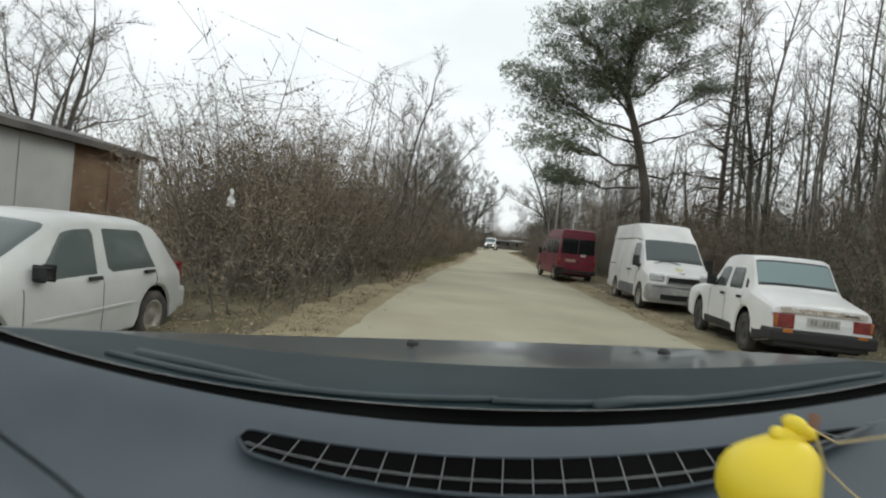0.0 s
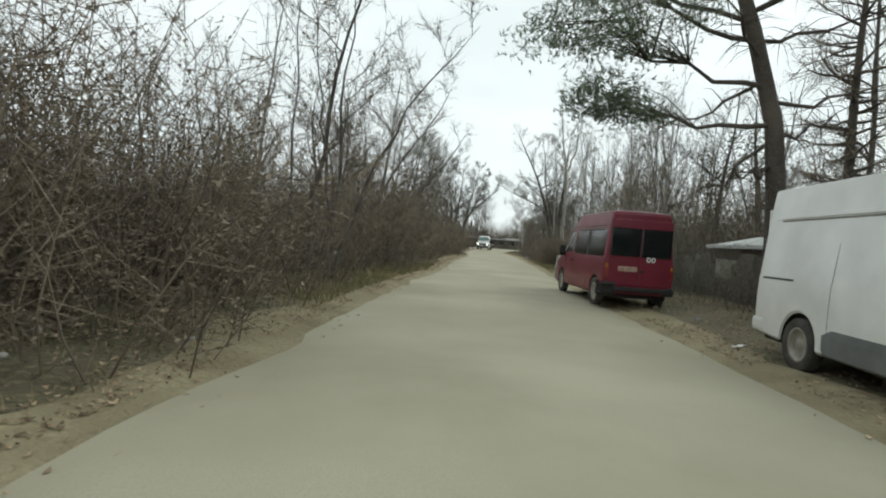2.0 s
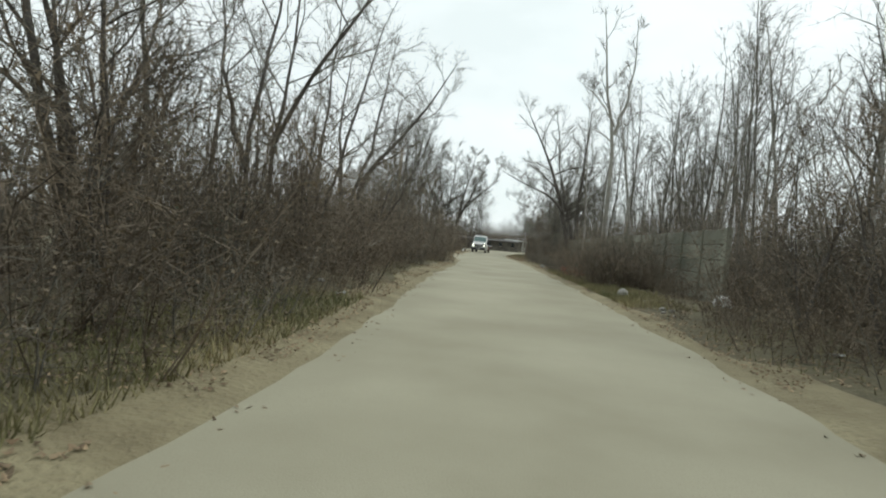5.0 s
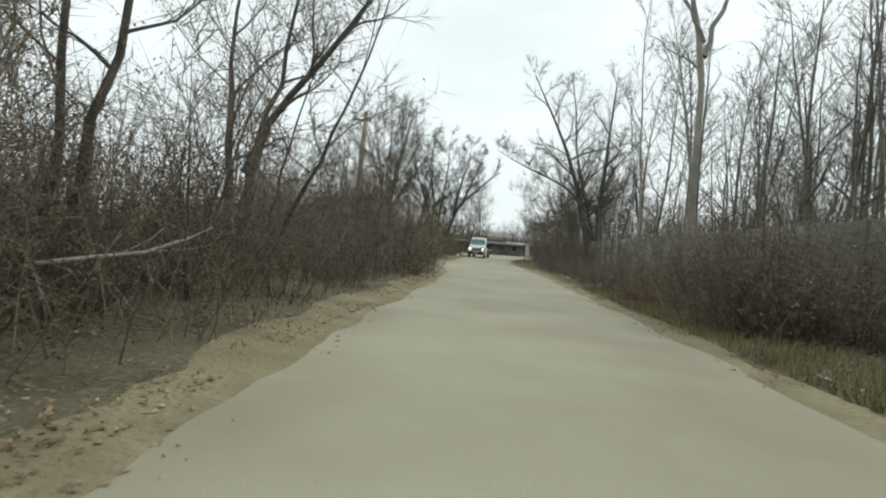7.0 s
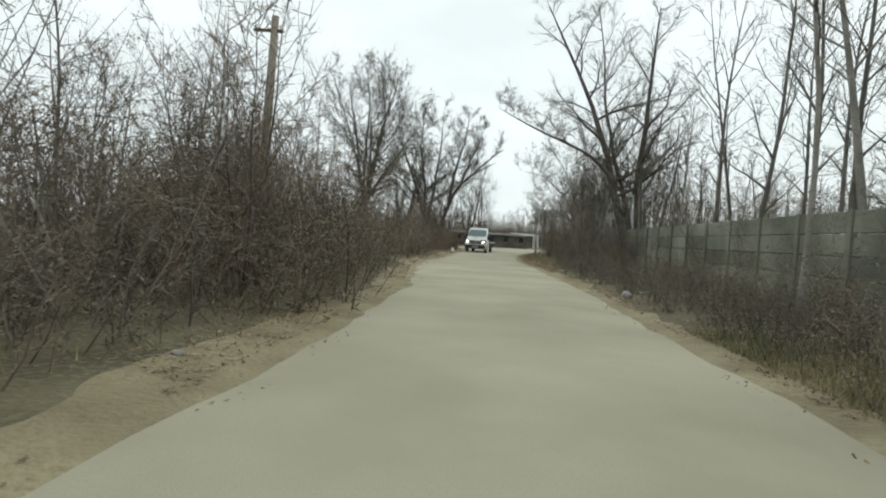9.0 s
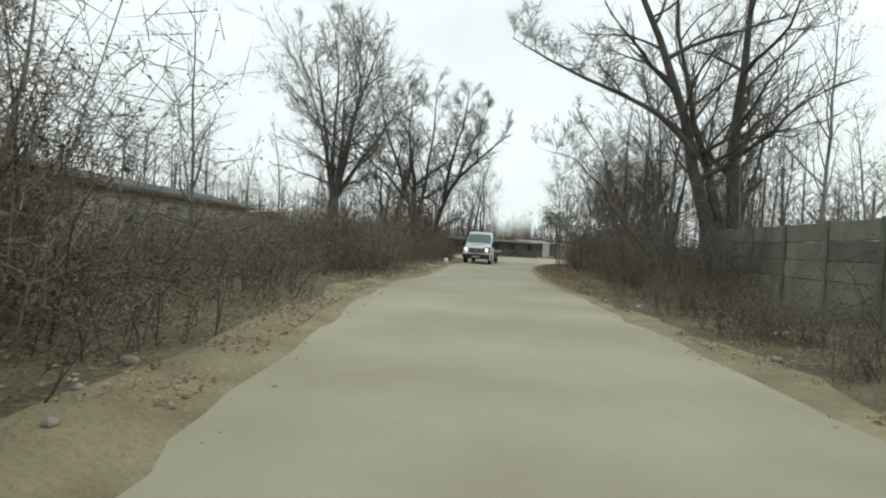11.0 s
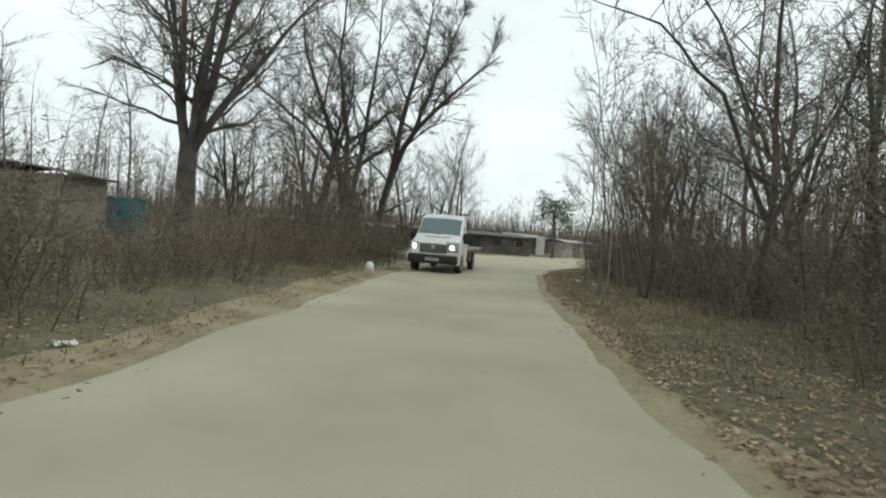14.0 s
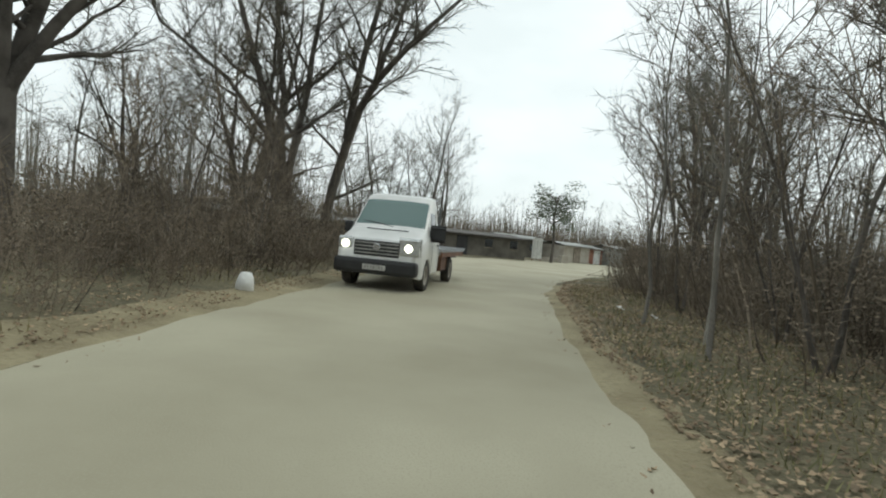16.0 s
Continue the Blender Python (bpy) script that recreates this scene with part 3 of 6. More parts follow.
def plant_deep():
    """The thicket behind the first rows, too dense to count."""
    rng = random.Random(55)
    wood, brown, green = Shape(), Shape(), Shape()
    for x, y, h, share in DEEP:
        if 8.6 < x < 12.2 and 24.8 < y < 31.2:  # room for the hut
            continue
        lv = green if rng.random() < share else brown
        grow_bush(rng, wood, lv, (x, y, ground_z(x, y)), h, 2.7, 17, 13, 3, 0.042, 1.25)
    single("deep_thicket", wood, M_TWIG_RED, "dense tangle of bare brown shrubs behind the verges", "thicket", kind="stuff")
    single("thicket_leaves", brown, M_LEAF, "dry brown leaves hanging in the deeper thicket", "leaves", kind="stuff")
    single("ivy_leaves", green, M_IVY, "dull dark green ivy leaves in the deeper thicket", "leaves", kind="stuff")


def plant_woods():
    rng = random.Random(6)
    for i in range(116):  # wood behind the wall
        y = rng.uniform(3, 118) if i < 86 else rng.uniform(3, 34) if i < 110 else rng.uniform(36, 70)
        x = max(10.5, road_right(y) + 3.6, wall_x(y) + 1.0 if 40 < y < 84 else 0) + rng.uniform(0, 1) ** 1.4 * (22 if i < 86 else 10 if i < 110 else 7)
        if 8.6 < x < 12.4 and 24.8 < y < 31.2:
            continue
        set_tree(rng.choice(SLIM), x, y, rng.uniform(0, 360), rng.uniform(0.85, 1.3) * (0.8 if y > 88 else 1))
    for i in range(34):  # thin tall stems behind the parked vehicles and the wall
        y = rng.uniform(9, 30) if i < 16 else rng.uniform(9, 18) if i < 28 else rng.uniform(40, 66)
        x = (9.6 if i < 28 else wall_x(y) + 0.7) + rng.uniform(0, 1) ** 1.2 * 7
        if 8.6 < x < 12.4 and 24.8 < y < 31.2:
            continue
        set_tree(STEMS[i % 2], x, y, rng.uniform(0, 360), rng.uniform(0.8, 1.15) if i < 28 else rng.uniform(0.62, 0.85))
    for i in range(16):
        y = rng.uniform(54, 73)
        set_tree(SLIM[i % 5], wall_x(y) + 0.8 + rng.uniform(0, 7), y, rng.uniform(0, 360), rng.uniform(0.8, 1.15))
    late = random.Random(92)
    for i in range(18):  # close-set wood behind the saloon
        y = late.uniform(8, 24)
        set_tree((*STEMS, *SLIM)[i % 7], 10.2 + late.uniform(0, 9), y, late.uniform(0, 360), late.uniform(0.75, 1.05))
    for i in range(14):  # beyond the yard building
        set_tree(SLIM[i % 5], rng.uniform(-25, -9.5), rng.uniform(108, 127), rng.uniform(0, 360), rng.uniform(0.7, 1.0))
    for i in range(60):  # wood on the other side
        y = rng.uniform(26, 112)
        if 70 < y < 96:
            continue
        thin = 48 < y < 63
        x = road_left(y) - (14 if thin else 4.8) - rng.uniform(0, 1) ** 1.3 * 18
        set_tree(rng.choice(SLIM), x, y, rng.uniform(0, 360), rng.uniform(0.55, 0.85))


def plant_saplings():
    rng = random.Random(8)
    y = 12.0
    while y < 112:
        for off in (2.8, 4.8):
            if 69 < y < 98 or 50 < y < 56 or y < 17:
                continue
            x = road_left(y) - off - rng.uniform(-0.6, 1.0)
            set_tree(rng.choice(SAPLING), x, y + rng.uniform(-1, 1), rng.uniform(0, 360), rng.uniform(0.7, 1.0))
        if 32 < y < 88 and not 39 < y < 79:
            x = road_right(y) + 3.3 + rng.uniform(-0.3, 0.8)
            set_tree(rng.choice(SAPLING), x, y, rng.uniform(0, 360), rng.uniform(0.7, 1.0))
        y += 2.3
    for x, y in ((9.9, 93.5), (11.0, 96.0), (12.2, 98.5), (10.9, 99.5), (13.0, 102.5), (12.8, 95.5), (14.5, 100.0), (11.6, 102.6)):
        set_tree(SAPLING[1], x, y, rng.uniform(0, 360), rng.uniform(0.9, 1.15))


plant_thickets()
wall_end()
plant_deep()
plant_woods()
plant_saplings()
set_tree(BIG[0], -6.9, 102.3, 40, 1.26)
set_tree(THREE, 12.75, 82.0, 0, 1.0)
set_tree(BIG[4], 12.6, 85.5, 0, 0.9)
set_tree(BIG[2], 16.5, 90.0, 30, 0.7)
set_tree(BIG[1], 17.0, 99.0, 75, 0.9)
set_tree(BIG[1], -4.4, 114.0, 20, 1.1)
set_tree(BIG[1], -8.6, 112.0, 160, 0.75)
set_tree(BIG[3], 12.9, 63.0, -20, 0.85)
set_tree(BIG[1], -5.4, 35.5, 200, 0.6)
set_tree(BIG[1], -22.5, 27.5, 30, 1.0)
set_tree(SLIM[1], -15.6, 22.5, 80, 0.72)
set_tree(BIG[2], 3.4, 132.0, 0, 0.78)
set_tree(BIG[2], 5.6, 136.0, 120, 0.75)
set_tree(BIG[2], 0.5, 133.5, 220, 0.75)
set_tree(BIG[2], -3.0, 142.0, 220, 0.75)
set_tree(BIG[0], 17, 112, 200, 0.75)
set_tree(BIG[1], 16.5, 107, 80, 0.75)


def lined_tree(name, label, x, y, bark, lines, leaves=0, **how):
    """A tree whose stems follow given lines; some keep a few dry leaves."""
    t = thing(name, label, "tree", pose(x, y, ground_z(x, y)))
    trunk, crown = grow(given=lines, **how)
    part("trunk", trunk, bark, t, smooth=True)
    part("crown", crown, M_TWIG, t, "bare grey-brown branches and twigs")
    if leaves:
        rng, lv = random.Random(how["seed"]), Shape()
        for _ in range(leaves):
            lv.leaf(Vector(rng.choice(crown.v)) - Vector((0, 0, 0.05)), rng.uniform(0.05, 0.11), rng)
        part("foliage", lv, M_LEAF, t, "few hanging dry leaves")
    return t


FINE = dict(height=9, radius=0.1, twigs=7, sub=7, thin=0.0065)
# left of the lane
lined_tree("leaning_tree", "bare young tree leaning towards the lane with dry leaves", -2.6, 23.9, M_BARK, (
    (((0, 0, -0.2), (0.1, 0, 2.5), (0.1, 0.1, 5.0), (0.3, 0.1, 7.8)), 0.06),
    (((0.1, 0, -0.2), (0.7, 0.1, 2.2), (1.7, 0.0, 4.2), (3.2, -0.2, 6.2)), 0.055),
    (((0, 0.1, 1.5), (-0.5, 0.2, 4.0), (-0.8, 0.3, 7.0)), 0.04)), 420, seed=81, limbs=9, first=0.3, spread=0.24, up=0.4, **FINE)
lined_tree("leaning_tree", "slanting dark trunk with short dead limbs", -3.3, 24.5, M_BARK, (
    (((-0.1, 0, -0.2), (0.25, -0.2, 3.0), (0.8, -0.4, 6.0), (1.5, -0.5, 9.2)), 0.085),
    (((-0.6, 0.6, -0.2), (-0.8, 0.6, 3.0), (-0.8, 0.8, 9.0)), 0.055)), 0, seed=82, limbs=7, first=0.3, spread=0.2, up=0.2, **FINE)
lined_tree("roadside_tree", "bare tree with two crooked stems in the thicket", -3.9, 38.6, M_BARK, (
    (((0, 0, -0.2), (0.1, 0, 3.2), (0.5, 0.2, 6.0), (0.7, 0.3, 9.5)), 0.07),
    (((0.1, 0, 2.4), (-0.7, 0.4, 4.4), (-1.2, 0.7, 8.0)), 0.07)), 0, seed=83, limbs=10, first=0.25, spread=0.3, up=0.3, **FINE)
lined_tree("roadside_tree", "bare tree with a low fork and spreading limbs", -4.3, 41.2, M_BARK, (
    (((0, 0, -0.2), (0.2, 0, 3.4), (0.5, 0, 6.0), (0.9, 0, 10.5)), 0.08),
    (((0.2, 0, 3.4), (1.2, -0.4, 5.2), (2.9, -0.8, 7.5), (3.8, -0.8, 9.5)), 0.075)), 0, seed=84, limbs=11, first=0.22, spread=0.3, up=0.3, **FINE)
lined_tree("roadside_tree", "slim bare tree with twin upright stems", -3.9, 45.3, M_BARK, (
    (((0, 0, -0.2), (0.0, 0, 3.4), (0.2, 0, 6.5), (0.4, 0, 10.5)), 0.075),
    (((0.2, 0, 0.5), (0.6, 0.2, 3.4), (1.3, 0.1, 6.4), (2.2, 0, 9.3)), 0.08)), 160, seed=85, limbs=11, first=0.22, spread=0.3, up=0.3, **FINE)
lined_tree("spreading_tree", "large bare tree with limbs slanting over the lane", -4.5, 52.8, M_BARK, (
    (((-0.2, 0.1, -0.2), (-0.25, 0.1, 3.4), (-0.7, 0.8, 5.8), (-0.5, 1.1, 10.5)), 0.15),
    (((0.1, 0, -0.2), (0.7, -0.5, 3.2), (2.0, -1.0, 5.0), (3.6, -1.4, 6.9), (4.8, -1.5, 9.0)), 0.14),
    (((0.2, 0.1, 2.6), (1.1, -0.2, 5.0), (1.6, -0.3, 8.0), (1.9, -0.2, 10.5)), 0.09),
    (((1.2, -1.0, -0.2), (2.6, -2.0, 2.2), (3.5, -2.5, 4.0), (4.6, -3.0, 7.2)), 0.07),
    (((1.5, -1.2, 0.5), (1.9, -2.0, 2.6), (3.0, -2.5, 5.8)), 0.05)), 500, seed=86, limbs=10, first=0.25, spread=0.32, up=0.2, height=10, radius=0.14, twigs=8, sub=9, thin=0.0065, droop=0.03)
# end of the lane, left
lined_tree("crooked_tree", "large bare tree with a fan of dark limbs", -1.5, 110.0, M_BARK, (
    (((0, 0, -0.3), (-0.1, 0, 3.4), (-1.2, 1.0, 6.5), (-3.4, 2.0, 11.5), (-4.0, 2.2, 15.0)), 0.26),
    (((0.1, 0, 2.5), (-0.1, 0, 6.5), (-0.9, 0.2, 11.0), (-0.8, 0.2, 16.0)), 0.20),
    (((0.2, -0.1, 1.0), (0.7, -0.2, 5.0), (1.3, -0.6, 9.5), (1.4, -0.8, 15.0)), 0.20),
    (((-0.4, 0.3, 4.5), (-2.6, 0.2, 7.0), (-5.4, 0.0, 9.0), (-7.0, 0, 11.5)), 0.12)), 0, seed=87, limbs=16, first=0.15, spread=0.31, up=0.25, height=15, radius=0.2, twigs=11, sub=12, thin=0.010, droop=0.03)
lined_tree("crooked_tree", "large bare tree whose dark trunk leans out over the lane", 0.2, 111.2, M_BARK, (
    (((0, 0, -0.3), (0.3, 0.1, 3.0), (1.2, -1.2, 5.8), (2.5, -3.3, 7.4), (4.3, -4.3, 8.9), (6.2, -4.8, 10.6)), 0.25),
    (((0.9, -0.8, 5.0), (1.4, -1.4, 8.5), (2.2, -1.6, 11.5), (2.6, -1.6, 15.0)), 0.18),
    (((2.0, -2.4, 6.8), (3.0, -3.4, 9.5), (4.6, -4.0, 13.5)), 0.13)), 0, seed=88, limbs=16, first=0.15, spread=0.31, up=0.25, height=14, radius=0.2, twigs=11, sub=12, thin=0.010, droop=0.04)
# right of the lane
lined_tree("slim_poplar", "slim pale poplar with short upright twigs", 8.4, 58.6, M_BARK_PALE, (
    (((0, 0, -0.2), (0.05, 0, 4.0), (-0.25, 0.1, 8.0), (-0.1, 0.1, 12.5)), 0.055),), 0, seed=92, limbs=14, first=0.3, spread=0.14, up=0.7, height=12, radius=0.08, twigs=5, sub=6, thin=0.006)
lined_tree("forked_poplar", "tall pale poplar forking high into two stems", 8.5, 53.9, M_BARK_PALE, (
    (((0, 0, -0.2), (-0.1, 0, 3.0), (-0.05, 0.2, 7.3), (-0.7, 0.3, 10.0), (-1.0, 0.3, 13.5)), 0.15),
    (((-0.05, 0.2, 7.2), (0.55, 0.2, 9.2), (0.75, 0.2, 13.0)), 0.09),
    (((-0.05, 0.2, 7.6), (-1.0, -0.2, 8.8), (-2.2, -0.4, 9.6)), 0.05)), 0, seed=89, limbs=7, first=0.45, spread=0.16, up=0.6, height=12, radius=0.13, twigs=6, sub=7, thin=0.0065)
lined_tree("spreading_tree", "bare mossy tree with long limbs reaching over the verge", 11.6, 91.2, M_BARK, (
    (((0, 0, -0.2), (0.1, 0, 3.0), (0.0, 0.2, 6.5), (0.3, 0.2, 10.5)), 0.10),
    (((0, 0, 2.2), (-1.4, -0.3, 4.8), (-3.0, -0.6, 6.1), (-4.9, -0.9, 6.5)), 0.06),
    (((0, 0, 3.5), (-1.1, 0.3, 6.4), (-2.6, 0.6, 8.8)), 0.05),
    (((0.1, 0, 2.0), (1.2, -0.5, 5.0), (2.0, -0.8, 9.5)), 0.06)), 0, seed=90, limbs=10, first=0.2, spread=0.34, up=0.1, height=9, radius=0.14, twigs=9, sub=9, thin=0.0075, droop=0.06)
for k, (x, y, top) in enumerate(((8.8, 94.0, -0.9), (9.4, 95.3, -0.4), (9.1, 97.0, 0.3))):
    lined_tree("slim_tree", "slim bare tree with fine hanging twigs by the verge", x, y, M_BARK_PALE if k == 1 else M_BARK_GREY, (
        (((0, 0, -0.2), (0.05, 0, 2.5), (top * 0.4, 0.1, 5.0), (top, 0.1, 8.6)), 0.036),), 40, seed=94 + k, limbs=14, first=0.25, spread=0.2, up=0.5, height=8, radius=0.05, twigs=6, sub=7, thin=0.005, droop=0.08)
larch = tree_kind("larch_tree", "tall bare larch with dense hanging brown twigs", M_BARK_PINE, M_TWIG_RED, seed=91, height=15, radius=0.19, limbs=90, first=0.16, spread=0.13, up=-0.35, twigs=7, sub=7, thin=0.008, droop=0.07, wander=0.02)
larch.matrix_basis = pose(12.6, 28.4, ground_z(12.6, 28.4))
for k, (x, y, f) in enumerate(((10.8, 21.0, 1.0), (15.0, 20.0, 1.3), (12.6, 38.5, 1.0), (15.0, 37.0, 1.2), (12.4, 88.5, 0.7))):
    set_tree(IVY[k % 2], x, y, k * 77, f)
for x, y, f in ((-3.2, 62.5, 0.85), (-4.6, 64.5, 0.98), (-5.8, 61.5, 0.8), (-2.6, 67.0, 0.75)):
    set_tree(SLIM[3], x, y, x * 70, f)
    set_tree(SAPLING[0], x - 0.8, y + 0.9, x * 90, 1.05)
for x, y, f in ((-7.0, 73.0, 0.8), (-4.6, 76.5, 0.85), (-8.5, 79.0, 0.7), (-9.5, 68.0, 0.8)):
    set_tree(SLIM[1], x, y, x * 40, f)
for kind in (THREE, *BIG, *SLIM, *STEMS, *SAPLING, *BUSH, *IVY):
    drop(kind)


M_RUST_LEAF = mat("rust_red_leaves", (0.16, 0.05, 0.025), (0.30, 0.11, 0.055), 1.0, 0.8, 0.0, 20, island=0.5)
shrub = bush_kind(39, 0.55, 0.7, 20, 9, M_TWIG_RED, "rusty_shrub", "low shrub with rust-red dead leaves by the wall", M_RUST_LEAF)
shrub.matrix_basis = pose(7.0, 53.2, ground_z(7.0, 53.2)) @ Matrix.Scale(1.35, 4)

# ---- walls and buildings ----
def build_wall():
    """Concrete panel wall: slabs stacked between posts."""
    w = tagged(thing("wall_right", "weathered grey concrete panel wall behind the shrubs", "wall", kind="structure"))
    slab, post = Shape(), Shape()
    slab.box(0.06, 1.94, -0.03, 0.03, 0.0, 0.445, 0.015)
    post.box(-0.07, 0.07, -0.08, 0.08, -0.3, 2.38, 0.012)
    slab_me, post_me = slab.mesh("slab", M_CONCRETE), post.mesh("post", M_CONCRETE)
    n = 20
    for i in range(n):
        y = 42.5 + i * 2.0
        a, b = (wall_x(y), y), (wall_x(y + 2), y + 2)
        turn = math.degrees(math.atan2(b[1] - a[1], b[0] - a[0]))
        part("post", post_me, M_CONCRETE, w, m=pose(a[0], a[1], 0, 0, 0, turn))
        for k in range(5):
            part("slab", slab_me, M_CONCRETE, w, m=pose(a[0] + 0.01 * math.sin(i * 7 + k * 3), a[1], 0.02 + k * 0.47, 0, 0, turn))


build_wall()


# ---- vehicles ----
# black that paints the vent's shade; also plain black for rubber and seam
M_SHADE_RUBBER = mat("shade_and_rubber_black", (0.004, 0.004, 0.004), (0.007, 0.007, 0.007), 3.0, 1.0, 0.0, 30)
M_SHADE_RUBBER.node_tree.nodes["Principled BSDF"].inputs["Specular IOR Level"].default_value = 0.0
M_BUMPER_SHADE = mat("dirty_bumper_and_shade_line", (0.11, 0.105, 0.09), (0.19, 0.18, 0.155), 3.0, 0.7, 0.1, 40)
M_WHITE = mat("dusty_white_paint", (0.62, 0.62, 0.60), (0.74, 0.74, 0.72), 1.5, 0.35, 0.02, 30, coat=0.3)
M_WHITE_OLD = mat("worn_white_paint", (0.66, 0.66, 0.64), (0.78, 0.78, 0.76), 1.2, 0.4, 0.02, 30, coat=0.2)
M_SILVER = mat("dusty_silver_paint", (0.40, 0.41, 0.395), (0.50, 0.51, 0.495), 1.5, 0.4, 0.02, 30, coat=0.2)
M_RED = mat("dark_red_paint", (0.135, 0.009, 0.024), (0.185, 0.019, 0.038), 1.5, 0.4, 0.02, 30, coat=0.25)
M_RED_DUST = mat("dusty_red_paint", (0.17, 0.05, 0.05), (0.22, 0.08, 0.075), 2.0, 0.6, 0.02, 30)
M_PLASTIC = mat("grey_plastic", (0.10, 0.105, 0.105), (0.15, 0.155, 0.155), 3.0, 0.6, 0.1, 60)
M_PLASTIC_PALE = mat("dusty_bumper_plastic", (0.25, 0.25, 0.235), (0.36, 0.355, 0.33), 3.0, 0.65, 0.1, 40)
M_BLACK = mat("black_plastic", (0.012, 0.012, 0.012), (0.022, 0.022, 0.022), 3.0, 0.55, 0.1, 60)
M_DARK = mat("dark_underbody", (0.008, 0.008, 0.008), (0.016, 0.015, 0.014), 3.0, 0.9, 0.1, 30)
M_TYRE = mat("dusty_tyre_rubber", (0.03, 0.028, 0.026), (0.075, 0.068, 0.058), 5.0, 0.85, 0.3, 50)
M_RIM = mat("dusty_steel_rim", (0.22, 0.20, 0.17), (0.38, 0.36, 0.32), 5.0, 0.55, 0.1, 40, metal=0.4)
# rim colour darkened to carry the shadow inside the saloon's wheel arches
M_RIM_SHADE = mat("shade_toned_steel_rim", (0.045, 0.042, 0.038), (0.085, 0.08, 0.072), 5.0, 0.7, 0.1, 40)
M_LAMP = mat("clear_lamp_glass", (0.45, 0.46, 0.45), (0.65, 0.66, 0.65), 9.0, 0.12, 0.2, 60, metal=0.5, coat=1.0)
M_LAMP_RED = mat("red_lamp_glass", (0.16, 0.012, 0.012), (0.26, 0.025, 0.02), 9.0, 0.2, 0.3, 90, coat=1.0)
M_LAMP_AMBER = mat("amber_lamp_glass", (0.35, 0.11, 0.015), (0.48, 0.17, 0.025), 9.0, 0.2, 0.3, 90, coat=1.0)
M_PLATE = mat("plate_white", (0.34, 0.33, 0.30), (0.48, 0.47, 0.44), 9.0, 0.5, 0.0, 60)
M_PLATE_INK = mat("plate_ink", (0.20, 0.195, 0.18), (0.27, 0.26, 0.245), 9.0, 0.5, 0.0, 60)
M_CHROME = mat("dull_chrome", (0.5, 0.5, 0.5), (0.62, 0.62, 0.62), 6.0, 0.25, 0.0, 60, metal=1.0)
M_WOOD = mat("grey_timber", (0.16, 0.135, 0.105), (0.28, 0.24, 0.19), 2.5, 0.85, 0.5, 40)
M_STEEL = mat("rusty_steel", (0.10, 0.05, 0.03), (0.20, 0.10, 0.06), 3.0, 0.7, 0.3, 30)


def glass_mat(name, tint, rough=0.06):
    m = bpy.data.materials.new(name)
    m.use_nodes = True
    b = m.node_tree.nodes["Principled BSDF"]
    n = m.node_tree.nodes.new("ShaderNodeTexNoise")
    n.inputs["Scale"].default_value = 2.5
    r = m.node_tree.nodes.new("ShaderNodeMapRange")
    r.inputs["To Min"].default_value, r.inputs["To Max"].default_value = rough, rough + 0.12
    m.node_tree.links.new(n.outputs["Fac"], r.inputs["Value"])
    m.node_tree.links.new(r.outputs["Result"], b.inputs["Roughness"])
    b.inputs["Base Color"].default_value = (*tint, 1)
    b.inputs["Specular IOR Level"].default_value = 0.5
    b.inputs["Coat Weight"].default_value = 0.25
    b.inputs["Coat Roughness"].default_value = rough
    return m


M_GLASS = glass_mat("dusty_car_glass", (0.055, 0.07, 0.068))
M_GLASS_DARK = glass_mat("tinted_car_glass", (0.010, 0.013, 0.013))
M_GLASS_PALE = glass_mat("hazy_car_glass", (0.062, 0.08, 0.075), 0.09)


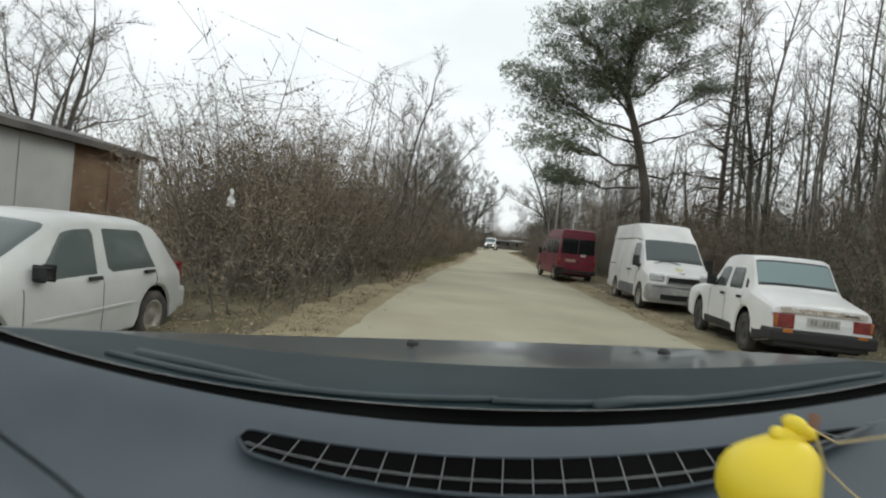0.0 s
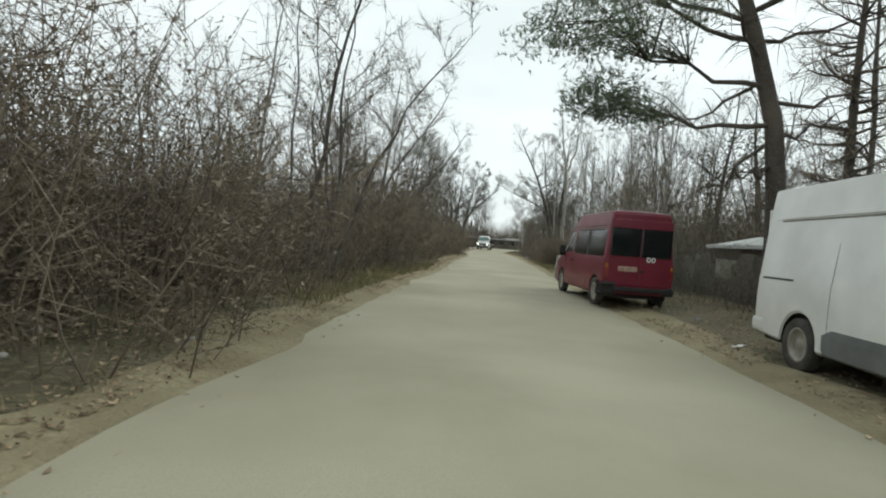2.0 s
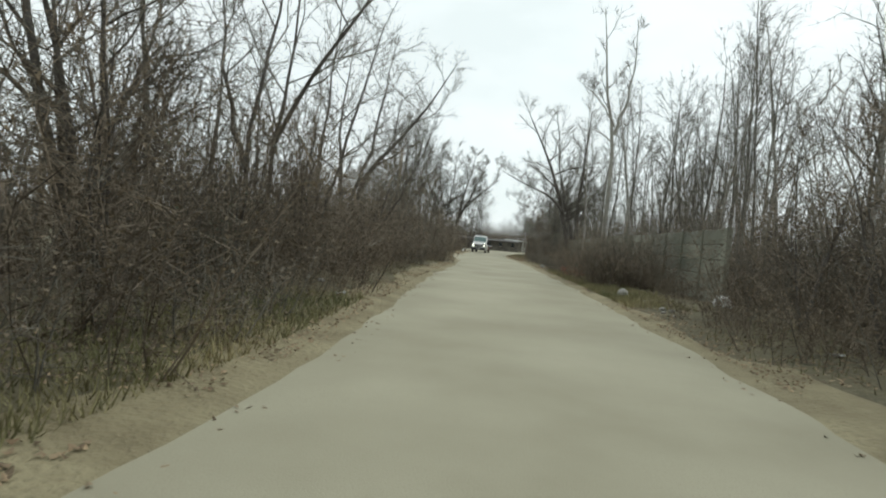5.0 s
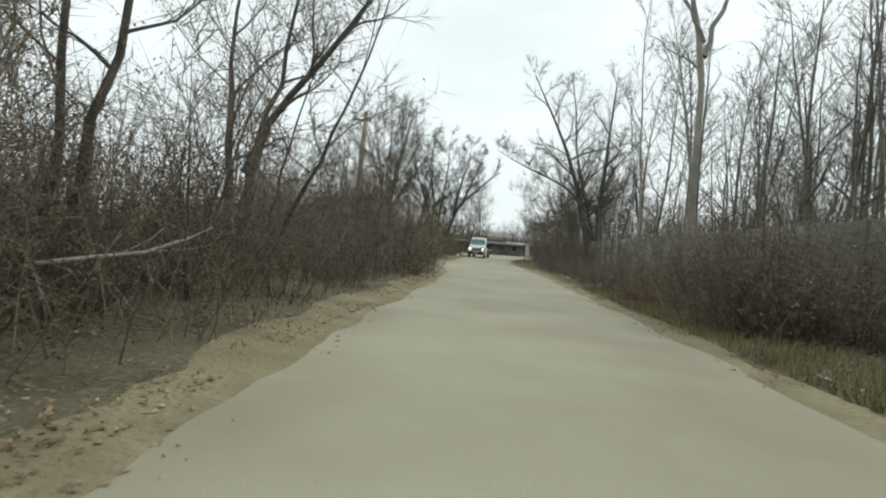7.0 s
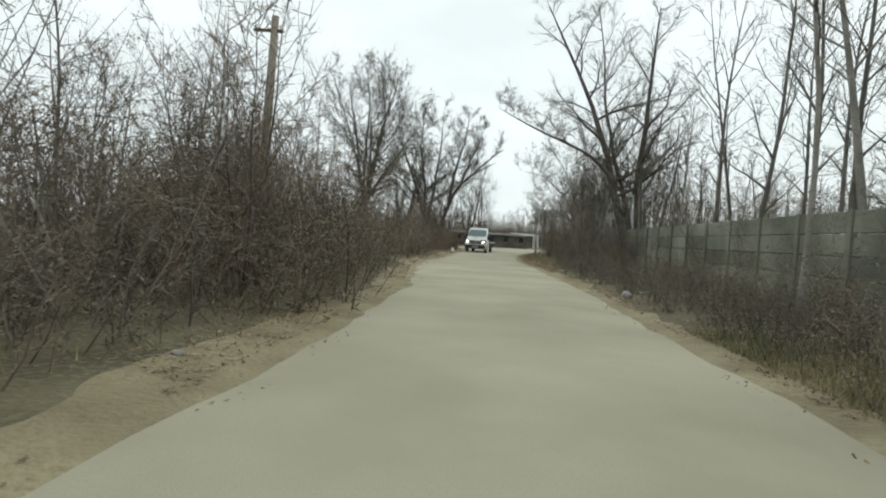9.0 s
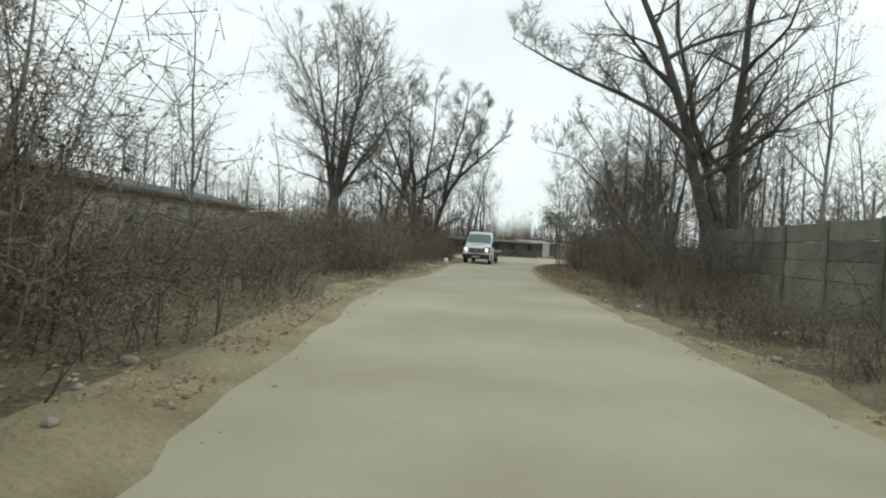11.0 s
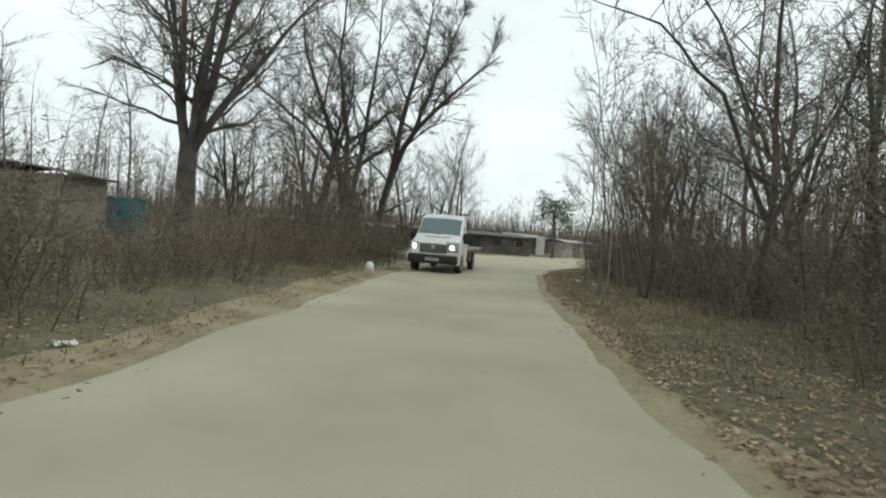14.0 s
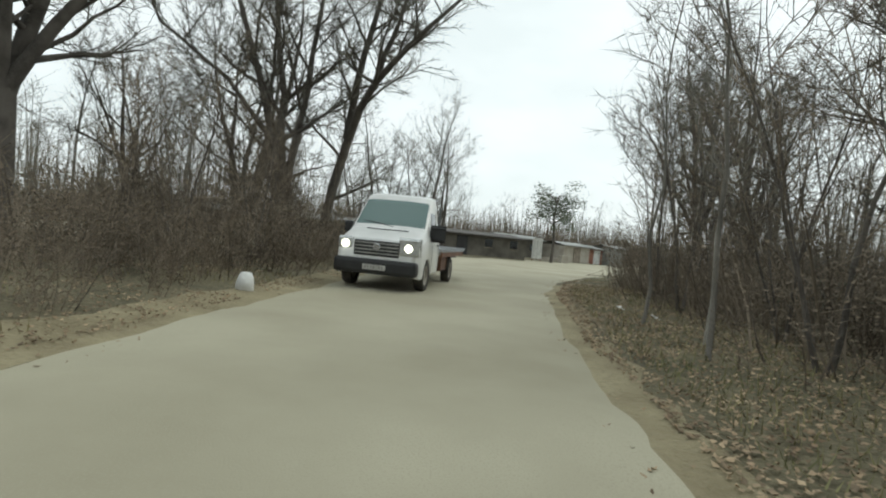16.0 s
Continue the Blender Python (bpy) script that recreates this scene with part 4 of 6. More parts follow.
class Body:
    """A car body lofted from front (s = 0) to back; x to the right, forwards is +y."""

    def __init__(self, top, width, roof, belt, sill, wheels, arch, crown=0.03, gutter=0.0):
        self.top, self.width, self.roof, self.belt = top, width, roof, belt
        self.sill, self.wheels, self.arch, self.crown = sill, wheels, arch, crown
        self.length, self.gutter = top[-1][0], gutter

    @staticmethod
    def at(table, s):
        return float(np.interp(s, [a for a, _ in table], [b for _, b in table]))

    def section(self, s):
        zt, w, wr = self.at(self.top, s), self.at(self.width, s), self.at(self.roof, s)
        zb = min(self.at(self.belt, s), zt - 0.07)
        z0 = self.at(self.sill, s)
        for c in self.wheels:
            d = abs(s - c)
            if d < self.arch:
                z0 = max(z0, 0.33 + math.sqrt(self.arch ** 2 - d * d) * 0.98)
        r = min(0.07, (zt - zb) * 0.3)
        c = self.crown
        if self.gutter:
            r = min(0.05, r)
            zg = min(self.gutter, zt - r)
            k = (zg - zb) / max(0.1, zt - zb)
            return [(0, zt + c), (wr * 0.5, zt + c * 0.85), (wr * 0.9, zt + c * 0.3), (wr * 0.985, zt - 0.012), (wr + (w - wr) * max(0.06, 0.85 - 0.85 * k), zg),
                    (w - 0.015, zb + 0.015), (w, zb - 0.05), (w + 0.012, max(z0 + 0.04, (zb + z0) * 0.5)), (w, z0 + 0.03), (w - 0.03, z0)]
        return [(0, zt + c), (wr * 0.5, zt + c * 0.8), (wr * 0.85, zt + c * 0.3), (wr * 0.96, zt - r * 0.35), (wr + (w - wr) * 0.1, zt - r),
                (w - 0.02, zb + 0.015), (w, zb - 0.05), (w + 0.012, max(z0 + 0.04, (zb + z0) * 0.5)), (w, z0 + 0.03), (w - 0.03, z0)]

    def point(self, s, q, side):
        sec = self.section(s)
        j = min(len(sec) - 2, int(q))
        k = q - j
        return Vector((side * (sec[j][0] * (1 - k) + sec[j + 1][0] * k), -s, sec[j][1] * (1 - k) + sec[j + 1][1] * k))

    def shell(self):
        keys = {round(s, 3) for s, _ in (*self.top, *self.width)}
        keys |= {round(x, 3) for x in np.linspace(0, self.length, 40)}
        for c in self.wheels:
            keys |= {round(c + self.arch * math.cos(a), 3) for a in np.linspace(0, math.pi, 17)}
        sh = Shape()
        rows = []
        for s in sorted(k for k in keys if 0 <= k <= self.length):
            sec = self.section(s)
            rows.append([(x, -s, z) for x, z in reversed(sec)] + [(-x, -s, z) for x, z in sec[1:]])
        o = sh.grid(rows)
        n = len(rows[0])
        sh.f.append(tuple(o + j for j in range(n)))
        e = o + (len(rows) - 1) * n
        sh.f.append(tuple(e + j for j in reversed(range(n))))
        return sh

    def patch(self, s_a, s_b, q0, q1, side, off=0.006, n=8, m=6):
        """A panel on the side: s_a and s_b give its two ends at q0 and at q1; it has a turned-in rim."""
        sh = Shape()
        rows = []
        for i in range(m + 1):
            k = i / m
            q = q0 + (q1 - q0) * k
            a, b = s_a[0] + (s_a[1] - s_a[0]) * k, s_b[0] + (s_b[1] - s_b[0]) * k
            row = []
            for j in range(n + 1):
                s = a + (b - a) * j / n
                p = self.point(s, q, side)
                du = self.point(min(self.length, s + 0.02), q, side) - self.point(max(0, s - 0.02), q, side)
                dv = self.point(s, min(9, q + 0.05), side) - self.point(s, max(0, q - 0.05), side)
                nn = du.cross(dv).normalized()
                if nn.dot(Vector((side, 0, 0.4))) < 0:
                    nn = -nn
                row.append(tuple(p + nn * (off if 0 < i < m and 0 < j < n else -0.004)))
            rows.append(row)
        sh.grid(rows)
        return sh

    def across(self, s0, s1, q1, off=0.006, inset=0.0):
        """A panel over the whole width, such as a windscreen."""
        sh = Shape()
        rows = []
        for i in range(9):
            s = s0 + (s1 - s0) * i / 8
            qq = [q1 * k / 6 for k in range(6, 0, -1)]
            line = [self.point(s, q, -1) for q in qq] + [self.point(s, q, 1) for q in [0] + qq[::-1]]
            t = Vector((0, -0.04, self.at(self.top, min(self.length, s + 0.02)) - self.at(self.top, max(0, s - 0.02)))).normalized()
            nn = Vector((0, -t.z, t.y)) if t.y > 0 else Vector((0, t.z, -t.y))
            rows.append([tuple(p + nn * (off if 0 < i < 8 and 0 < j < len(line) - 1 else -0.004)) for j, p in enumerate(line)])
        sh.grid(rows)
        return sh


def sharp(ob, angle=32):
    ob.data.shade_smooth()
    ob.data.set_sharp_from_angle(angle=radians(angle))
    return ob


def lathe(profile, sides=28):
    """Turns (radius, x) round the x axis."""
    sh = Shape()
    rows = [[(x, r * math.cos(2 * math.pi * k / sides), r * math.sin(2 * math.pi * k / sides)) for k in range(sides)] for r, x in profile]
    sh.grid(rows, True)
    return sh


def wheel_meshes(r, w, rim):
    k = r * 0.64
    tyre = lathe([(k, -w * 0.4), (r * 0.93, -w * 0.5), (r, -w * 0.34), (r * 0.985, 0), (r, w * 0.34), (r * 0.93, w * 0.5), (k, w * 0.4)]).mesh("wheel", M_TYRE, True)
    disc = lathe([(0.001, w * 0.30), (k * 0.25, w * 0.32), (k * 0.35, w * 0.22), (k * 0.78, w * 0.2), (k * 0.86, w * 0.36), (k * 1.01, w * 0.42), (k * 1.01, -w * 0.3), (0.001, -w * 0.3)])
    for i in range(5):
        a = 2 * math.pi * i / 5
        disc.tube([(w * 0.19, k * 0.55 * math.cos(a), k * 0.55 * math.sin(a)), (w * 0.26, k * 0.55 * math.cos(a), k * 0.55 * math.sin(a))], [k * 0.07, k * 0.05], 8, True)
    return tyre, disc.mesh("rim", rim, True)


def add_wheels(car, spots, r, w, track, rim=None):
    tyre, disc = wheel_meshes(r, w, rim or M_RIM)
    for s in spots:
        for side in (1, -1):
            wh = part("wheel", tyre, M_TYRE, car, "black tyre grey with dust", m=pose(side * track, -s, r, 0, 0, 0 if side > 0 else 180))
            part("rim", disc, rim or M_RIM, wh, "dusty steel rim")


def block(name, x0, x1, y0, y1, z0, z1, c, material, parent, label="", m=None):
    sh = Shape()
    sh.box(x0, x1, y0, y1, z0, z1, c)
    return part(name, sh, material, parent, label, m=m)


def plate(parent, y, z, facing, material=None, w=0.52, x=0.0):
    """A number plate with plain bars in place of its characters."""
    p = block("number_plate", x - w / 2, x + w / 2, y - 0.008, y + 0.008, z - 0.056, z + 0.056, 0.003, material or M_PLATE, parent, "white number plate with dark bars")
    for i in range(7):
        if i in (2,):
            continue
        a = x - w * 0.4 + i * w * 0.8 / 6.5
        block("bar", a, a + w * 0.07, y + facing * 0.008 - 0.003, y + facing * 0.008 + 0.003, z - 0.034, z + 0.034, 0, M_PLATE_INK, p)


def mirror(parent, x, y, z, side, big=1.0):
    mm = block("wing_mirror", x, x + side * 0.16 * big, y - 0.06, y + 0.05, z, z + 0.2 * big, 0.045 * big, M_BLACK, parent, "black wing mirror")
    block("arm", x - side * 0.08, x + side * 0.02, y - 0.02, y + 0.02, z + 0.03, z + 0.08, 0.008, M_BLACK, mm)
    block("mirror_glass", x + side * 0.02, x + side * 0.14 * big, y - 0.066, y - 0.061, z + 0.03, z + 0.17 * big, 0.0, M_GLASS_DARK, mm)


def handle(parent, body, s, z, side, material=None):
    x = side * (body.at(body.width, s) + 0.014)
    block("door_handle", x - 0.016, x + 0.016, -s - 0.09, -s + 0.09, z - 0.02, z + 0.02, 0.008, material or M_BLACK, parent, "black door handle")


def wiper(parent, p0, p1, lift=0.02):
    sh = Shape()
    a, b = Vector(p0), Vector(p1)
    sh.tube([a, a.lerp(b, 0.5) + Vector((0, 0, lift)), b], [0.012, 0.010, 0.006], 5, True)
    part("wiper", sh, M_BLACK, parent, "black wiper")


def seam(body, s, q0, q1, side, parent):
    sh = body.patch((s - 0.006, s - 0.006), (s + 0.006, s + 0.006), q0, q1, side, off=0.0035, n=3, m=8)
    part("door_gap", sh, M_DARK, parent)


def van(name, label, at, paint, length, wheelbase, windows, lower, wide):
    """A panel or passenger van; its roof rises in a cap above the windscreen."""
    zr = 2.24 if windows else 2.33
    body = Body(
        top=[(0, 0.62), (0.02, 0.82), (0.06, 0.94), (0.13, 1.00), (0.62, 1.17), (0.74, 1.22), (1.36, 1.86), (1.44, 1.93), (1.56, 1.99), (2.0, zr - 0.05), (2.12, zr - 0.012), (2.3, zr), (length - 0.12, zr), (length - 0.04, zr - 0.02), (length, zr - 0.09)],
        width=[(0, 0.80), (0.05, 0.88), (0.2, 0.945), (0.5, 0.965), (length - 0.10, 0.965), (length - 0.03, 0.955), (length, 0.93)],
        roof=[(0, 0.76), (0.1, 0.84), (0.7, 0.87), (0.8, 0.86), (1.4, 0.80), (1.6, 0.78), (2.1, 0.80), (length - 0.1, 0.82), (length, 0.80)],
        belt=[(0, 0.72), (0.15, 0.92), (0.8, 1.10), (1.2, 1.14), (length, 1.14)],
        sill=[(0, 0.28), (0.4, 0.24), (1.3, 0.30), (length - 0.8, 0.30), (length, 0.36)],
        wheels=[0.85, 0.85 + wheelbase], arch=0.40, crown=0.025, gutter=1.93)
    v = thing(name, label, "van", at)
    v.scale = (wide, 1, 1)
    sharp(part("body", body.shell(), paint, v), 17)
    block("underbody", -0.84, 0.84, -length + 0.1, -0.1, 0.26, 0.75, 0.03, M_DARK, v)
    add_wheels(v, body.wheels, 0.33, 0.21, 0.86)
    rim = part("windscreen_seal", body.across(0.755, 1.40, 3.02, off=0.003), M_BLACK, v, "black windscreen seal", True)
    part("windscreen", body.across(0.79, 1.375, 2.86, off=0.008), M_GLASS, rim, "dusty windscreen", True)
    for side in (1, -1):
        part("side_window", body.patch((1.36, 0.88), (1.98, 1.98), 4.15, 4.97, side), M_GLASS, v, "dark cab window", True)
        if windows:
            part("window_band", body.patch((2.02, 2.02), (length - 0.07, length - 0.07), 4.07, 5.06, side, off=0.006), M_BLACK, v, "black band round the side windows", True)
            for s0, s1 in ((2.08, 3.30), (3.31, length - 0.10)):
                part("side_window", body.patch((s0, s0), (s1, s1), 4.12, 5.02, side, off=0.012), M_GLASS_DARK, v, "long tinted side window", True)
        else:
            rail = body.patch((length - 0.95, length - 0.95), (length - 0.12, length - 0.12), 5.5, 5.95, side, off=0.012)
            part("sliding_rail", rail, M_BLACK, v, "black sliding door rail")
        part("sill_panel", body.patch((1.28, 1.28), (0.85 + wheelbase - 0.43, 0.85 + wheelbase - 0.43), 7.2, 8.9, side, off=0.009), M_PLASTIC if not windows else M_RED_DUST, v, "dusty sill panel")
        part("gutter", body.patch((1.46, 1.46), (length - 0.06, length - 0.06), 3.93, 4.05, side, off=0.018), paint, v)
        # dark strip paints the shadow below the roof edge
        part("gutter_gap", body.patch((1.46, 1.46), (length - 0.06, length - 0.06), 4.05, 4.085, side, off=0.004), M_BUMPER_SHADE, v, "painted shadow line under the gutter")
        seam(body, 2.06, 4.1, 8.9, side, v)
        seam(body, 1.22, 5.2, 8.9, side, v)
        if not windows:
            seam(body, 3.2, 4.1, 8.9, side, v)
            handle(v, body, 2.2, 1.0, side)
        handle(v, body, 1.94, 1.0, side)
        wm = block("wing_mirror", side * 0.99, side * (1.10 if windows else 1.16), -1.10, -1.0, 1.13, 1.36 if windows else 1.42, 0.03, M_BLACK, v, "tall black wing mirror")
        block("arm", side * 0.90, side * 1.04, -1.10, -0.92, 1.10, 1.19, 0.015, M_BLACK, wm)
        block("mirror_glass", side * 1.01, side * (1.085 if windows else 1.14), -1.106, -1.101, 1.16, 1.33 if windows else 1.38, 0.0, M_GLASS_DARK, wm)
        # lamps at the front and at the back
        hl = Shape()
        hl.box(side * 0.50, side * 0.90, -0.20, 0.0, 0.79, 0.99, 0.05)
        part("headlight", hl, M_LAMP, v, "clear headlight")
        tl = block("tail_light", side * 0.865, side * 0.945, -length - 0.012, -length + 0.06, 0.70, 1.04, 0.02, M_LAMP_RED, v, "red tail light with amber top")
        block("indicator", side * 0.87, side * 0.94, -length - 0.016, -length + 0.03, 0.95, 1.03, 0.012, M_LAMP_AMBER, tl)
        block("bumper_corner", side * 0.70, side * 0.985, -length - 0.05, -length + 0.30, 0.36, 0.56, 0.06, M_BLACK if windows else paint, v, "rear bumper corner")
    # front end
    gr = block("grille", -0.46, 0.46, -0.10, 0.035, 0.76, 0.97, 0.03, M_CHROME if not windows else M_BLACK, v, "wide grille with a bright frame")
    block("grille_opening", -0.41, 0.41, -0.02, 0.042, 0.80, 0.93, 0.012, M_DARK, gr)
    for i in range(3):
        block("slat", -0.41, 0.41, 0.035, 0.048, 0.822 + i * 0.035, 0.834 + i * 0.035, 0.0, M_BLACK, gr)
    bump = Shape()
    bump.box(-0.96, 0.96, -0.42, 0.10, 0.30, 0.74, 0.09)
    fb = part("front_bumper", bump, lower, v, "dusty grey plastic front bumper")
    block("air_intake", -0.62, 0.62, 0.06, 0.106, 0.36, 0.50, 0.02, M_DARK, fb)
    block("trim_strip", -0.86, 0.86, 0.06, 0.106, 0.67, 0.70, 0.01, M_PLASTIC, fb)
    plate(v, 0.108, 0.58, 1)
    block("badge", -0.07, 0.07, -0.24, -0.10, 1.03, 1.06, 0.012, M_CHROME, v)
    wiper(v, (-0.15, -0.72, 1.25), (0.62, -0.82, 1.33))
    wiper(v, (0.62, -0.72, 1.24), (-0.05, -0.85, 1.36))
    # rear end
    y = -length
    for x in (-0.43, 0.43):
        d = block("rear_door", x - 0.425, x + 0.425, y - 0.014, y + 0.02, 0.55, 2.06, 0.02, paint, v)
        block("rear_window", x - 0.41, x + 0.41, y - 0.022, y - 0.008, 1.22, 1.86, 0.03, M_GLASS_DARK if windows else M_GLASS, d, "tinted rear window")
    block("rear_step", -0.72, 0.72, y - 0.10, y + 0.1, 0.42, 0.52, 0.02, M_BLACK if windows else lower, v, "grey rear step bumper")
    plate(v, y - 0.026, 0.93, -1, mat("rusty_plate", (0.40, 0.24, 0.17), (0.55, 0.38, 0.28), 9.0, 0.5, 0.0, 60) if windows else None, x=-0.33)
    block("door_handle", 0.0, 0.12, y - 0.035, y - 0.012, 0.86, 0.92, 0.01, M_BLACK, v)
    if windows:
        for x in (0.23, 0.36):
            ring = lathe([(0.028, 0.006), (0.028, 0.0), (0.062, 0.0), (0.062, 0.008), (0.028, 0.008)], 18)
            part("ring_badge", ring, M_PAPER, v, "white ring sticker", m=pose(x, y - 0.026, 1.17, 0, 0, -90))
    else:
        block("paper", 0.25, 0.42, -0.86, -0.77, 1.275, 1.283, 0.002, M_PAPER, v, "white paper under the wiper", m=pose(-0.3, 0, 0.03))
        st = lathe([(0.001, 0.004), (0.11, 0.004), (0.115, 0.0)], 20)
        part("sticker", st, mat("faded_sticker", (0.50, 0.48, 0.25), (0.58, 0.55, 0.33), 8, 0.5, 0), v, "faded round yellow sticker", m=pose(0.0, -0.42, 1.128, 0, -90 + 19, 90))
    return v


van("red_van", "dark red passenger van with tinted windows parked on the verge", pose(4.42, 28.19, 0.0, 0, 0, 3), M_RED, 4.85, 3.3, True, M_BUMPER_SHADE, 0.83)
van("white_van", "white panel van with grey bumpers parked on the verge", pose(5.40, 13.76, 0.0, 0, 0, 176.7), M_WHITE, 4.9, 2.95, False, M_PLASTIC_PALE, 0.87)


def saloon():
    L = 4.34
    body = Body(
        top=[(0, 0.60), (0.03, 0.78), (0.08, 0.83), (0.5, 0.87), (1.2, 0.92), (1.32, 0.95), (1.86, 1.37), (2.0, 1.42), (2.3, 1.44), (3.0, 1.44), (3.1, 1.41), (3.44, 1.00), (3.52, 0.965), (4.2, 0.82), (4.29, 0.78), (L, 0.58)],
        width=[(0, 0.74), (0.1, 0.79), (0.8, 0.81), (3.2, 0.81), (4.1, 0.79), (L, 0.76)],
        roof=[(0, 0.68), (1.2, 0.72), (1.35, 0.70), (1.95, 0.64), (3.0, 0.645), (3.5, 0.71), (4.2, 0.70), (L, 0.70)],
        belt=[(0, 0.7), (1.2, 0.86), (3.4, 0.88), (4.2, 0.74), (L, 0.68)],
        sill=[(0, 0.30), (0.5, 0.24), (3.8, 0.24), (L, 0.34)],
        wheels=[0.80, 3.24], arch=0.35, crown=0.02, gutter=1.36)
    c = thing("white_saloon_car", "old white boxy saloon car with worn paint parked on the verge", "car", pose(5.50, 11.85, 0, 0, 0, -5))
    c.scale = (0.87, 0.885, 1.09)
    sharp(part("body", body.shell(), M_WHITE_OLD, c), 18)
    block("underbody", -0.70, 0.70, -L + 0.15, -0.15, 0.22, 0.6, 0.03, M_DARK, c)
    add_wheels(c, body.wheels, 0.29, 0.16, 0.70, M_RIM_SHADE)
    part("windscreen", body.across(1.38, 1.85, 3.0), M_GLASS, c, "windscreen", True)
    rw = part("window_seal", body.across(3.105, 3.445, 2.97, off=0.003), M_BLACK, c, "black rear window seal", True)
    # pale teal sky reflection is put into the glass colour
    part("rear_window", body.across(3.13, 3.42, 2.82, off=0.009), glass_mat("teal_reflection_glass", (0.20, 0.27, 0.27), 0.12), rw, "rear window with a painted pale teal reflection", True)
    for side in (1, -1):
        part("side_window", body.patch((1.84, 1.56), (2.30, 2.30), 4.2, 5.0, side), M_GLASS, c, "front side window", True)
        part("side_window", body.patch((2.38, 2.38), (2.96, 3.08), 4.2, 5.0, side), M_GLASS, c, "rear side window", True)
        for s in (1.50, 2.34, 3.12):
            seam(body, s, 5.1, 8.9, side, c)
        handle(c, body, 2.20, 0.80, side)
        handle(c, body, 3.00, 0.80, side)
        mirror(c, side * 0.81, -1.62, 0.93, side, 0.6)
        part("air_vent", body.patch((3.13, 3.17), (3.22, 3.26), 4.5, 4.85, side, off=0.012), M_BLACK, c, "black pillar vent")
        t = block("tail_light", side * 0.46, side * 0.755, -L - 0.012, -L + 0.05, 0.52, 0.68, 0.015, M_LAMP_RED, c, "ribbed red tail light")
        block("indicator", side * 0.71, side * 0.75, -L - 0.016, -L + 0.03, 0.53, 0.67, 0.01, M_LAMP_AMBER, t)
        for k in range(4):
            block("rib", side * 0.475, side * 0.765, -L - 0.019, -L - 0.012, 0.55 + k * 0.036, 0.556 + k * 0.036, 0, M_LAMP_RED, t)
        block("reflector", side * 0.50, side * 0.64, -L - 0.10, -L - 0.06, 0.455, 0.495, 0.006, M_LAMP_AMBER, c)
        block("headlight", side * 0.46, side * 0.72, -0.05, 0.02, 0.60, 0.76, 0.02, M_LAMP, c)
        part("sill_panel", body.patch((1.18, 1.18), (2.86, 2.86), 7.55, 8.95, side, off=0.006), M_BLACK, c, "black painted sill")
        part("sill_panel", body.patch((3.62, 3.62), (4.26, 4.26), 7.4, 8.95, side, off=0.006), M_BLACK, c, "black painted corner")
    block("rear_bumper", -0.81, 0.81, -L - 0.09, -L + 0.35, 0.32, 0.49, 0.04, M_BLACK, c, "black plastic rear bumper")
    block("front_bumper", -0.80, 0.80, -0.10, 0.09, 0.36, 0.53, 0.03, M_BLACK, c)
    block("rear_valance", -0.72, 0.72, -L - 0.01, -L + 0.05, 0.26, 0.38, 0.01, M_BLACK, c)
    bl = block("boot_lid", -0.66, 0.66, -L - 0.008, -L + 0.03, 0.70, 0.775, 0.012, mat("rust_stained_white_paint", (0.40, 0.36, 0.30), (0.68, 0.66, 0.62), 9.0, 0.5, 0.1, 40, (0.30, 0.20, 0.12)), c, "rust-stained white boot edge")
    block("lettering_bar", 0.30, 0.52, -L - 0.012, -L - 0.006, 0.725, 0.745, 0.0, M_BLACK, bl)
    plate(c, -L - 0.012, 0.61, -1, w=0.5)
    block("fuel_cap", 0.805, 0.825, -3.75, -3.6, 0.66, 0.8, 0.01, M_WHITE_OLD, c)


saloon()


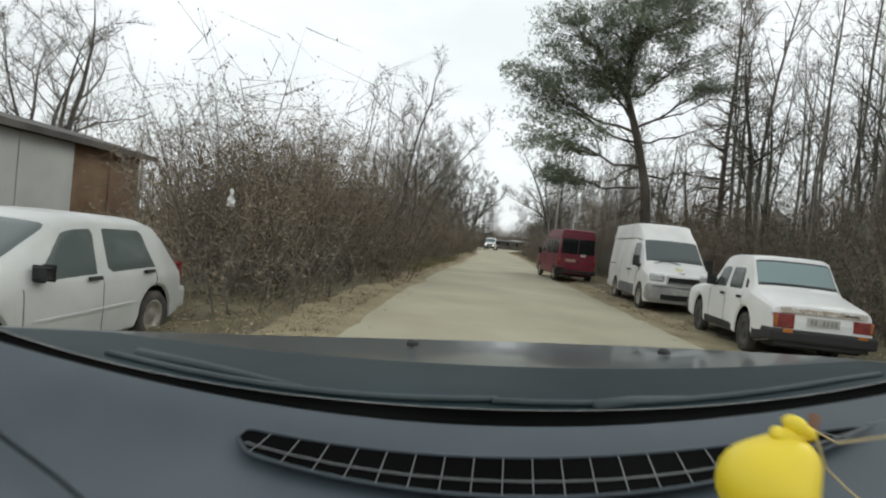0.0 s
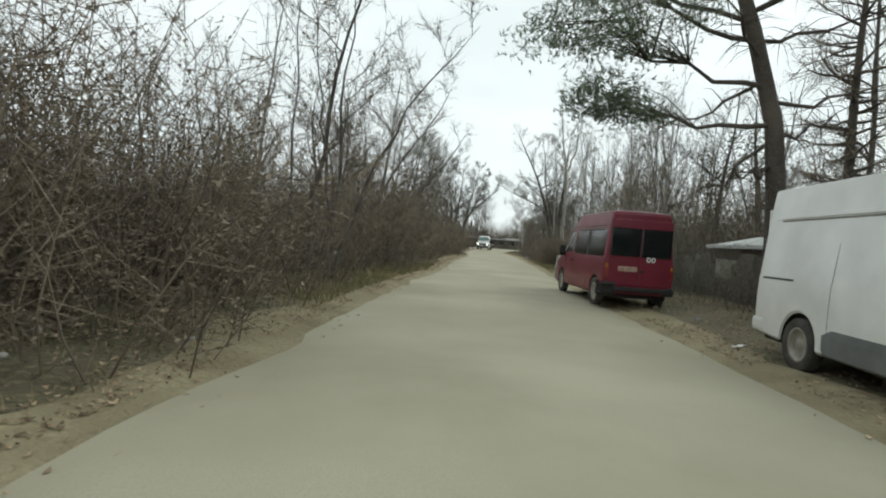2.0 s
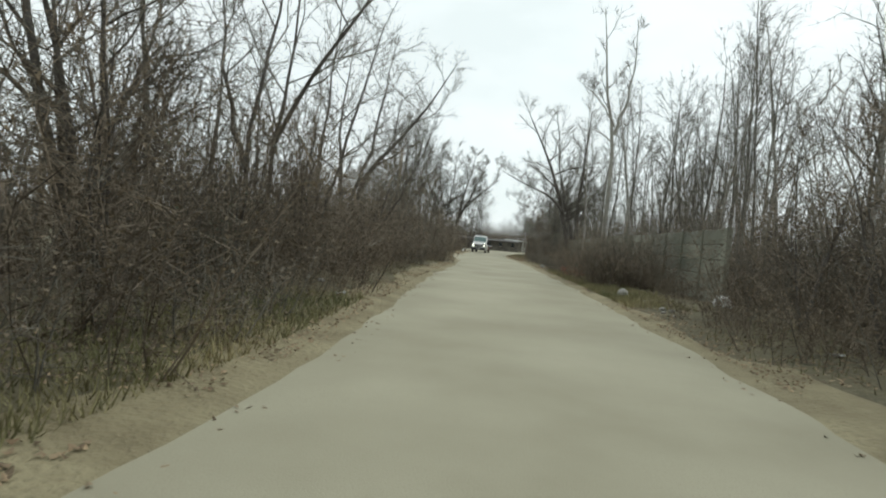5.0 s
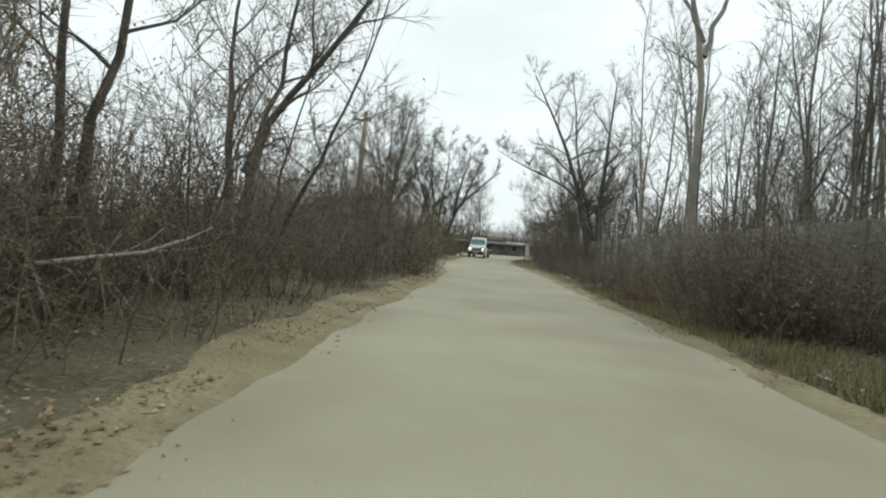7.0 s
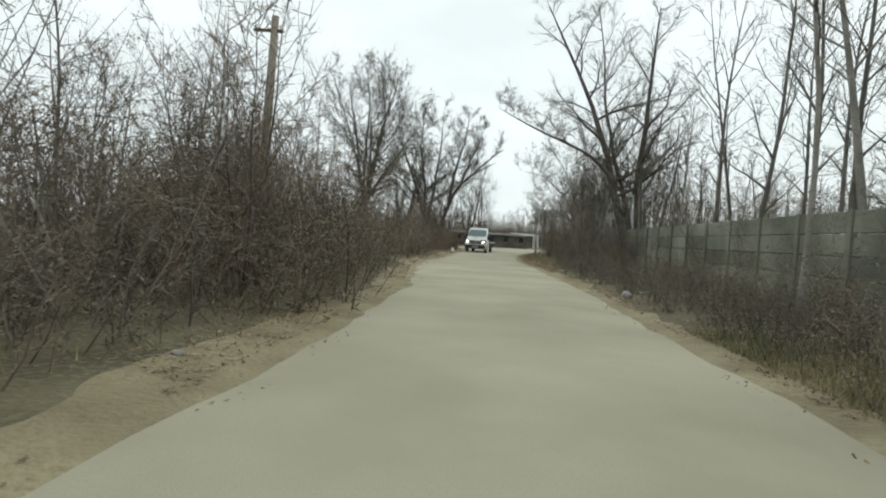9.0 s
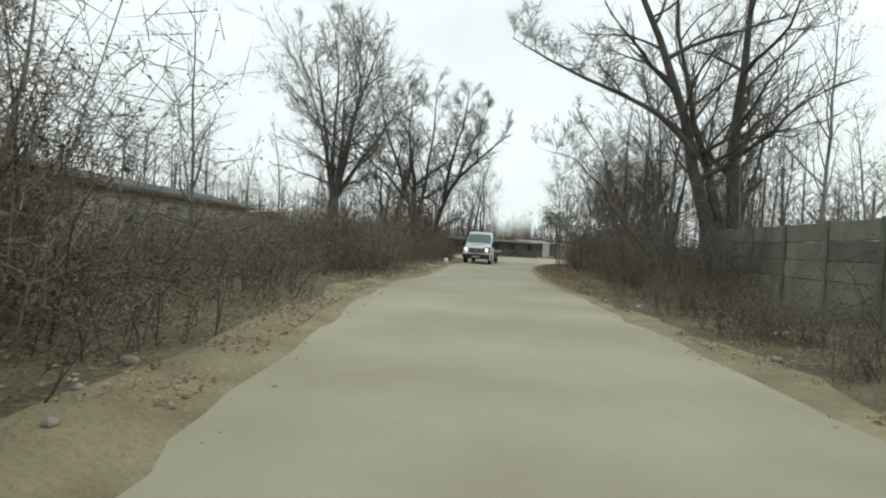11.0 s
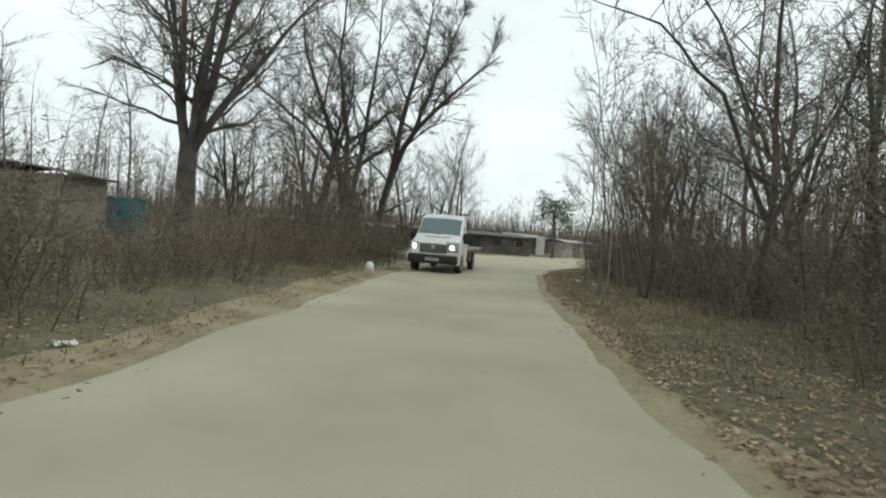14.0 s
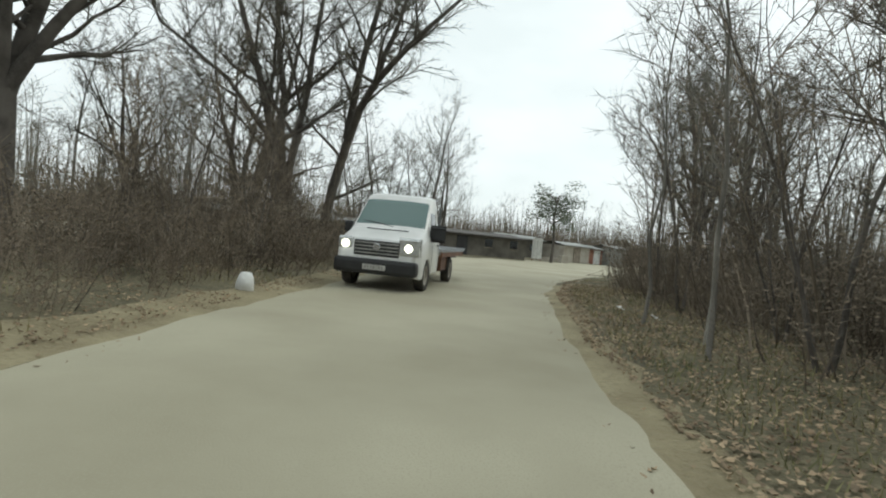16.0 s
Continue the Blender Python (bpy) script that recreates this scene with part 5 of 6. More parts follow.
def hatchback():
    L = 3.96
    body = Body(
        top=[(0, 0.52), (0.03, 0.70), (0.10, 0.78), (0.9, 0.98), (1.05, 1.03), (1.70, 1.37), (1.95, 1.43), (2.4, 1.45), (3.1, 1.43), (3.42, 1.36), (3.55, 1.27), (3.84, 0.96), (3.91, 0.88), (3.94, 0.78), (L, 0.60)],
        width=[(0, 0.62), (0.08, 0.74), (0.3, 0.80), (0.8, 0.82), (3.3, 0.82), (3.8, 0.78), (L, 0.72)],
        roof=[(0, 0.58), (0.9, 0.73), (1.1, 0.72), (1.8, 0.64), (3.2, 0.63), (3.5, 0.62), (3.85, 0.68), (L, 0.64)],
        belt=[(0, 0.6), (1.0, 0.80), (3.3, 0.86), (L, 0.78)],
        sill=[(0, 0.24), (0.4, 0.20), (3.6, 0.22), (L, 0.30)],
        wheels=[0.80, 3.26], arch=0.35)
    c = thing("silver_hatchback_car", "pale dusty silver hatchback car with misted windows beside the lane", "car", pose(-4.5, 3.2, -0.25, 0, 0, 180))
    sharp(part("body", body.shell(), M_SILVER, c), 30)
    block("underbody", -0.72, 0.72, -L + 0.15, -0.15, 0.2, 0.6, 0.03, M_DARK, c)
    add_wheels(c, body.wheels, 0.30, 0.18, 0.72)
    part("windscreen", body.across(1.08, 1.70, 3.0), M_GLASS_PALE, c, "misted windscreen", True)
    part("rear_window", body.across(3.50, 3.80, 2.8), M_GLASS_PALE, c, "misted rear window", True)
    for side in (1, -1):
        part("side_window", body.patch((1.78, 1.27), (2.24, 2.24), 4.02, 5.02, side), M_GLASS_PALE, c, "misted front side window", True)
        part("side_window", body.patch((2.32, 2.32), (3.08, 3.28), 4.02, 5.02, side), M_GLASS_PALE, c, "misted rear side window", True)
        for s in (1.25, 2.27, 3.22):
            seam(body, s, 5.1, 8.9, side, c)
        handle(c, body, 2.12, 0.84, side)
        handle(c, body, 3.05, 0.86, side)
        mirror(c, side * 0.80, -1.42, 0.88, side, 0.52)
        block("headlight", side * 0.42, side * 0.70, -0.20, 0.0, 0.60, 0.76, 0.04, M_LAMP, c)
        block("tail_light", side * 0.50, side * 0.69, -L - 0.012, -L + 0.08, 0.66, 0.90, 0.03, M_LAMP_RED, c, "red tail light")
        part("rubbing_strip", body.patch((1.3, 1.3), (2.9, 2.9), 6.95, 7.07, side, off=0.014), M_SILVER, c)
    block("rear_bumper", -0.78, 0.78, -L - 0.05, -L + 0.25, 0.32, 0.62, 0.06, M_SILVER, c)
    block("front_bumper", -0.74, 0.74, -0.3, 0.06, 0.26, 0.54, 0.07, M_SILVER, c)
    plate(c, -L - 0.055, 0.52, -1)
    plate(c, 0.065, 0.42, 1)


hatchback()


def recovery_truck():
    """Light flatbed truck with its headlights on."""
    body = Body(
        top=[(0, 0.70), (0.03, 0.95), (0.09, 1.10), (0.20, 1.16), (0.72, 1.31), (0.86, 1.37), (1.58, 2.10), (1.68, 2.19), (1.9, 2.25), (2.22, 2.25), (2.30, 2.22), (2.34, 2.0)],
        width=[(0, 0.80), (0.06, 0.88), (0.25, 0.96), (0.6, 0.98), (2.25, 0.98), (2.34, 0.95)],
        roof=[(0, 0.74), (0.1, 0.82), (0.8, 0.88), (0.95, 0.87), (1.65, 0.80), (2.34, 0.80)],
        belt=[(0, 0.8), (0.3, 1.05), (0.95, 1.22), (2.34, 1.2)],
        sill=[(0, 0.34), (0.4, 0.28), (1.4, 0.38), (2.34, 0.38)],
        wheels=[0.95], arch=0.42, crown=0.025, gutter=2.02)
    t = thing("flatbed_truck", "white flatbed recovery truck with lit headlights on the lane", "truck", pose(4.0, 99.3, 0.0, 0, 0, 170))
    sharp(part("cab", body.shell(), M_WHITE, t), 20)
    block("chassis", -0.42, 0.42, -6.1, -0.6, 0.42, 0.66, 0.03, M_DARK, t, "dark chassis frame")
    block("underbody", -0.85, 0.85, -2.2, -0.1, 0.34, 0.8, 0.03, M_DARK, t)
    add_wheels(t, [0.95, 4.6], 0.36, 0.24, 0.86)
    # the windscreen's teal reflection is painted as its base colour
    part("windscreen", body.across(0.90, 1.60, 2.95), glass_mat("teal_reflection_windscreen", (0.10, 0.16, 0.15), 0.08), t, "windscreen with a painted pale teal reflection", True)
    lit = bpy.data.materials.new("lit_headlight")
    lit.use_nodes = True
    bs = lit.node_tree.nodes["Principled BSDF"]
    bs.inputs["Base Color"].default_value = (0.8, 0.8, 0.75, 1)
    bs.inputs["Emission Color"].default_value = (1.0, 0.93, 0.75, 1)
    bs.inputs["Emission Strength"].default_value = 6.0
    for side in (1, -1):
        part("side_window", body.patch((1.50, 1.02), (2.04, 2.04), 4.15, 4.97, side), M_GLASS_DARK, t, "dark cab window", True)
        seam(body, 2.12, 4.1, 8.9, side, t)
        seam(body, 1.36, 5.2, 8.9, side, t)
        handle(t, body, 2.0, 1.08, side)
        mirror(t, side * 1.0, -1.25, 1.22, side, 1.4)
        hl = block("headlight", side * 0.56, side * 0.90, -0.22, -0.005, 0.86, 1.14, 0.06, M_LAMP, t, "lit headlight")
        bulb = lathe([(0.001, 0.012), (0.075, 0.008), (0.085, 0.0)], 18)
        part("bulb", bulb, lit, hl, "glowing bulb", m=pose(side * 0.72, 0.0, 0.97, 0, 0, 90))
        block("mudguard", side * 0.72, side * 1.02, -5.1, -4.1, 0.74, 0.78, 0.012, M_BLACK, t, "black mudguard")
        block("side_board", side * 0.99, side * 1.04, -6.6, -2.5, 0.78, 0.90, 0.01, M_STEEL, t, "rusty side rail")
    g = block("grille", -0.52, 0.52, -0.10, 0.02, 0.74, 1.08, 0.03, M_BLACK, t, "black grille with bars")
    for i in range(4):
        block("bar", -0.5, 0.5, 0.015, 0.032, 0.79 + i * 0.075, 0.815 + i * 0.075, 0.004, M_PLASTIC_PALE, g)
    bd = lathe([(0.001, 0.012), (0.07, 0.012), (0.085, 0.0)], 20)
    part("badge", bd, M_CHROME, g, m=pose(0, 0.03, 0.95, 0, 0, 90))
    block("front_bumper", -0.94, 0.94, -0.45, 0.09, 0.34, 0.68, 0.08, M_BLACK, t, "dark grey front bumper")
    plate(t, 0.096, 0.5, 1)
    block("bonnet_slot", -0.5, 0.5, -0.80, -0.74, 1.345, 1.365, 0.004, M_BLACK, t)
    wiper(t, (-0.1, -0.90, 1.43), (0.66, -1.0, 1.53))
    deck = block("flatbed", -1.02, 1.02, -6.6, -2.5, 0.84, 0.90, 0.01, M_PLASTIC_PALE, t, "grey steel flatbed")
    for i in range(9):
        block("cross_rib", -1.0, 1.0, -2.8 - i * 0.42, -2.76 - i * 0.42, 0.895, 0.915, 0.004, M_PLASTIC_PALE, deck)
    block("ramp", -1.02, 1.02, -0.75, 0.0, -0.03, 0.03, 0.008, M_PLASTIC, t, "dark tail ramp", m=pose(0, -6.6, 0.86, -10))
    hb = block("headboard", -0.95, 0.95, -2.52, -2.44, 0.84, 1.55, 0.02, M_PLASTIC, t, "dark headboard frame")
    for x in (-0.9, 0.0, 0.9):
        block("upright", x - 0.03, x + 0.03, -2.5, -2.44, 1.5, 2.05, 0.01, M_PLASTIC, hb)
    block("winch", -0.2, 0.2, -2.85, -2.55, 0.9, 1.15, 0.03, M_PLASTIC, t, "winch box")
    for side in (1, -1):
        block("tool_box", side * 0.6, side * 0.98, -3.6, -2.7, 0.42, 0.76, 0.02, M_STEEL, t, "rusty side tool box")


recovery_truck()


# ---- the pine ----
def pine():
    rng = random.Random(77)
    t = thing("pine_tree", "tall leaning pine with bare lower limbs and dark green needles", "tree", pose(7.1, 22.4, 0))
    trunk, needles = Shape(), Shape()
    base = [Vector(p) for p in ((0.1, 0, -0.2), (0.0, 0, 2.2), (-0.2, 0.05, 4.2), (-0.65, 0.3, 6.2), (-1.2, 0.5, 8.0), (-1.1, 0.5, 10.0), (-0.8, 0.4, 12.4))]
    trunk.tube(base, [0.28, 0.21, 0.18, 0.155, 0.125, 0.09, 0.03], 12)

    def on_trunk(z):
        for p, q in zip(base, base[1:]):
            if z <= q.z:
                return p.lerp(q, (z - p.z) / (q.z - p.z))
        return base[-1]

    def clump(c, size, n):
        for _ in range(n):
            d = Vector((rng.gauss(0, 1), rng.gauss(0, 1), rng.gauss(0, 0.7)))
            p = c + d * size * 0.42
            a = Vector((rng.uniform(-1, 1), rng.uniform(-1, 1), rng.uniform(-0.2, 1))).normalized()
            for _ in range(3):
                e = (a + Vector((rng.uniform(-0.7, 0.7), rng.uniform(-0.7, 0.7), rng.uniform(-0.5, 0.5)))).normalized()
                w = e.orthogonal().normalized() * 0.014
                q = p + e * rng.uniform(0.12, 0.22)
                o = len(needles.v)
                needles.v.extend([tuple(p - w), tuple(p + w), tuple(q)])
                needles.f.append((o, o + 1, o + 2))

    def limb(q, e, r0, sag):
        pts = []
        for k in range(7):
            u = k / 6
            wob = Vector((rng.uniform(-1, 1), rng.uniform(-1, 1), rng.uniform(-1, 1))) * 0.15 * math.sin(math.pi * u)
            pts.append(q.lerp(e, u) + wob - Vector((0, 0, sag * math.sin(math.pi * u))))
        trunk.tube(pts, [r0 * (1 - 0.8 * k / 6) for k in range(7)], 6)
        return pts

    # lobes of the crown: middle, reach, and the height at which their limb leaves the trunk
    lobes = [((-4.1, -0.8, 5.75), 1.25, 5.0), ((-4.8, 0.6, 8.3), 1.0, 6.4), ((-2.7, 0.4, 9.2), 1.6, 7.2), ((-3.5, 0.8, 10.7), 1.2, 8.6), ((-0.4, 0.5, 11.0), 1.6, 10.0), ((0.8, 0.9, 9.5), 1.1, 7.8), ((1.5, -0.4, 8.2), 0.7, 6.6), ((-3.7, -0.5, 4.3), 0.6, 4.2), ((-1.6, -1.0, 9.9), 1.3, 8.4), ((-1.4, 2.0, 9.4), 1.3, 7.6),
             ((1.2, 0.2, 11.4), 1.1, 10.4), ((-1.8, 0.4, 12.2), 1.3, 11.2), ((-3.9, 0.2, 7.4), 1.0, 6.0), ((-1.9, 0.1, 8.1), 1.0, 7.0), ((0.1, 0.3, 12.6), 1.2, 11.6)]
    for c, r, z in lobes:
        c = Vector(c)
        pts = limb(on_trunk(z), c, 0.06, 0.25)
        for k in range(int(16 + 20 * r * r)):
            a, u = rng.uniform(0, 6.28), rng.random() ** 0.6
            e = c + Vector((math.cos(a) * r * 1.55 * u, math.sin(a) * r * 1.55 * u, rng.uniform(-0.7, 0.7) * r * (1.15 - 0.5 * u)))
            o = pts[rng.choice((3, 4, 5, 6))]
            q = o.lerp(e, 0.55) + Vector((rng.uniform(-0.25, 0.25), rng.uniform(-0.25, 0.25), 0.12))
            trunk.twig([o, q, e], 0.018)
            clump(e, rng.uniform(0.3, 0.75), 44)
            if k % 2:
                clump(q.lerp(e, 0.6), rng.uniform(0.3, 0.5), 26)
    # bare crooked limbs below the crown
    for z, e in ((4.0, (1.2, 0.3, 4.6)), (4.7, (1.9, -0.3, 5.0)), (3.4, (-1.2, -0.6, 3.0)), (5.2, (-2.2, 0.8, 4.2)), (6.0, (2.4, 0.4, 7.0)), (5.6, (-2.0, -1.2, 6.6)), (3.9, (-1.9, 0.9, 2.4)), (6.6, (1.6, -1.2, 7.6))):
        pts = limb(on_trunk(z), Vector(e), 0.05, 0.15)
        for _ in range(26):
            f = pts[rng.choice((1, 2, 3, 4, 5, 6))]
            g = f + Vector((rng.uniform(-0.9, 0.9), rng.uniform(-0.9, 0.9), rng.uniform(-0.9, 0.35)))
            trunk.twig([f, f.lerp(g, 0.5) + Vector((0, 0, 0.12)), g], 0.014)
    part("trunk", trunk, M_BARK_PINE, t, "ridged brown trunk and limbs", True)
    part("crown", needles, M_NEEDLE, t, "dark green needle clumps")


pine()


# ---- sheds, buildings and fences ----
def long_building(name, label, x0, x1, y0, y1, eave, ridge, wall, roof, boards=None):
    b = thing(name, label, "building")
    w = Shape()
    w.box(x0, x1, y0, y1, -0.2, eave)
    part("wall", w, wall, b)
    r = Shape()
    xm, o = (x0 + x1) / 2, 0.35
    r.grid([[(x0 - o, y, eave - 0.06), (xm, y, ridge), (x1 + o, y, eave - 0.06)] for y in (y0 - o, y1 + o)])
    r.grid([[(x0 - o, y, eave + 0.06), (xm, y, ridge + 0.12), (x1 + o, y, eave + 0.06)] for y in (y0 - o, y1 + o)])
    for x in (x0 - o, x1 + o):
        r.box(x - 0.02, x + 0.02, y0 - o, y1 + o, eave - 0.1, eave + 0.07)
    part("roof", r, roof, b, "dark roof")
    for y in (y0 + 0.06, y1 - 0.06):
        g = Shape()
        for yy in (y - 0.06, y + 0.06):
            g.v.extend([(x0, yy, eave - 0.05), (x1, yy, eave - 0.05), (xm, yy, ridge)])
        g.f.extend([(2, 1, 0), (3, 4, 5), (0, 1, 4, 3), (1, 2, 5, 4), (2, 0, 3, 5)])
        part("gable", g, wall, b)
    n = int((y1 - y0) / 2.4)
    for i in range(n):  # upright ribs along the faces
        y = y0 + (i + 0.5) * (y1 - y0) / n
        for x in (x0, x1):
            block("rib", x - 0.035, x + 0.035, y - 0.07, y + 0.07, -0.1, eave - 0.08, 0.01, wall, b)
    return b


shed = long_building("roadside_shed", "low shed with grey sheet and brown board walls", -15.5, -11.0, 9.0, 17.6, 3.0, 3.5, M_BRICKWORK, M_ROOF)
for i in range(3):
    block("sheet_panel", -10.96, -10.93, 9.0 + i * 1.85, 10.82 + i * 1.85, 0.1, 2.9, 0.008, M_SHEET, shed, "pale grey sheet metal panel")
yard = long_building("yard_building", "long low plastered building with stained walls", -16.5, -11.2, 80.5, 96.5, 2.75, 3.35, M_PLASTER, M_ROOF)
for i in range(3):
    block("wall_panel", -11.18, -11.15, 82.0 + i * 5.0, 85.2 + i * 5.0, 0.9, 2.2, 0.01, M_CONCRETE, yard, "grey concrete wall panel")
M_BLUE = mat("faded_blue_paint", (0.045, 0.20, 0.26), (0.085, 0.28, 0.33), 2.0, 0.6, 0.1, 30)
con = thing("blue_container", "faded teal-blue metal container behind the brush", "container", pose(-13.5, 108.0, 0.05))
block("body", -1.2, 1.2, -1.2, 1.2, 0.1, 2.0, 0.03, M_BLUE, con)
for i in range(6):
    block("rib", 1.19, 1.24, -1.1 + i * 0.38, -0.98 + i * 0.38, 0.2, 1.9, 0.01, M_BLUE, con)
block("lid", -1.25, 1.28, -1.25, 1.25, 1.98, 2.06, 0.02, M_BLUE, con)
for x in (-1, 1):
    block("skid", x - 0.08, x + 0.08, -1.1, 1.1, -0.15, 0.12, 0.01, M_DARK, con)


def far_shed(name, label, at, w, d, h, wall, roof, door=None):
    b = thing(name, label, "shed", at)
    block("wall", -w / 2, w / 2, -d / 2, d / 2, -0.2, h, 0.02, wall, b)
    r = Shape()
    r.grid([[(-w / 2 - 0.3, y, z), (w / 2 + 0.3, y, z)] for y, z in ((-d / 2 - 0.4, h + 0.02), (0, h + 0.42), (d / 2 + 0.4, h + 0.02))])
    r.box(-w / 2 - 0.3, w / 2 + 0.3, -d / 2 - 0.42, -d / 2 - 0.36, h - 0.06, h + 0.06, 0.01)
    part("roof", r, roof, b)
    if door:
        block("door", -0.6, 0.6, -d / 2 - 0.05, -d / 2 - 0.01, 0, min(2.0, h - 0.15), 0.015, door, b)
    for i in range(int(w / 3)):
        x = -w / 2 + 1.5 + i * 3.0
        if abs(x) > 1.0:
            win = block("window", x - 0.45, x + 0.45, -d / 2 - 0.04, -d / 2 - 0.008, 0.95, min(1.75, h - 0.25), 0.01, M_GLASS_DARK, b)
            block("window_frame", x - 0.5, x + 0.5, -d / 2 - 0.06, -d / 2 - 0.01, 0.88, 0.95, 0.01, M_WOOD, win)
    return b


M_FAR = mat("grey_brown_boards", (0.075, 0.068, 0.055), (0.14, 0.128, 0.105), 1.0, 0.9, 0.3, 20)
M_FAR_PALE = mat("faded_sheet", (0.21, 0.215, 0.205), (0.32, 0.325, 0.31), 0.8, 0.7, 0.1, 20)
M_CREAM = mat("cream_render", (0.33, 0.30, 0.25), (0.44, 0.41, 0.35), 1.0, 0.9, 0.2, 20)
M_TERRA = mat("red_brown_boards", (0.22, 0.10, 0.07), (0.32, 0.16, 0.11), 1.0, 0.9, 0.3, 20)
far_shed("hut", "low grey hut with a pale sheet roof behind the parked van", pose(10.4, 27.35, 0.02, 0, 0, -90), 3.3, 2.5, 1.72, M_FAR, M_SHEET)
far_shed("hut", "small plastered hut with a dark roof beside the container", pose(-14.2, 103.4, 0, 0, 0, 90), 3.0, 4.6, 2.75, M_PLASTER, M_ROOF)
far_shed("long_shed", "long low grey-brown shed across the junction", pose(6.0, 140.5, 0, 0, 0, 30), 15, 6, 2.0, M_FAR, M_ROOF, M_BLACK)
far_shed("long_shed", "low grey shed with a pale roof", pose(-7.0, 131, 0, 0, 0, 12), 12, 5, 1.9, M_FAR, M_FAR_PALE)
far_shed("hut", "small shed with a pale green metal roof", pose(14.2, 153.5, 0, 0, 0, 34), 6, 4, 2.3, M_FAR, M_FAR_PALE)
far_shed("hut", "cream hut with a grey roof", pose(21.0, 155, 0, 0, 0, 34), 4.5, 4, 2.0, M_CREAM, M_FAR_PALE, M_WOOD)
far_shed("hut", "red-brown hut beyond the junction", pose(24.5, 158, 0, 0, 0, 34), 4, 3.5, 1.9, M_TERRA, M_FAR_PALE, M_PAPER)
far_shed("white_cabin", "white portable cabin with a flat roof", pose(27.6, 158, 0, 0, 0, 34), 3, 2.5, 2.2, M_FAR_PALE, M_FAR_PALE)
far_shed("white_cabin", "small white cabin standing among the trees", pose(33.0, 152, 0, 0, 0, 30), 3.5, 2.5, 2.4, M_FAR_PALE, M_FAR_PALE, M_FAR)
far_shed("long_shed", "dark shed behind the trees", pose(40.0, 140, 0, 0, 0, 10), 12, 5, 2.4, M_FAR, M_ROOF)
sign = thing("notice_board", "white notice board on two posts by the junction", "sign", pose(15.5, 143.5, 0, 0, 0, 8))
block("panel", -0.52, 0.52, -0.03, 0.03, 0.25, 2.35, 0.015, M_PAPER, sign)
for x in (-0.36, 0.0, 0.36):
    block("stripe", x - 0.03, x + 0.03, -0.036, -0.03, 0.35, 2.25, 0.0, M_SHEET, sign)
for x in (-0.44, 0.44):
    block("post", x - 0.04, x + 0.04, 0.03, 0.1, -0.2, 2.4, 0.01, M_STEEL, sign)
kb = Shape()
kb.box(-0.45, 0.45, -0.3, 0.3, -0.1, 0.8, 0.06)
single("concrete_block", kb, M_CREAM, "pale concrete block beside the road", "block", at=pose(19.0, 146.5, 0, 0, 0, 20))
kb = Shape()
kb.box(-1.6, 1.6, -0.15, 0.15, -0.1, 0.45, 0.04)
single("low_wall", kb, M_CREAM, "low cream wall by the junction", "wall", at=pose(17.6, 147.5, 0, 0, 0, 20))

# scrap fence behind the parked vans
fence = thing("scrap_fence", "scrap fence of dark boards and pale sheets", "fence")
frng = random.Random(3)
for i in range(22):
    y = 23.5 + i * 0.72
    x = 8.2 + 0.09 * i + frng.uniform(-0.03, 0.03)
    pale = i in (5, 6, 9, 10, 11, 15)
    h = frng.uniform(1.1, 1.6)
    low = 0.75 if i in (5, 6, 9) else 0.0
    if low:
        block("board", x - 0.02, x + 0.02, y, y + 0.68, -0.05, 0.72, 0.006, M_FAR, fence)
    block("board", x - 0.02, x + 0.02, y, y + 0.68, low - 0.05 * (not low), h, 0.006, M_CONCRETE if pale else M_FAR, fence, "pale sheet" if pale else "dark board")

# utility pole
pole = thing("utility_pole", "weathered wooden utility pole with a short bracket", "pole", pose(-3.6, 66, 0, 0, 1, 0))
sh = Shape()
sh.tube([(0, 0, -0.3), (0, 0, 3.5), (0.03, 0, 7.7)], [0.16, 0.14, 0.11], 12, True)
part("shaft", sh, M_WOOD, pole, smooth=True)
block("bracket", -0.62, 0.3, -0.05, 0.05, 7.22, 7.30, 0.01, M_STEEL, pole)
for x in (-0.55, 0.22):
    ins = Shape()
    ins.tube([(x, 0, 7.3), (x, 0, 7.36), (x, 0, 7.44)], [0.02, 0.045, 0.025], 8, True)
    part("insulator", ins, M_PAPER, pole)


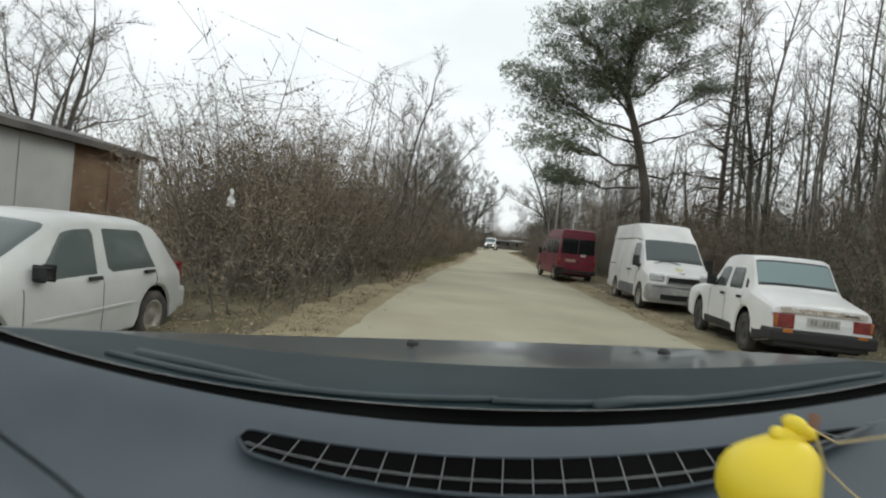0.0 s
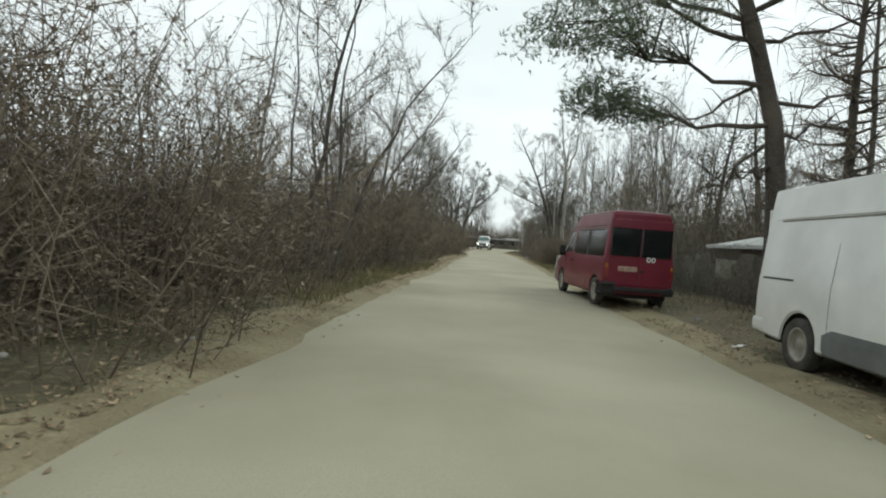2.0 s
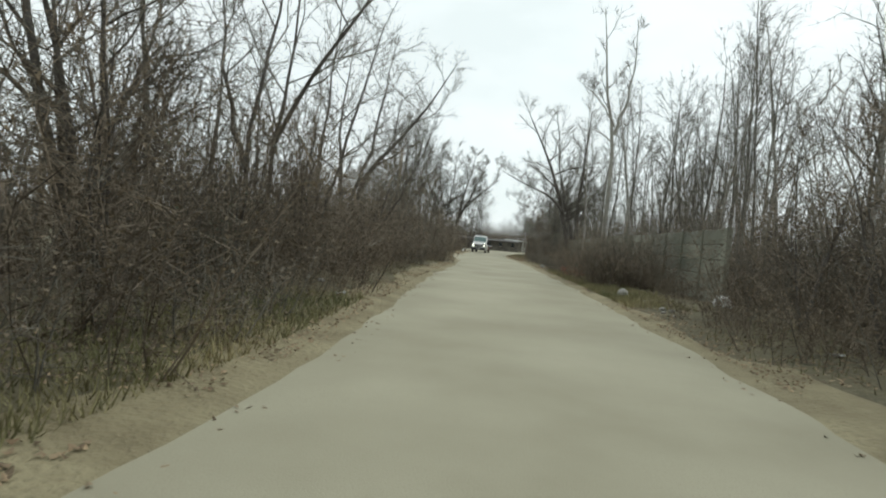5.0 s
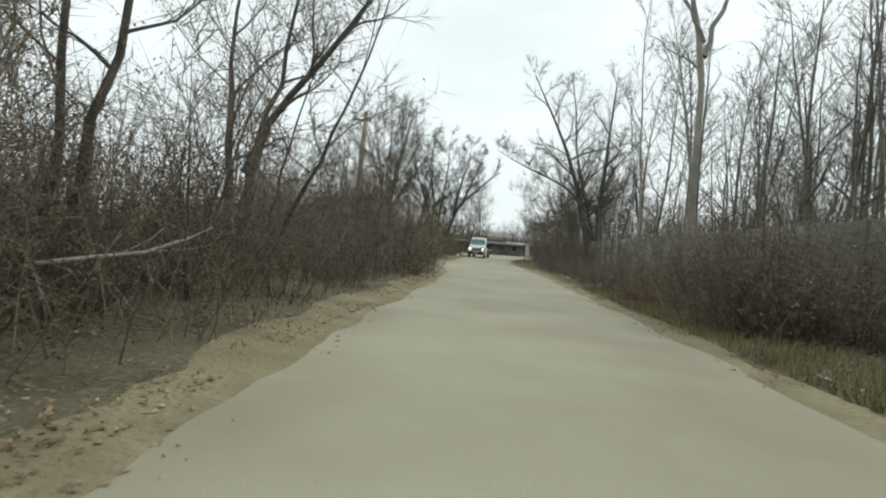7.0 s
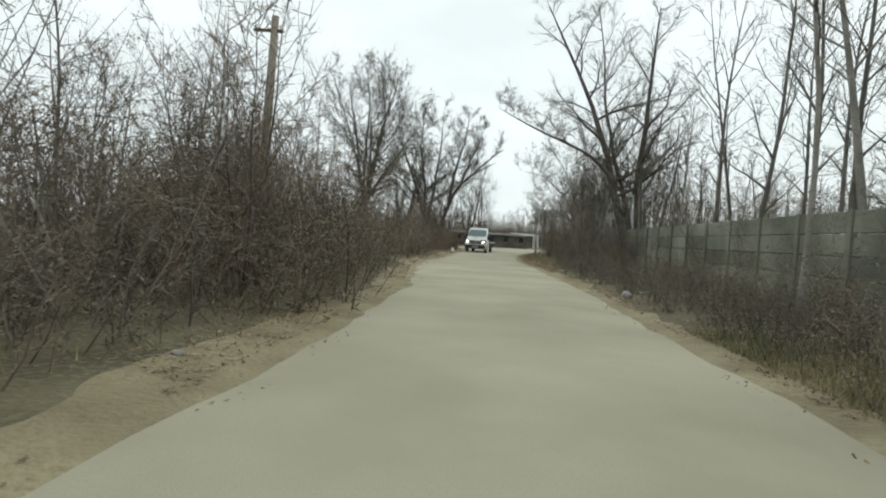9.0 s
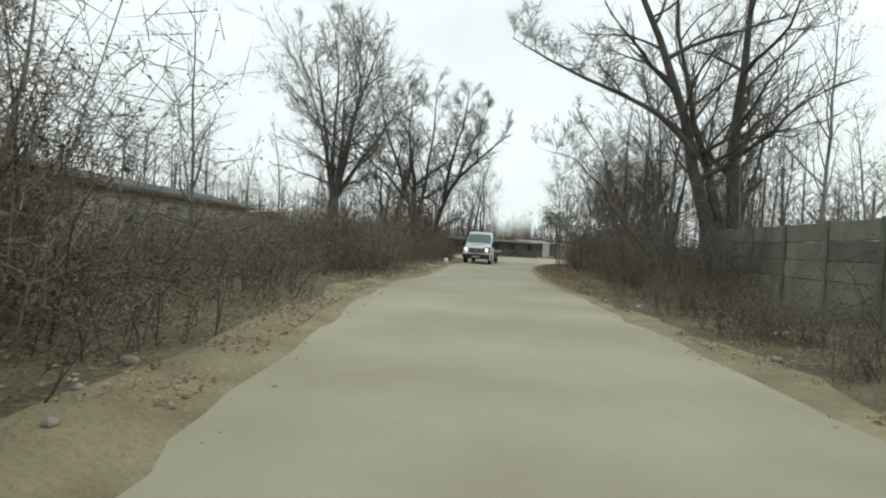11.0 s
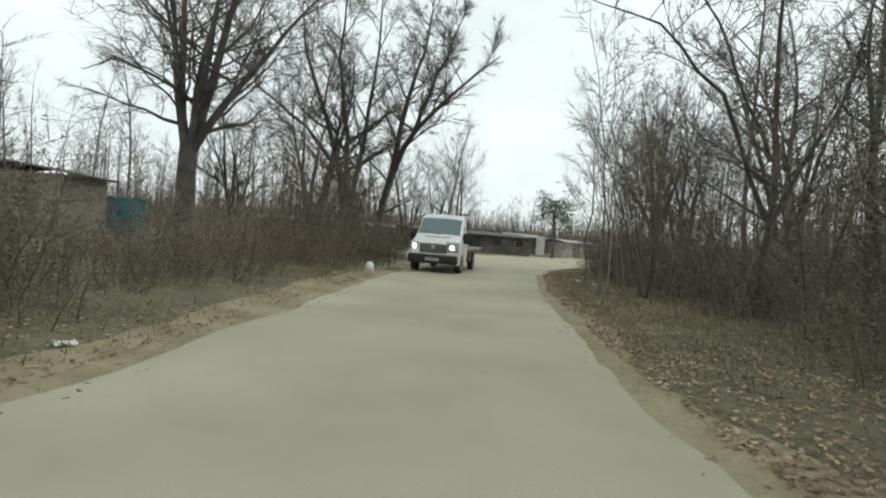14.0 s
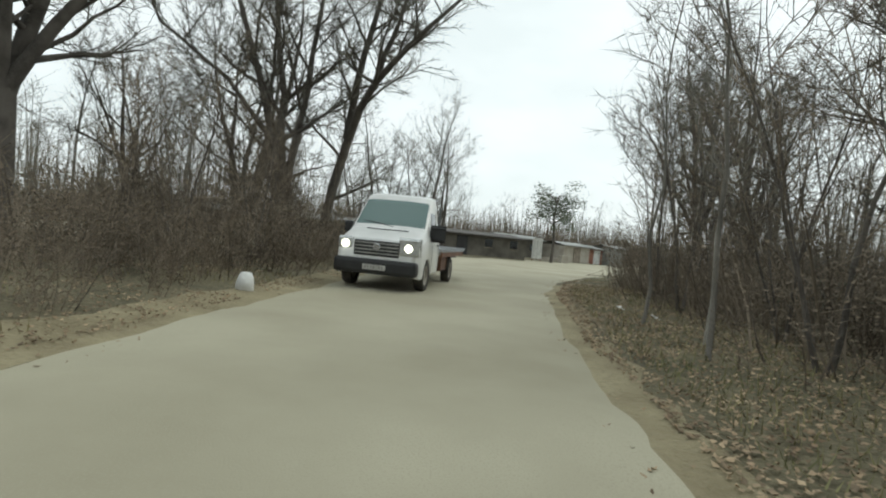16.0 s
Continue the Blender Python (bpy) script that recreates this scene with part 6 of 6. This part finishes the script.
# ---- far woods ----
def far_woods():
    rng = random.Random(15)
    s = Shape()
    for i in range(790):
        if i < 260:
            a, b = rng.uniform(-70, 95), rng.uniform(0, 1)
            x, y = a, 168 + b * 40 + abs(a - 10) * 0.2
        elif i < 390:
            x, y = rng.uniform(-70, -24), rng.uniform(10, 170)
        elif i < 520:
            x, y = rng.uniform(34, 80), rng.uniform(5, 170)
        elif i < 680:
            x, y = rng.uniform(-42, -3), rng.uniform(122, 162)
            if i % 2:
                x, y = rng.uniform(-44, -18), rng.uniform(98, 124)
        else:
            x, y = rng.uniform(19, 44), rng.uniform(92, 136)
        if off_road(x, y) < 2:
            continue
        h = rng.uniform(6, 11)
        p = Vector((x, y, -0.2))
        top = p + Vector((rng.uniform(-0.6, 0.6), rng.uniform(-0.6, 0.6), h))
        s.twig([p, p.lerp(top, 0.5), top], 0.10)
        for _ in range(38):
            q = p.lerp(top, rng.uniform(0.12, 0.98))
            d = Vector((rng.uniform(-1, 1), rng.uniform(-1, 1), rng.uniform(0.1, 1.3))).normalized()
            l = rng.uniform(0.8, 2.4)
            s.twig([q, q + d * l], 0.022)
            for _ in range(2):
                f = q + d * l * rng.uniform(0.3, 0.9)
                s.twig([f, f + (d + Vector((rng.uniform(-1, 1), rng.uniform(-1, 1), rng.uniform(-0.3, 0.8)))) * l * 0.35], 0.014)
    single("far_woods", s, M_TWIG, "distant bare grey-brown woods", "woods", kind="stuff")
    u = Shape()
    for i in range(15000):
        x, y = rng.uniform(-70, 95), rng.uniform(160, 225)
        if off_road(x, y) < 3:
            continue
        p = Vector((x, y, -0.1))
        u.twig([p, p + Vector((rng.uniform(-0.8, 0.8), rng.uniform(-0.5, 0.5), rng.uniform(1.5, 4.2) + max(0, y - 190) * 0.09))], 0.06)
    for i in range(9000):
        x, y = rng.uniform(-75, 100), rng.uniform(172, 228)
        if off_road(x, y) < 3:
            continue
        p = Vector((x, y, -0.1))
        u.twig([p, p + Vector((rng.uniform(-1.2, 1.2), rng.uniform(-0.5, 0.5), rng.uniform(3.0, 8.5)))], 0.09)
    for i in range(9000):
        if i % 2:
            x, y = rng.uniform(-44, 0), rng.uniform(122, 162)
        else:
            x, y = rng.choice(((rng.uniform(-44, -12), rng.uniform(104, 122)), (rng.uniform(20, 46), rng.uniform(92, 138)), (rng.uniform(-40, -18), rng.uniform(24, 80))))
        if off_road(x, y) < 2:
            continue
        p = Vector((x, y, -0.1))
        u.twig([p, p + Vector((rng.uniform(-0.8, 0.8), rng.uniform(-0.8, 0.8), rng.uniform(1.0, 3.4)))], 0.04)
    single("far_undergrowth", u, M_TWIG_RED, "distant brown undergrowth", "undergrowth", kind="stuff")


far_woods()


def evergreen():
    rng = random.Random(21)
    t = thing("small_evergreen", "small leafy evergreen tree beyond the junction", "tree", pose(16.6, 141.5, 0))
    tr, lv = Shape(), Shape()
    tr.tube([(0, 0, -0.2), (0.1, 0, 2.2), (-0.1, 0.1, 4.6), (0.2, 0, 6.8)], [0.17, 0.14, 0.10, 0.03], 8)
    for _ in range(58):
        a, l = rng.uniform(0, 6.28), rng.uniform(0.7, 2.5)
        q = Vector((0.0, 0.05, rng.uniform(3.2, 6.4)))
        e = q + Vector((math.cos(a) * l, math.sin(a) * l, rng.uniform(0.2, 1.4)))
        tr.twig([q, e], 0.035)
        for _ in range(46):
            lv.leaf(e + Vector((rng.gauss(0, 0.36), rng.gauss(0, 0.36), rng.gauss(0, 0.27))), rng.uniform(0.16, 0.30), rng)
    part("trunk", tr, M_BARK, t, smooth=True)
    part("crown", lv, M_IVY, t, "dull green leaves")


evergreen()


# ---- ground cover ----
def ground_cover():
    rng = random.Random(31)
    leaves, grass = Shape(), Shape()
    for i in range(70000):
        y = rng.uniform(-2, 112)
        side = -1 if rng.random() < 0.5 else 1
        d = rng.uniform(0, 1) ** 1.5 * 4.2 + (0.25 if rng.random() < 0.9 else -0.3)
        x = (road_left(y) - d) if side < 0 else (road_right(y) + d)
        if noise.noise((x * 0.5, y * 0.5, 11)) < -0.12:
            continue
        z = ground_z(x, y) + 0.022
        a, w = rng.uniform(0, 6.28), rng.uniform(0.015, 0.037)
        c, s = math.cos(a) * w, math.sin(a) * w
        o = len(leaves.v)
        t1, t2 = rng.uniform(0, 0.03), rng.uniform(0, 0.03)
        leaves.v.extend([(x - c, y - s, z + t1), (x + s * 0.6, y - c * 0.6, z), (x + c, y + s, z + t2), (x - s * 0.6, y + c * 0.6, z + 0.01)])
        leaves.f.append((o, o + 1, o + 2, o + 3))
        if i % 3 == 0:  # thicker under the trees towards the junction
            y = rng.uniform(74, 108)
            x = road_right(y) + 0.3 + rng.uniform(0, 1) ** 1.3 * 4.0
            z = ground_z(x, y) + 0.024
            o = len(leaves.v)
            leaves.v.extend([(x - c, y - s, z + t2), (x + s * 0.7, y - c * 0.7, z), (x + c, y + s, z + t1), (x - s * 0.7, y + c * 0.7, z + 0.015)])
            leaves.f.append((o, o + 1, o + 2, o + 3))
    single("fallen_leaves", leaves, M_LITTER, "dry fallen leaves along the verges", "leaves", kind="stuff")
    for i in range(46000):
        y = rng.uniform(4, 116)
        side = -1 if rng.random() < 0.5 else 1
        d = 0.5 + rng.uniform(0, 1) * 2.6
        x = (road_left(y) - d) if side < 0 else (road_right(y) + d)
        if i <= 26000 and noise.noise((x * 0.35, y * 0.22, 5)) < (-0.2 if y > 86 and side > 0 else 0.02):
            continue
        if i % 4 == 0:
            y = rng.uniform(19, 36)
            x = road_left(y) - 0.5 - rng.uniform(0, 1.7)
        if i % 5 == 1:
            y = rng.uniform(84, 107)
            x = road_right(y) + 0.7 + rng.uniform(0, 1) ** 1.3 * 3.0
        if i > 26000:  # thicker on the bank past the vans and before the wall
            if i % 5 < 2:
                y = rng.uniform(20, 37)
                x = road_left(y) - 0.55 - rng.uniform(0, 1) ** 1.4 * 2.0
            else:
                y = rng.uniform(40, 58)
                x = road_right(y) + 0.45 + rng.uniform(0, 1) ** 1.4 * 1.7
        z = ground_z(x, y)
        h = rng.uniform(0.05, 0.2)
        a = rng.uniform(0, 6.28)
        c, s = math.cos(a) * 0.008, math.sin(a) * 0.008
        o = len(grass.v)
        grass.v.extend([(x - c, y - s, z), (x + c, y + s, z), (x + rng.uniform(-0.09, 0.09), y + rng.uniform(-0.09, 0.09), z + h)])
        grass.f.append((o, o + 1, o + 2))
    single("verge_grass", grass, M_GRASS, "thin yellow-green winter grass on the verges", "grass", kind="stuff")


ground_cover()


# ---- small things ----
def pebble(name, label, x, y, size, material, seed, flat=0.7, category="stone", group=""):
    bm = bmesh.new()
    bmesh.ops.create_icosphere(bm, subdivisions=2, radius=size)
    for q in bm.verts:
        k = 1 + 0.35 * noise.noise(q.co / size * 1.1 + Vector((seed * 3.7, 0, 0)))
        q.co = Vector((q.co.x * k, q.co.y * k * 0.85, q.co.z * k * flat))
    s = Shape()
    s.bm(bm)
    single(name, s, material, label, category, group, smooth=True, at=pose(x, y, ground_z(x, y) + size * flat * 0.55, 0, 0, seed * 40))


pebble("rubbish_bag", "small white rubbish bag on the verge", 2.0, 97.0, 0.17, M_PAPER, 1, 1.3, "bag")
pebble("boulder", "grey stone at the foot of the wall", 6.35, 43.4, 0.22, M_STONE, 2)
pebble("boulder", "pale grey stone on the verge", 7.0, 63.4, 0.16, M_STONE, 3)
pebble("rubbish_bag", "white plastic rubbish bag by the wall", 8.25, 41.0, 0.24, M_PAPER, 4, 0.9, "bag")
grng = random.Random(9)
for i in range(60):
    y = grng.choice((grng.uniform(14, 24), grng.uniform(38, 50), grng.uniform(60, 84), grng.uniform(30, 100)))
    side = grng.random() < 0.6
    d = grng.uniform(0.7, 2.2)
    x = road_left(y) - d if side else road_right(y) + d
    kind = grng.random()
    if kind < 0.72:
        pebble("pebble", "small pale stone in the leaf litter", x, y, grng.uniform(0.04, 0.09), M_STONE, i + 10, 0.6, "stone", "stones along the verge")
    else:
        bm = bmesh.new()
        bmesh.ops.create_grid(bm, x_segments=5, y_segments=4, size=0.5)
        for q in bm.verts:
            q.co = Vector((q.co.x * 0.19, q.co.y * 0.13, 0.05 * noise.noise(q.co * 4 + Vector((i * 1.3, 0, 0)))))
        bmesh.ops.solidify(bm, geom=bm.faces[:], thickness=0.004)
        s = Shape()
        s.bm(bm)
        single("litter_scrap", s, M_PAPER, "crumpled pale litter on the verge", "litter", "litter along the verge", at=pose(x, y, ground_z(x, y) + 0.035, grng.uniform(-20, 20), grng.uniform(-20, 20), grng.uniform(0, 360)))
rag = Shape()
rag.grid([[(0.02 * math.sin(k * 2 + j), 0.11 * (j / 4 - 0.5) * (0.3 + k / 5), -0.04 * k) for j in range(5)] for k in range(7)])
single("plastic_rag", rag, M_PAPER, "pale plastic rag caught in the thicket", "rag", at=pose(-3.25, 7.3, 1.72, 0, 0, 70))
rag = Shape()
rag.grid([[(0.03 * math.sin(k * 2 + j), 0.3 * (j / 4 - 0.5), -0.05 * k + 0.12 * abs(j / 4 - 0.5)) for j in range(5)] for k in range(5)])
single("plastic_rag", rag, M_PAPER, "white plastic rag caught in the high branches", "rag", at=pose(8.6, 15.4, 3.1, 0, 20, 60))

dead = thing("dead_branch", "pale dead branch sticking out of the thicket", "branch", pose(0, 0, 0))
db = Shape()
db.tube([(-1.95, 42.55, 0.78), (-1.8, 43.1, 0.84), (-1.6, 43.7, 0.9), (-1.42, 44.2, 1.06), (-1.3, 44.6, 1.22)], [0.024, 0.022, 0.02, 0.015, 0.006], 7, True)
db.twig([(-1.7, 43.4, 0.87), (-1.55, 43.7, 1.05), (-1.5, 44.0, 1.25)], 0.014)
db.twig([(-1.6, 43.7, 0.9), (-1.4, 44.3, 0.95), (-1.2, 44.8, 1.05)], 0.012)
db.tube([(-1.95, 42.55, 0.78), (-2.15, 43.0, 0.4), (-2.3, 43.3, -0.1)], [0.024, 0.026, 0.028], 7, True)
part("limb", db, M_BARK_PALE, dead, smooth=True)
log = Shape()
log.tube([(11.4, 93.0, 0.06), (12.3, 93.5, 0.4), (13.2, 94.3, 0.62), (14.6, 94.8, 1.0)], [0.09, 0.08, 0.07, 0.04], 9, True)
single("fallen_log", log, M_BARK, "dark fallen trunk leaning in the brush", "log", smooth=True)


# ---- the driven car: dashboard, bonnet and what lies on them ----
M_DASH = mat("grey_dashboard_plastic", (0.041, 0.054, 0.065), (0.056, 0.071, 0.084), 4.0, 0.6, 0.15, 300, bump_dist=0.002)
M_SCUTTLE = mat("black_scuttle_plastic", (0.009, 0.019, 0.022), (0.015, 0.027, 0.031), 3.0, 0.5, 0.0, 60)
M_SCUTTLE.node_tree.nodes["Principled BSDF"].inputs["Specular IOR Level"].default_value = 0.12
# teal-grey of reflections over the scuttle, put into the wiper colour
M_WIPER = mat("reflection_toned_wiper", (0.035, 0.05, 0.053), (0.055, 0.072, 0.075), 6.0, 0.7, 0.1, 60)
M_BONNET = mat("dark_teal_paint", (0.018, 0.03, 0.034), (0.026, 0.041, 0.045), 2.0, 0.3, 0.0, 30, coat=0.3)
M_YELLOW = mat("yellow_rubber", (0.72, 0.55, 0.02), (0.80, 0.62, 0.04), 6.0, 0.4, 0.0, 60)
M_STRING = mat("tan_string", (0.40, 0.32, 0.16), (0.50, 0.42, 0.24), 20.0, 0.9, 0.2, 200)
START_VIEW = Matrix(PATH[0][1])


def spread(su, sv, d):
    """A place fitted to the camera's start view, by two picture slopes and the distance ahead."""
    return (su * d, sv * d, -d)


def driven_car():
    c = thing("driven_car", "front of a dark car with a grey dashboard on the lane", "car", START_VIEW)
    # edges across the car, as slopes fitted to the camera's start view
    crest = lambda u: -0.1662 - 0.0276 * u - 0.0099 * u ** 2 - 0.0197 * u ** 3
    lip = lambda u: min(crest(u) - 0.003, -0.2096 - 0.0536 * u + 0.0735 * u ** 2 + 0.0083 * u ** 3)
    line = lambda u: min(lip(u) - 0.004, -0.2918 - 0.0517 * u + 0.1142 * u ** 2 - 0.0095 * u ** 3 + 0.0452 * u ** 4)
    base = lambda u: min(line(u) - 0.012, -0.3199 - 0.0614 * u + 0.165 * u ** 2 + 0.0032 * u ** 3 - 0.0147 * u ** 4)
    dash, cowl, bon, gasket = Shape(), Shape(), Shape(), Shape()
    us = [-1.05 + 2.1 * i / 60 for i in range(61)]
    dash.grid([[spread(u, base(u) + (-0.66 - base(u)) * k, 0.92 - 0.42 * k + 0.02 * math.sin(3 * k) + 0.012 * max(0.0, 1 - k * 9) ** 2) for u in us] for k in [i / 24 for i in range(25)]])
    dash.grid([[spread(u, base(u), 0.932) if k == 0 else (u * 0.94, base(u) * 0.932 - 0.5, -0.96) for u in us] for k in (0, 1)])
    d = part("dashboard", dash, M_DASH, c, "matt grey plastic dashboard", True)
    # defroster vent: flat black sheet for the shaded slot, rounded ends, grid of slats
    top = lambda u: -0.3767 - 0.0624 * u + 0.2038 * u ** 2 - 0.0328 * u ** 3
    low = lambda u: -0.4461 - 0.0922 * u + 0.2658 * u ** 2 - 0.0713 * u ** 3 + 0.1661 * u ** 4
    half = lambda u: (top(u) - low(u)) / 2 * math.sqrt(max(0.0, min(1.0, (u + 0.376) / 0.022, (0.79 - u) / 0.08)))
    lift = lambda u, k: (top(u) + low(u)) / 2 + half(u) * k
    dist = lambda u, v: 0.92 - 0.42 * (base(u) - v) / (0.66 + base(u)) - 0.004
    vs = [-0.376 + 1.166 * i / 80 for i in range(81)]
    on = lambda u, k, up=0.0: spread(u, lift(u, k), dist(u, lift(u, k)) - up)
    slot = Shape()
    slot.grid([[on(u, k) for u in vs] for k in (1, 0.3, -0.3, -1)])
    v = part("defroster_vent", slot, M_SHADE_RUBBER, d, "long defroster vent, its shade a flat black sheet, with thin slats")
    rim = Shape()
    ring = [on(u, 1, 0.002) for u in vs] + [on(u, -1, 0.002) for u in reversed(vs)]
    rim.tube(ring + ring[:2], [0.0026] * (len(ring) + 2), 6)
    part("rim", rim, M_DASH, v, "raised grey rim", True)
    for i in range(21):
        u = -0.335 + i * 0.0555
        lean = (u - 0.14) * (0.075 if u < 0.14 else 0.09)
        sh = Shape()
        a, b = u - lean * 0.6, u + lean * 0.6
        sh.tube([on(a, 0.96, 0.002), on((a + b) / 2, 0, 0.003), on(b, -0.96, 0.002)], [0.0011, 0.0012, 0.0011], 5)
        part("slat", sh, M_PLASTIC, v)
    sh = Shape()
    sh.tube([on(u, -0.22, 0.004) for u in vs[1:-1]], [0.0016] * (len(vs) - 2), 6)
    part("bar", sh, M_PLASTIC, v)
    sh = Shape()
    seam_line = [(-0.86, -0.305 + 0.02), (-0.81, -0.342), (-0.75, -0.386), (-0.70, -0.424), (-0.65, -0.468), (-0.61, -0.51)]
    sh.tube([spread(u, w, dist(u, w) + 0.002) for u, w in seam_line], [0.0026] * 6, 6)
    part("seam", sh, M_SHADE_RUBBER, d, "dark seam of the dashboard")
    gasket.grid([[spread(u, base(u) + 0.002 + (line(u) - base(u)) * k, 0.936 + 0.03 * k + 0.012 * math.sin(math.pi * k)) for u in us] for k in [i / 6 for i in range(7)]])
    part("windscreen_seal", gasket, M_SHADE_RUBBER, c, "black rubber seal under the windscreen", True)
    edge = Shape()
    edge.tube([spread(u, line(u) + 0.002, 0.962) for u in us], [0.0008] * len(us), 5)
    part("seal_edge", edge, M_PLASTIC_PALE, c, "thin pale edge of the seal")
    cowl.grid([[spread(u, line(u) + (lip(u) - line(u)) * k, 0.97 + 0.3 * k - 0.03 * math.sin(math.pi * k)) for u in us] for k in [i / 8 for i in range(9)]])
    part("scuttle", cowl, M_SCUTTLE, c, "dark plastic scuttle below the windscreen", True)
    bon.grid([[spread(u, lip(u) + (crest(u) - lip(u)) * k, 1.27 + 0.75 * k) for u in us] for k in [i / 10 for i in range(11)]])
    bon.grid([[spread(u, crest(u) - 0.14 * k, 2.02 + 0.1 * k) for u in us] for k in [i / 4 for i in range(5)]])
    part("bonnet", bon, M_BONNET, c, "glossy dark teal bonnet", True)
    for u, sv in ((-0.056, -0.170), (0.404, -0.186)):
        sh = Shape()
        sh.tube([spread(u, sv - 0.006, 1.75), spread(u, sv, 1.75), spread(u, sv + 0.004, 1.75)], [0.020, 0.018, 0.010], 10, True)
        part("washer_jet", sh, M_BLACK, c)
    # two wipers: a blade with its arm each
    for p, q, r in (((-0.615, 0.34), (0.10, 0.26), (-0.56, 0.46)), ((0.09, 0.22), (0.80, 0.45), (0.28, 0.10))):
        at = lambda u, k: spread(u, line(u) + (lip(u) - line(u)) * k, 0.955 + 0.22 * k)
        blade, arm = Shape(), Shape()
        n = 10
        blade.tube([at(p[0] + (q[0] - p[0]) * i / n, p[1] + (q[1] - p[1]) * i / n - 0.12 * math.sin(math.pi * i / n)) for i in range(n + 1)], [0.006] * (n + 1), 6, True)
        m = (p[0] + q[0]) / 2
        arm.tube([at(r[0], r[1]), at(r[0] * 0.6 + m * 0.4, r[1] * 0.6 + (p[1] + q[1]) * 0.2 + 0.03), at(m, (p[1] + q[1]) / 2 - 0.1)], [0.013, 0.010, 0.006], 6, True)
        w = part("wiper", arm, M_WIPER, c, "dark wiper arm in a teal-grey reflected tone", True)
        part("blade", blade, M_WIPER, w, smooth=True)
    flip = START_VIEW.inverted()
    low = Shape()
    low.box(-0.84, 0.84, 0.55, 2.05, 0.25, 0.86, 0.08)
    part("front_body", low, M_BONNET, c, m=flip)
    tyre, disc = wheel_meshes(0.3, 0.18, M_RIM)
    for side in (1, -1):
        wh = part("wheel", tyre, M_TYRE, c, m=flip @ pose(side * 0.78, 1.35, 0.3, 0, 0, 0 if side > 0 else 180))
        part("rim", disc, M_RIM, wh)


driven_car()


def toy():
    """Plain yellow rubber toy on the dashboard, with a tan string."""
    t = thing("rubber_toy", "plump yellow rubber toy standing on the dashboard", "toy", START_VIEW)
    bm = bmesh.new()
    for su, sv, r in ((0.590, -0.435, 0.047), (0.626, -0.394, 0.032)):
        c = Vector(spread(su, sv, 0.56))
        for i in range(17):
            for k in range(24):
                a, b = math.pi * (i / 16 - 0.5), math.tau * k / 24
                bm.verts.new(c + r * Vector((math.cos(a) * math.cos(b), math.cos(a) * math.sin(b), math.sin(a))))
    bmesh.ops.remove_doubles(bm, verts=bm.verts, dist=0.0005)
    hull = bmesh.ops.convex_hull(bm, input=bm.verts)
    bmesh.ops.delete(bm, geom=[g for g in hull["geom_interior"] if isinstance(g, bmesh.types.BMVert)], context="VERTS")
    bmesh.ops.recalc_face_normals(bm, faces=bm.faces)
    s = Shape()
    s.bm(bm)
    part("body", s, M_YELLOW, t, smooth=True)
    for (su, sv), (rx, ry, rz), a in (((0.644, -0.322), (0.0085, 0.010, 0.015), 12), ((0.613, -0.340), (0.0085, 0.009, 0.010), -25), ((0.662, -0.336), (0.007, 0.008, 0.011), 30), ((0.636, -0.342), (0.016, 0.009, 0.010), 0)):
        bm = bmesh.new()
        bmesh.ops.create_uvsphere(bm, u_segments=16, v_segments=12, radius=1.0)
        bmesh.ops.transform(bm, matrix=Matrix.Translation(spread(su, sv, 0.56)) @ pose(0, 0, 0, 0, a, 0) @ Matrix.Diagonal((rx, ry, rz, 1)), verts=bm.verts)
        s = Shape()
        s.bm(bm)
        part("tuft", s, M_YELLOW, t, smooth=True)
    s = Shape()
    s.tube([spread(0.68, -0.305, 0.6), spread(0.675, -0.335, 0.59)], [0.006, 0.005], 8, True)
    part("knot", s, M_STEEL, t, "brown knot")
    for pts in (((0.678, -0.33), (0.70, -0.40), (0.74, -0.44), (0.80, -0.49)), ((0.678, -0.33), (0.72, -0.355), (0.80, -0.345), (0.86, -0.335))):
        s = Shape()
        s.tube([spread(u, v, 0.57) for u, v in pts], [0.0013] * 4, 5)
        part("string", s, M_STRING, t)


toy()
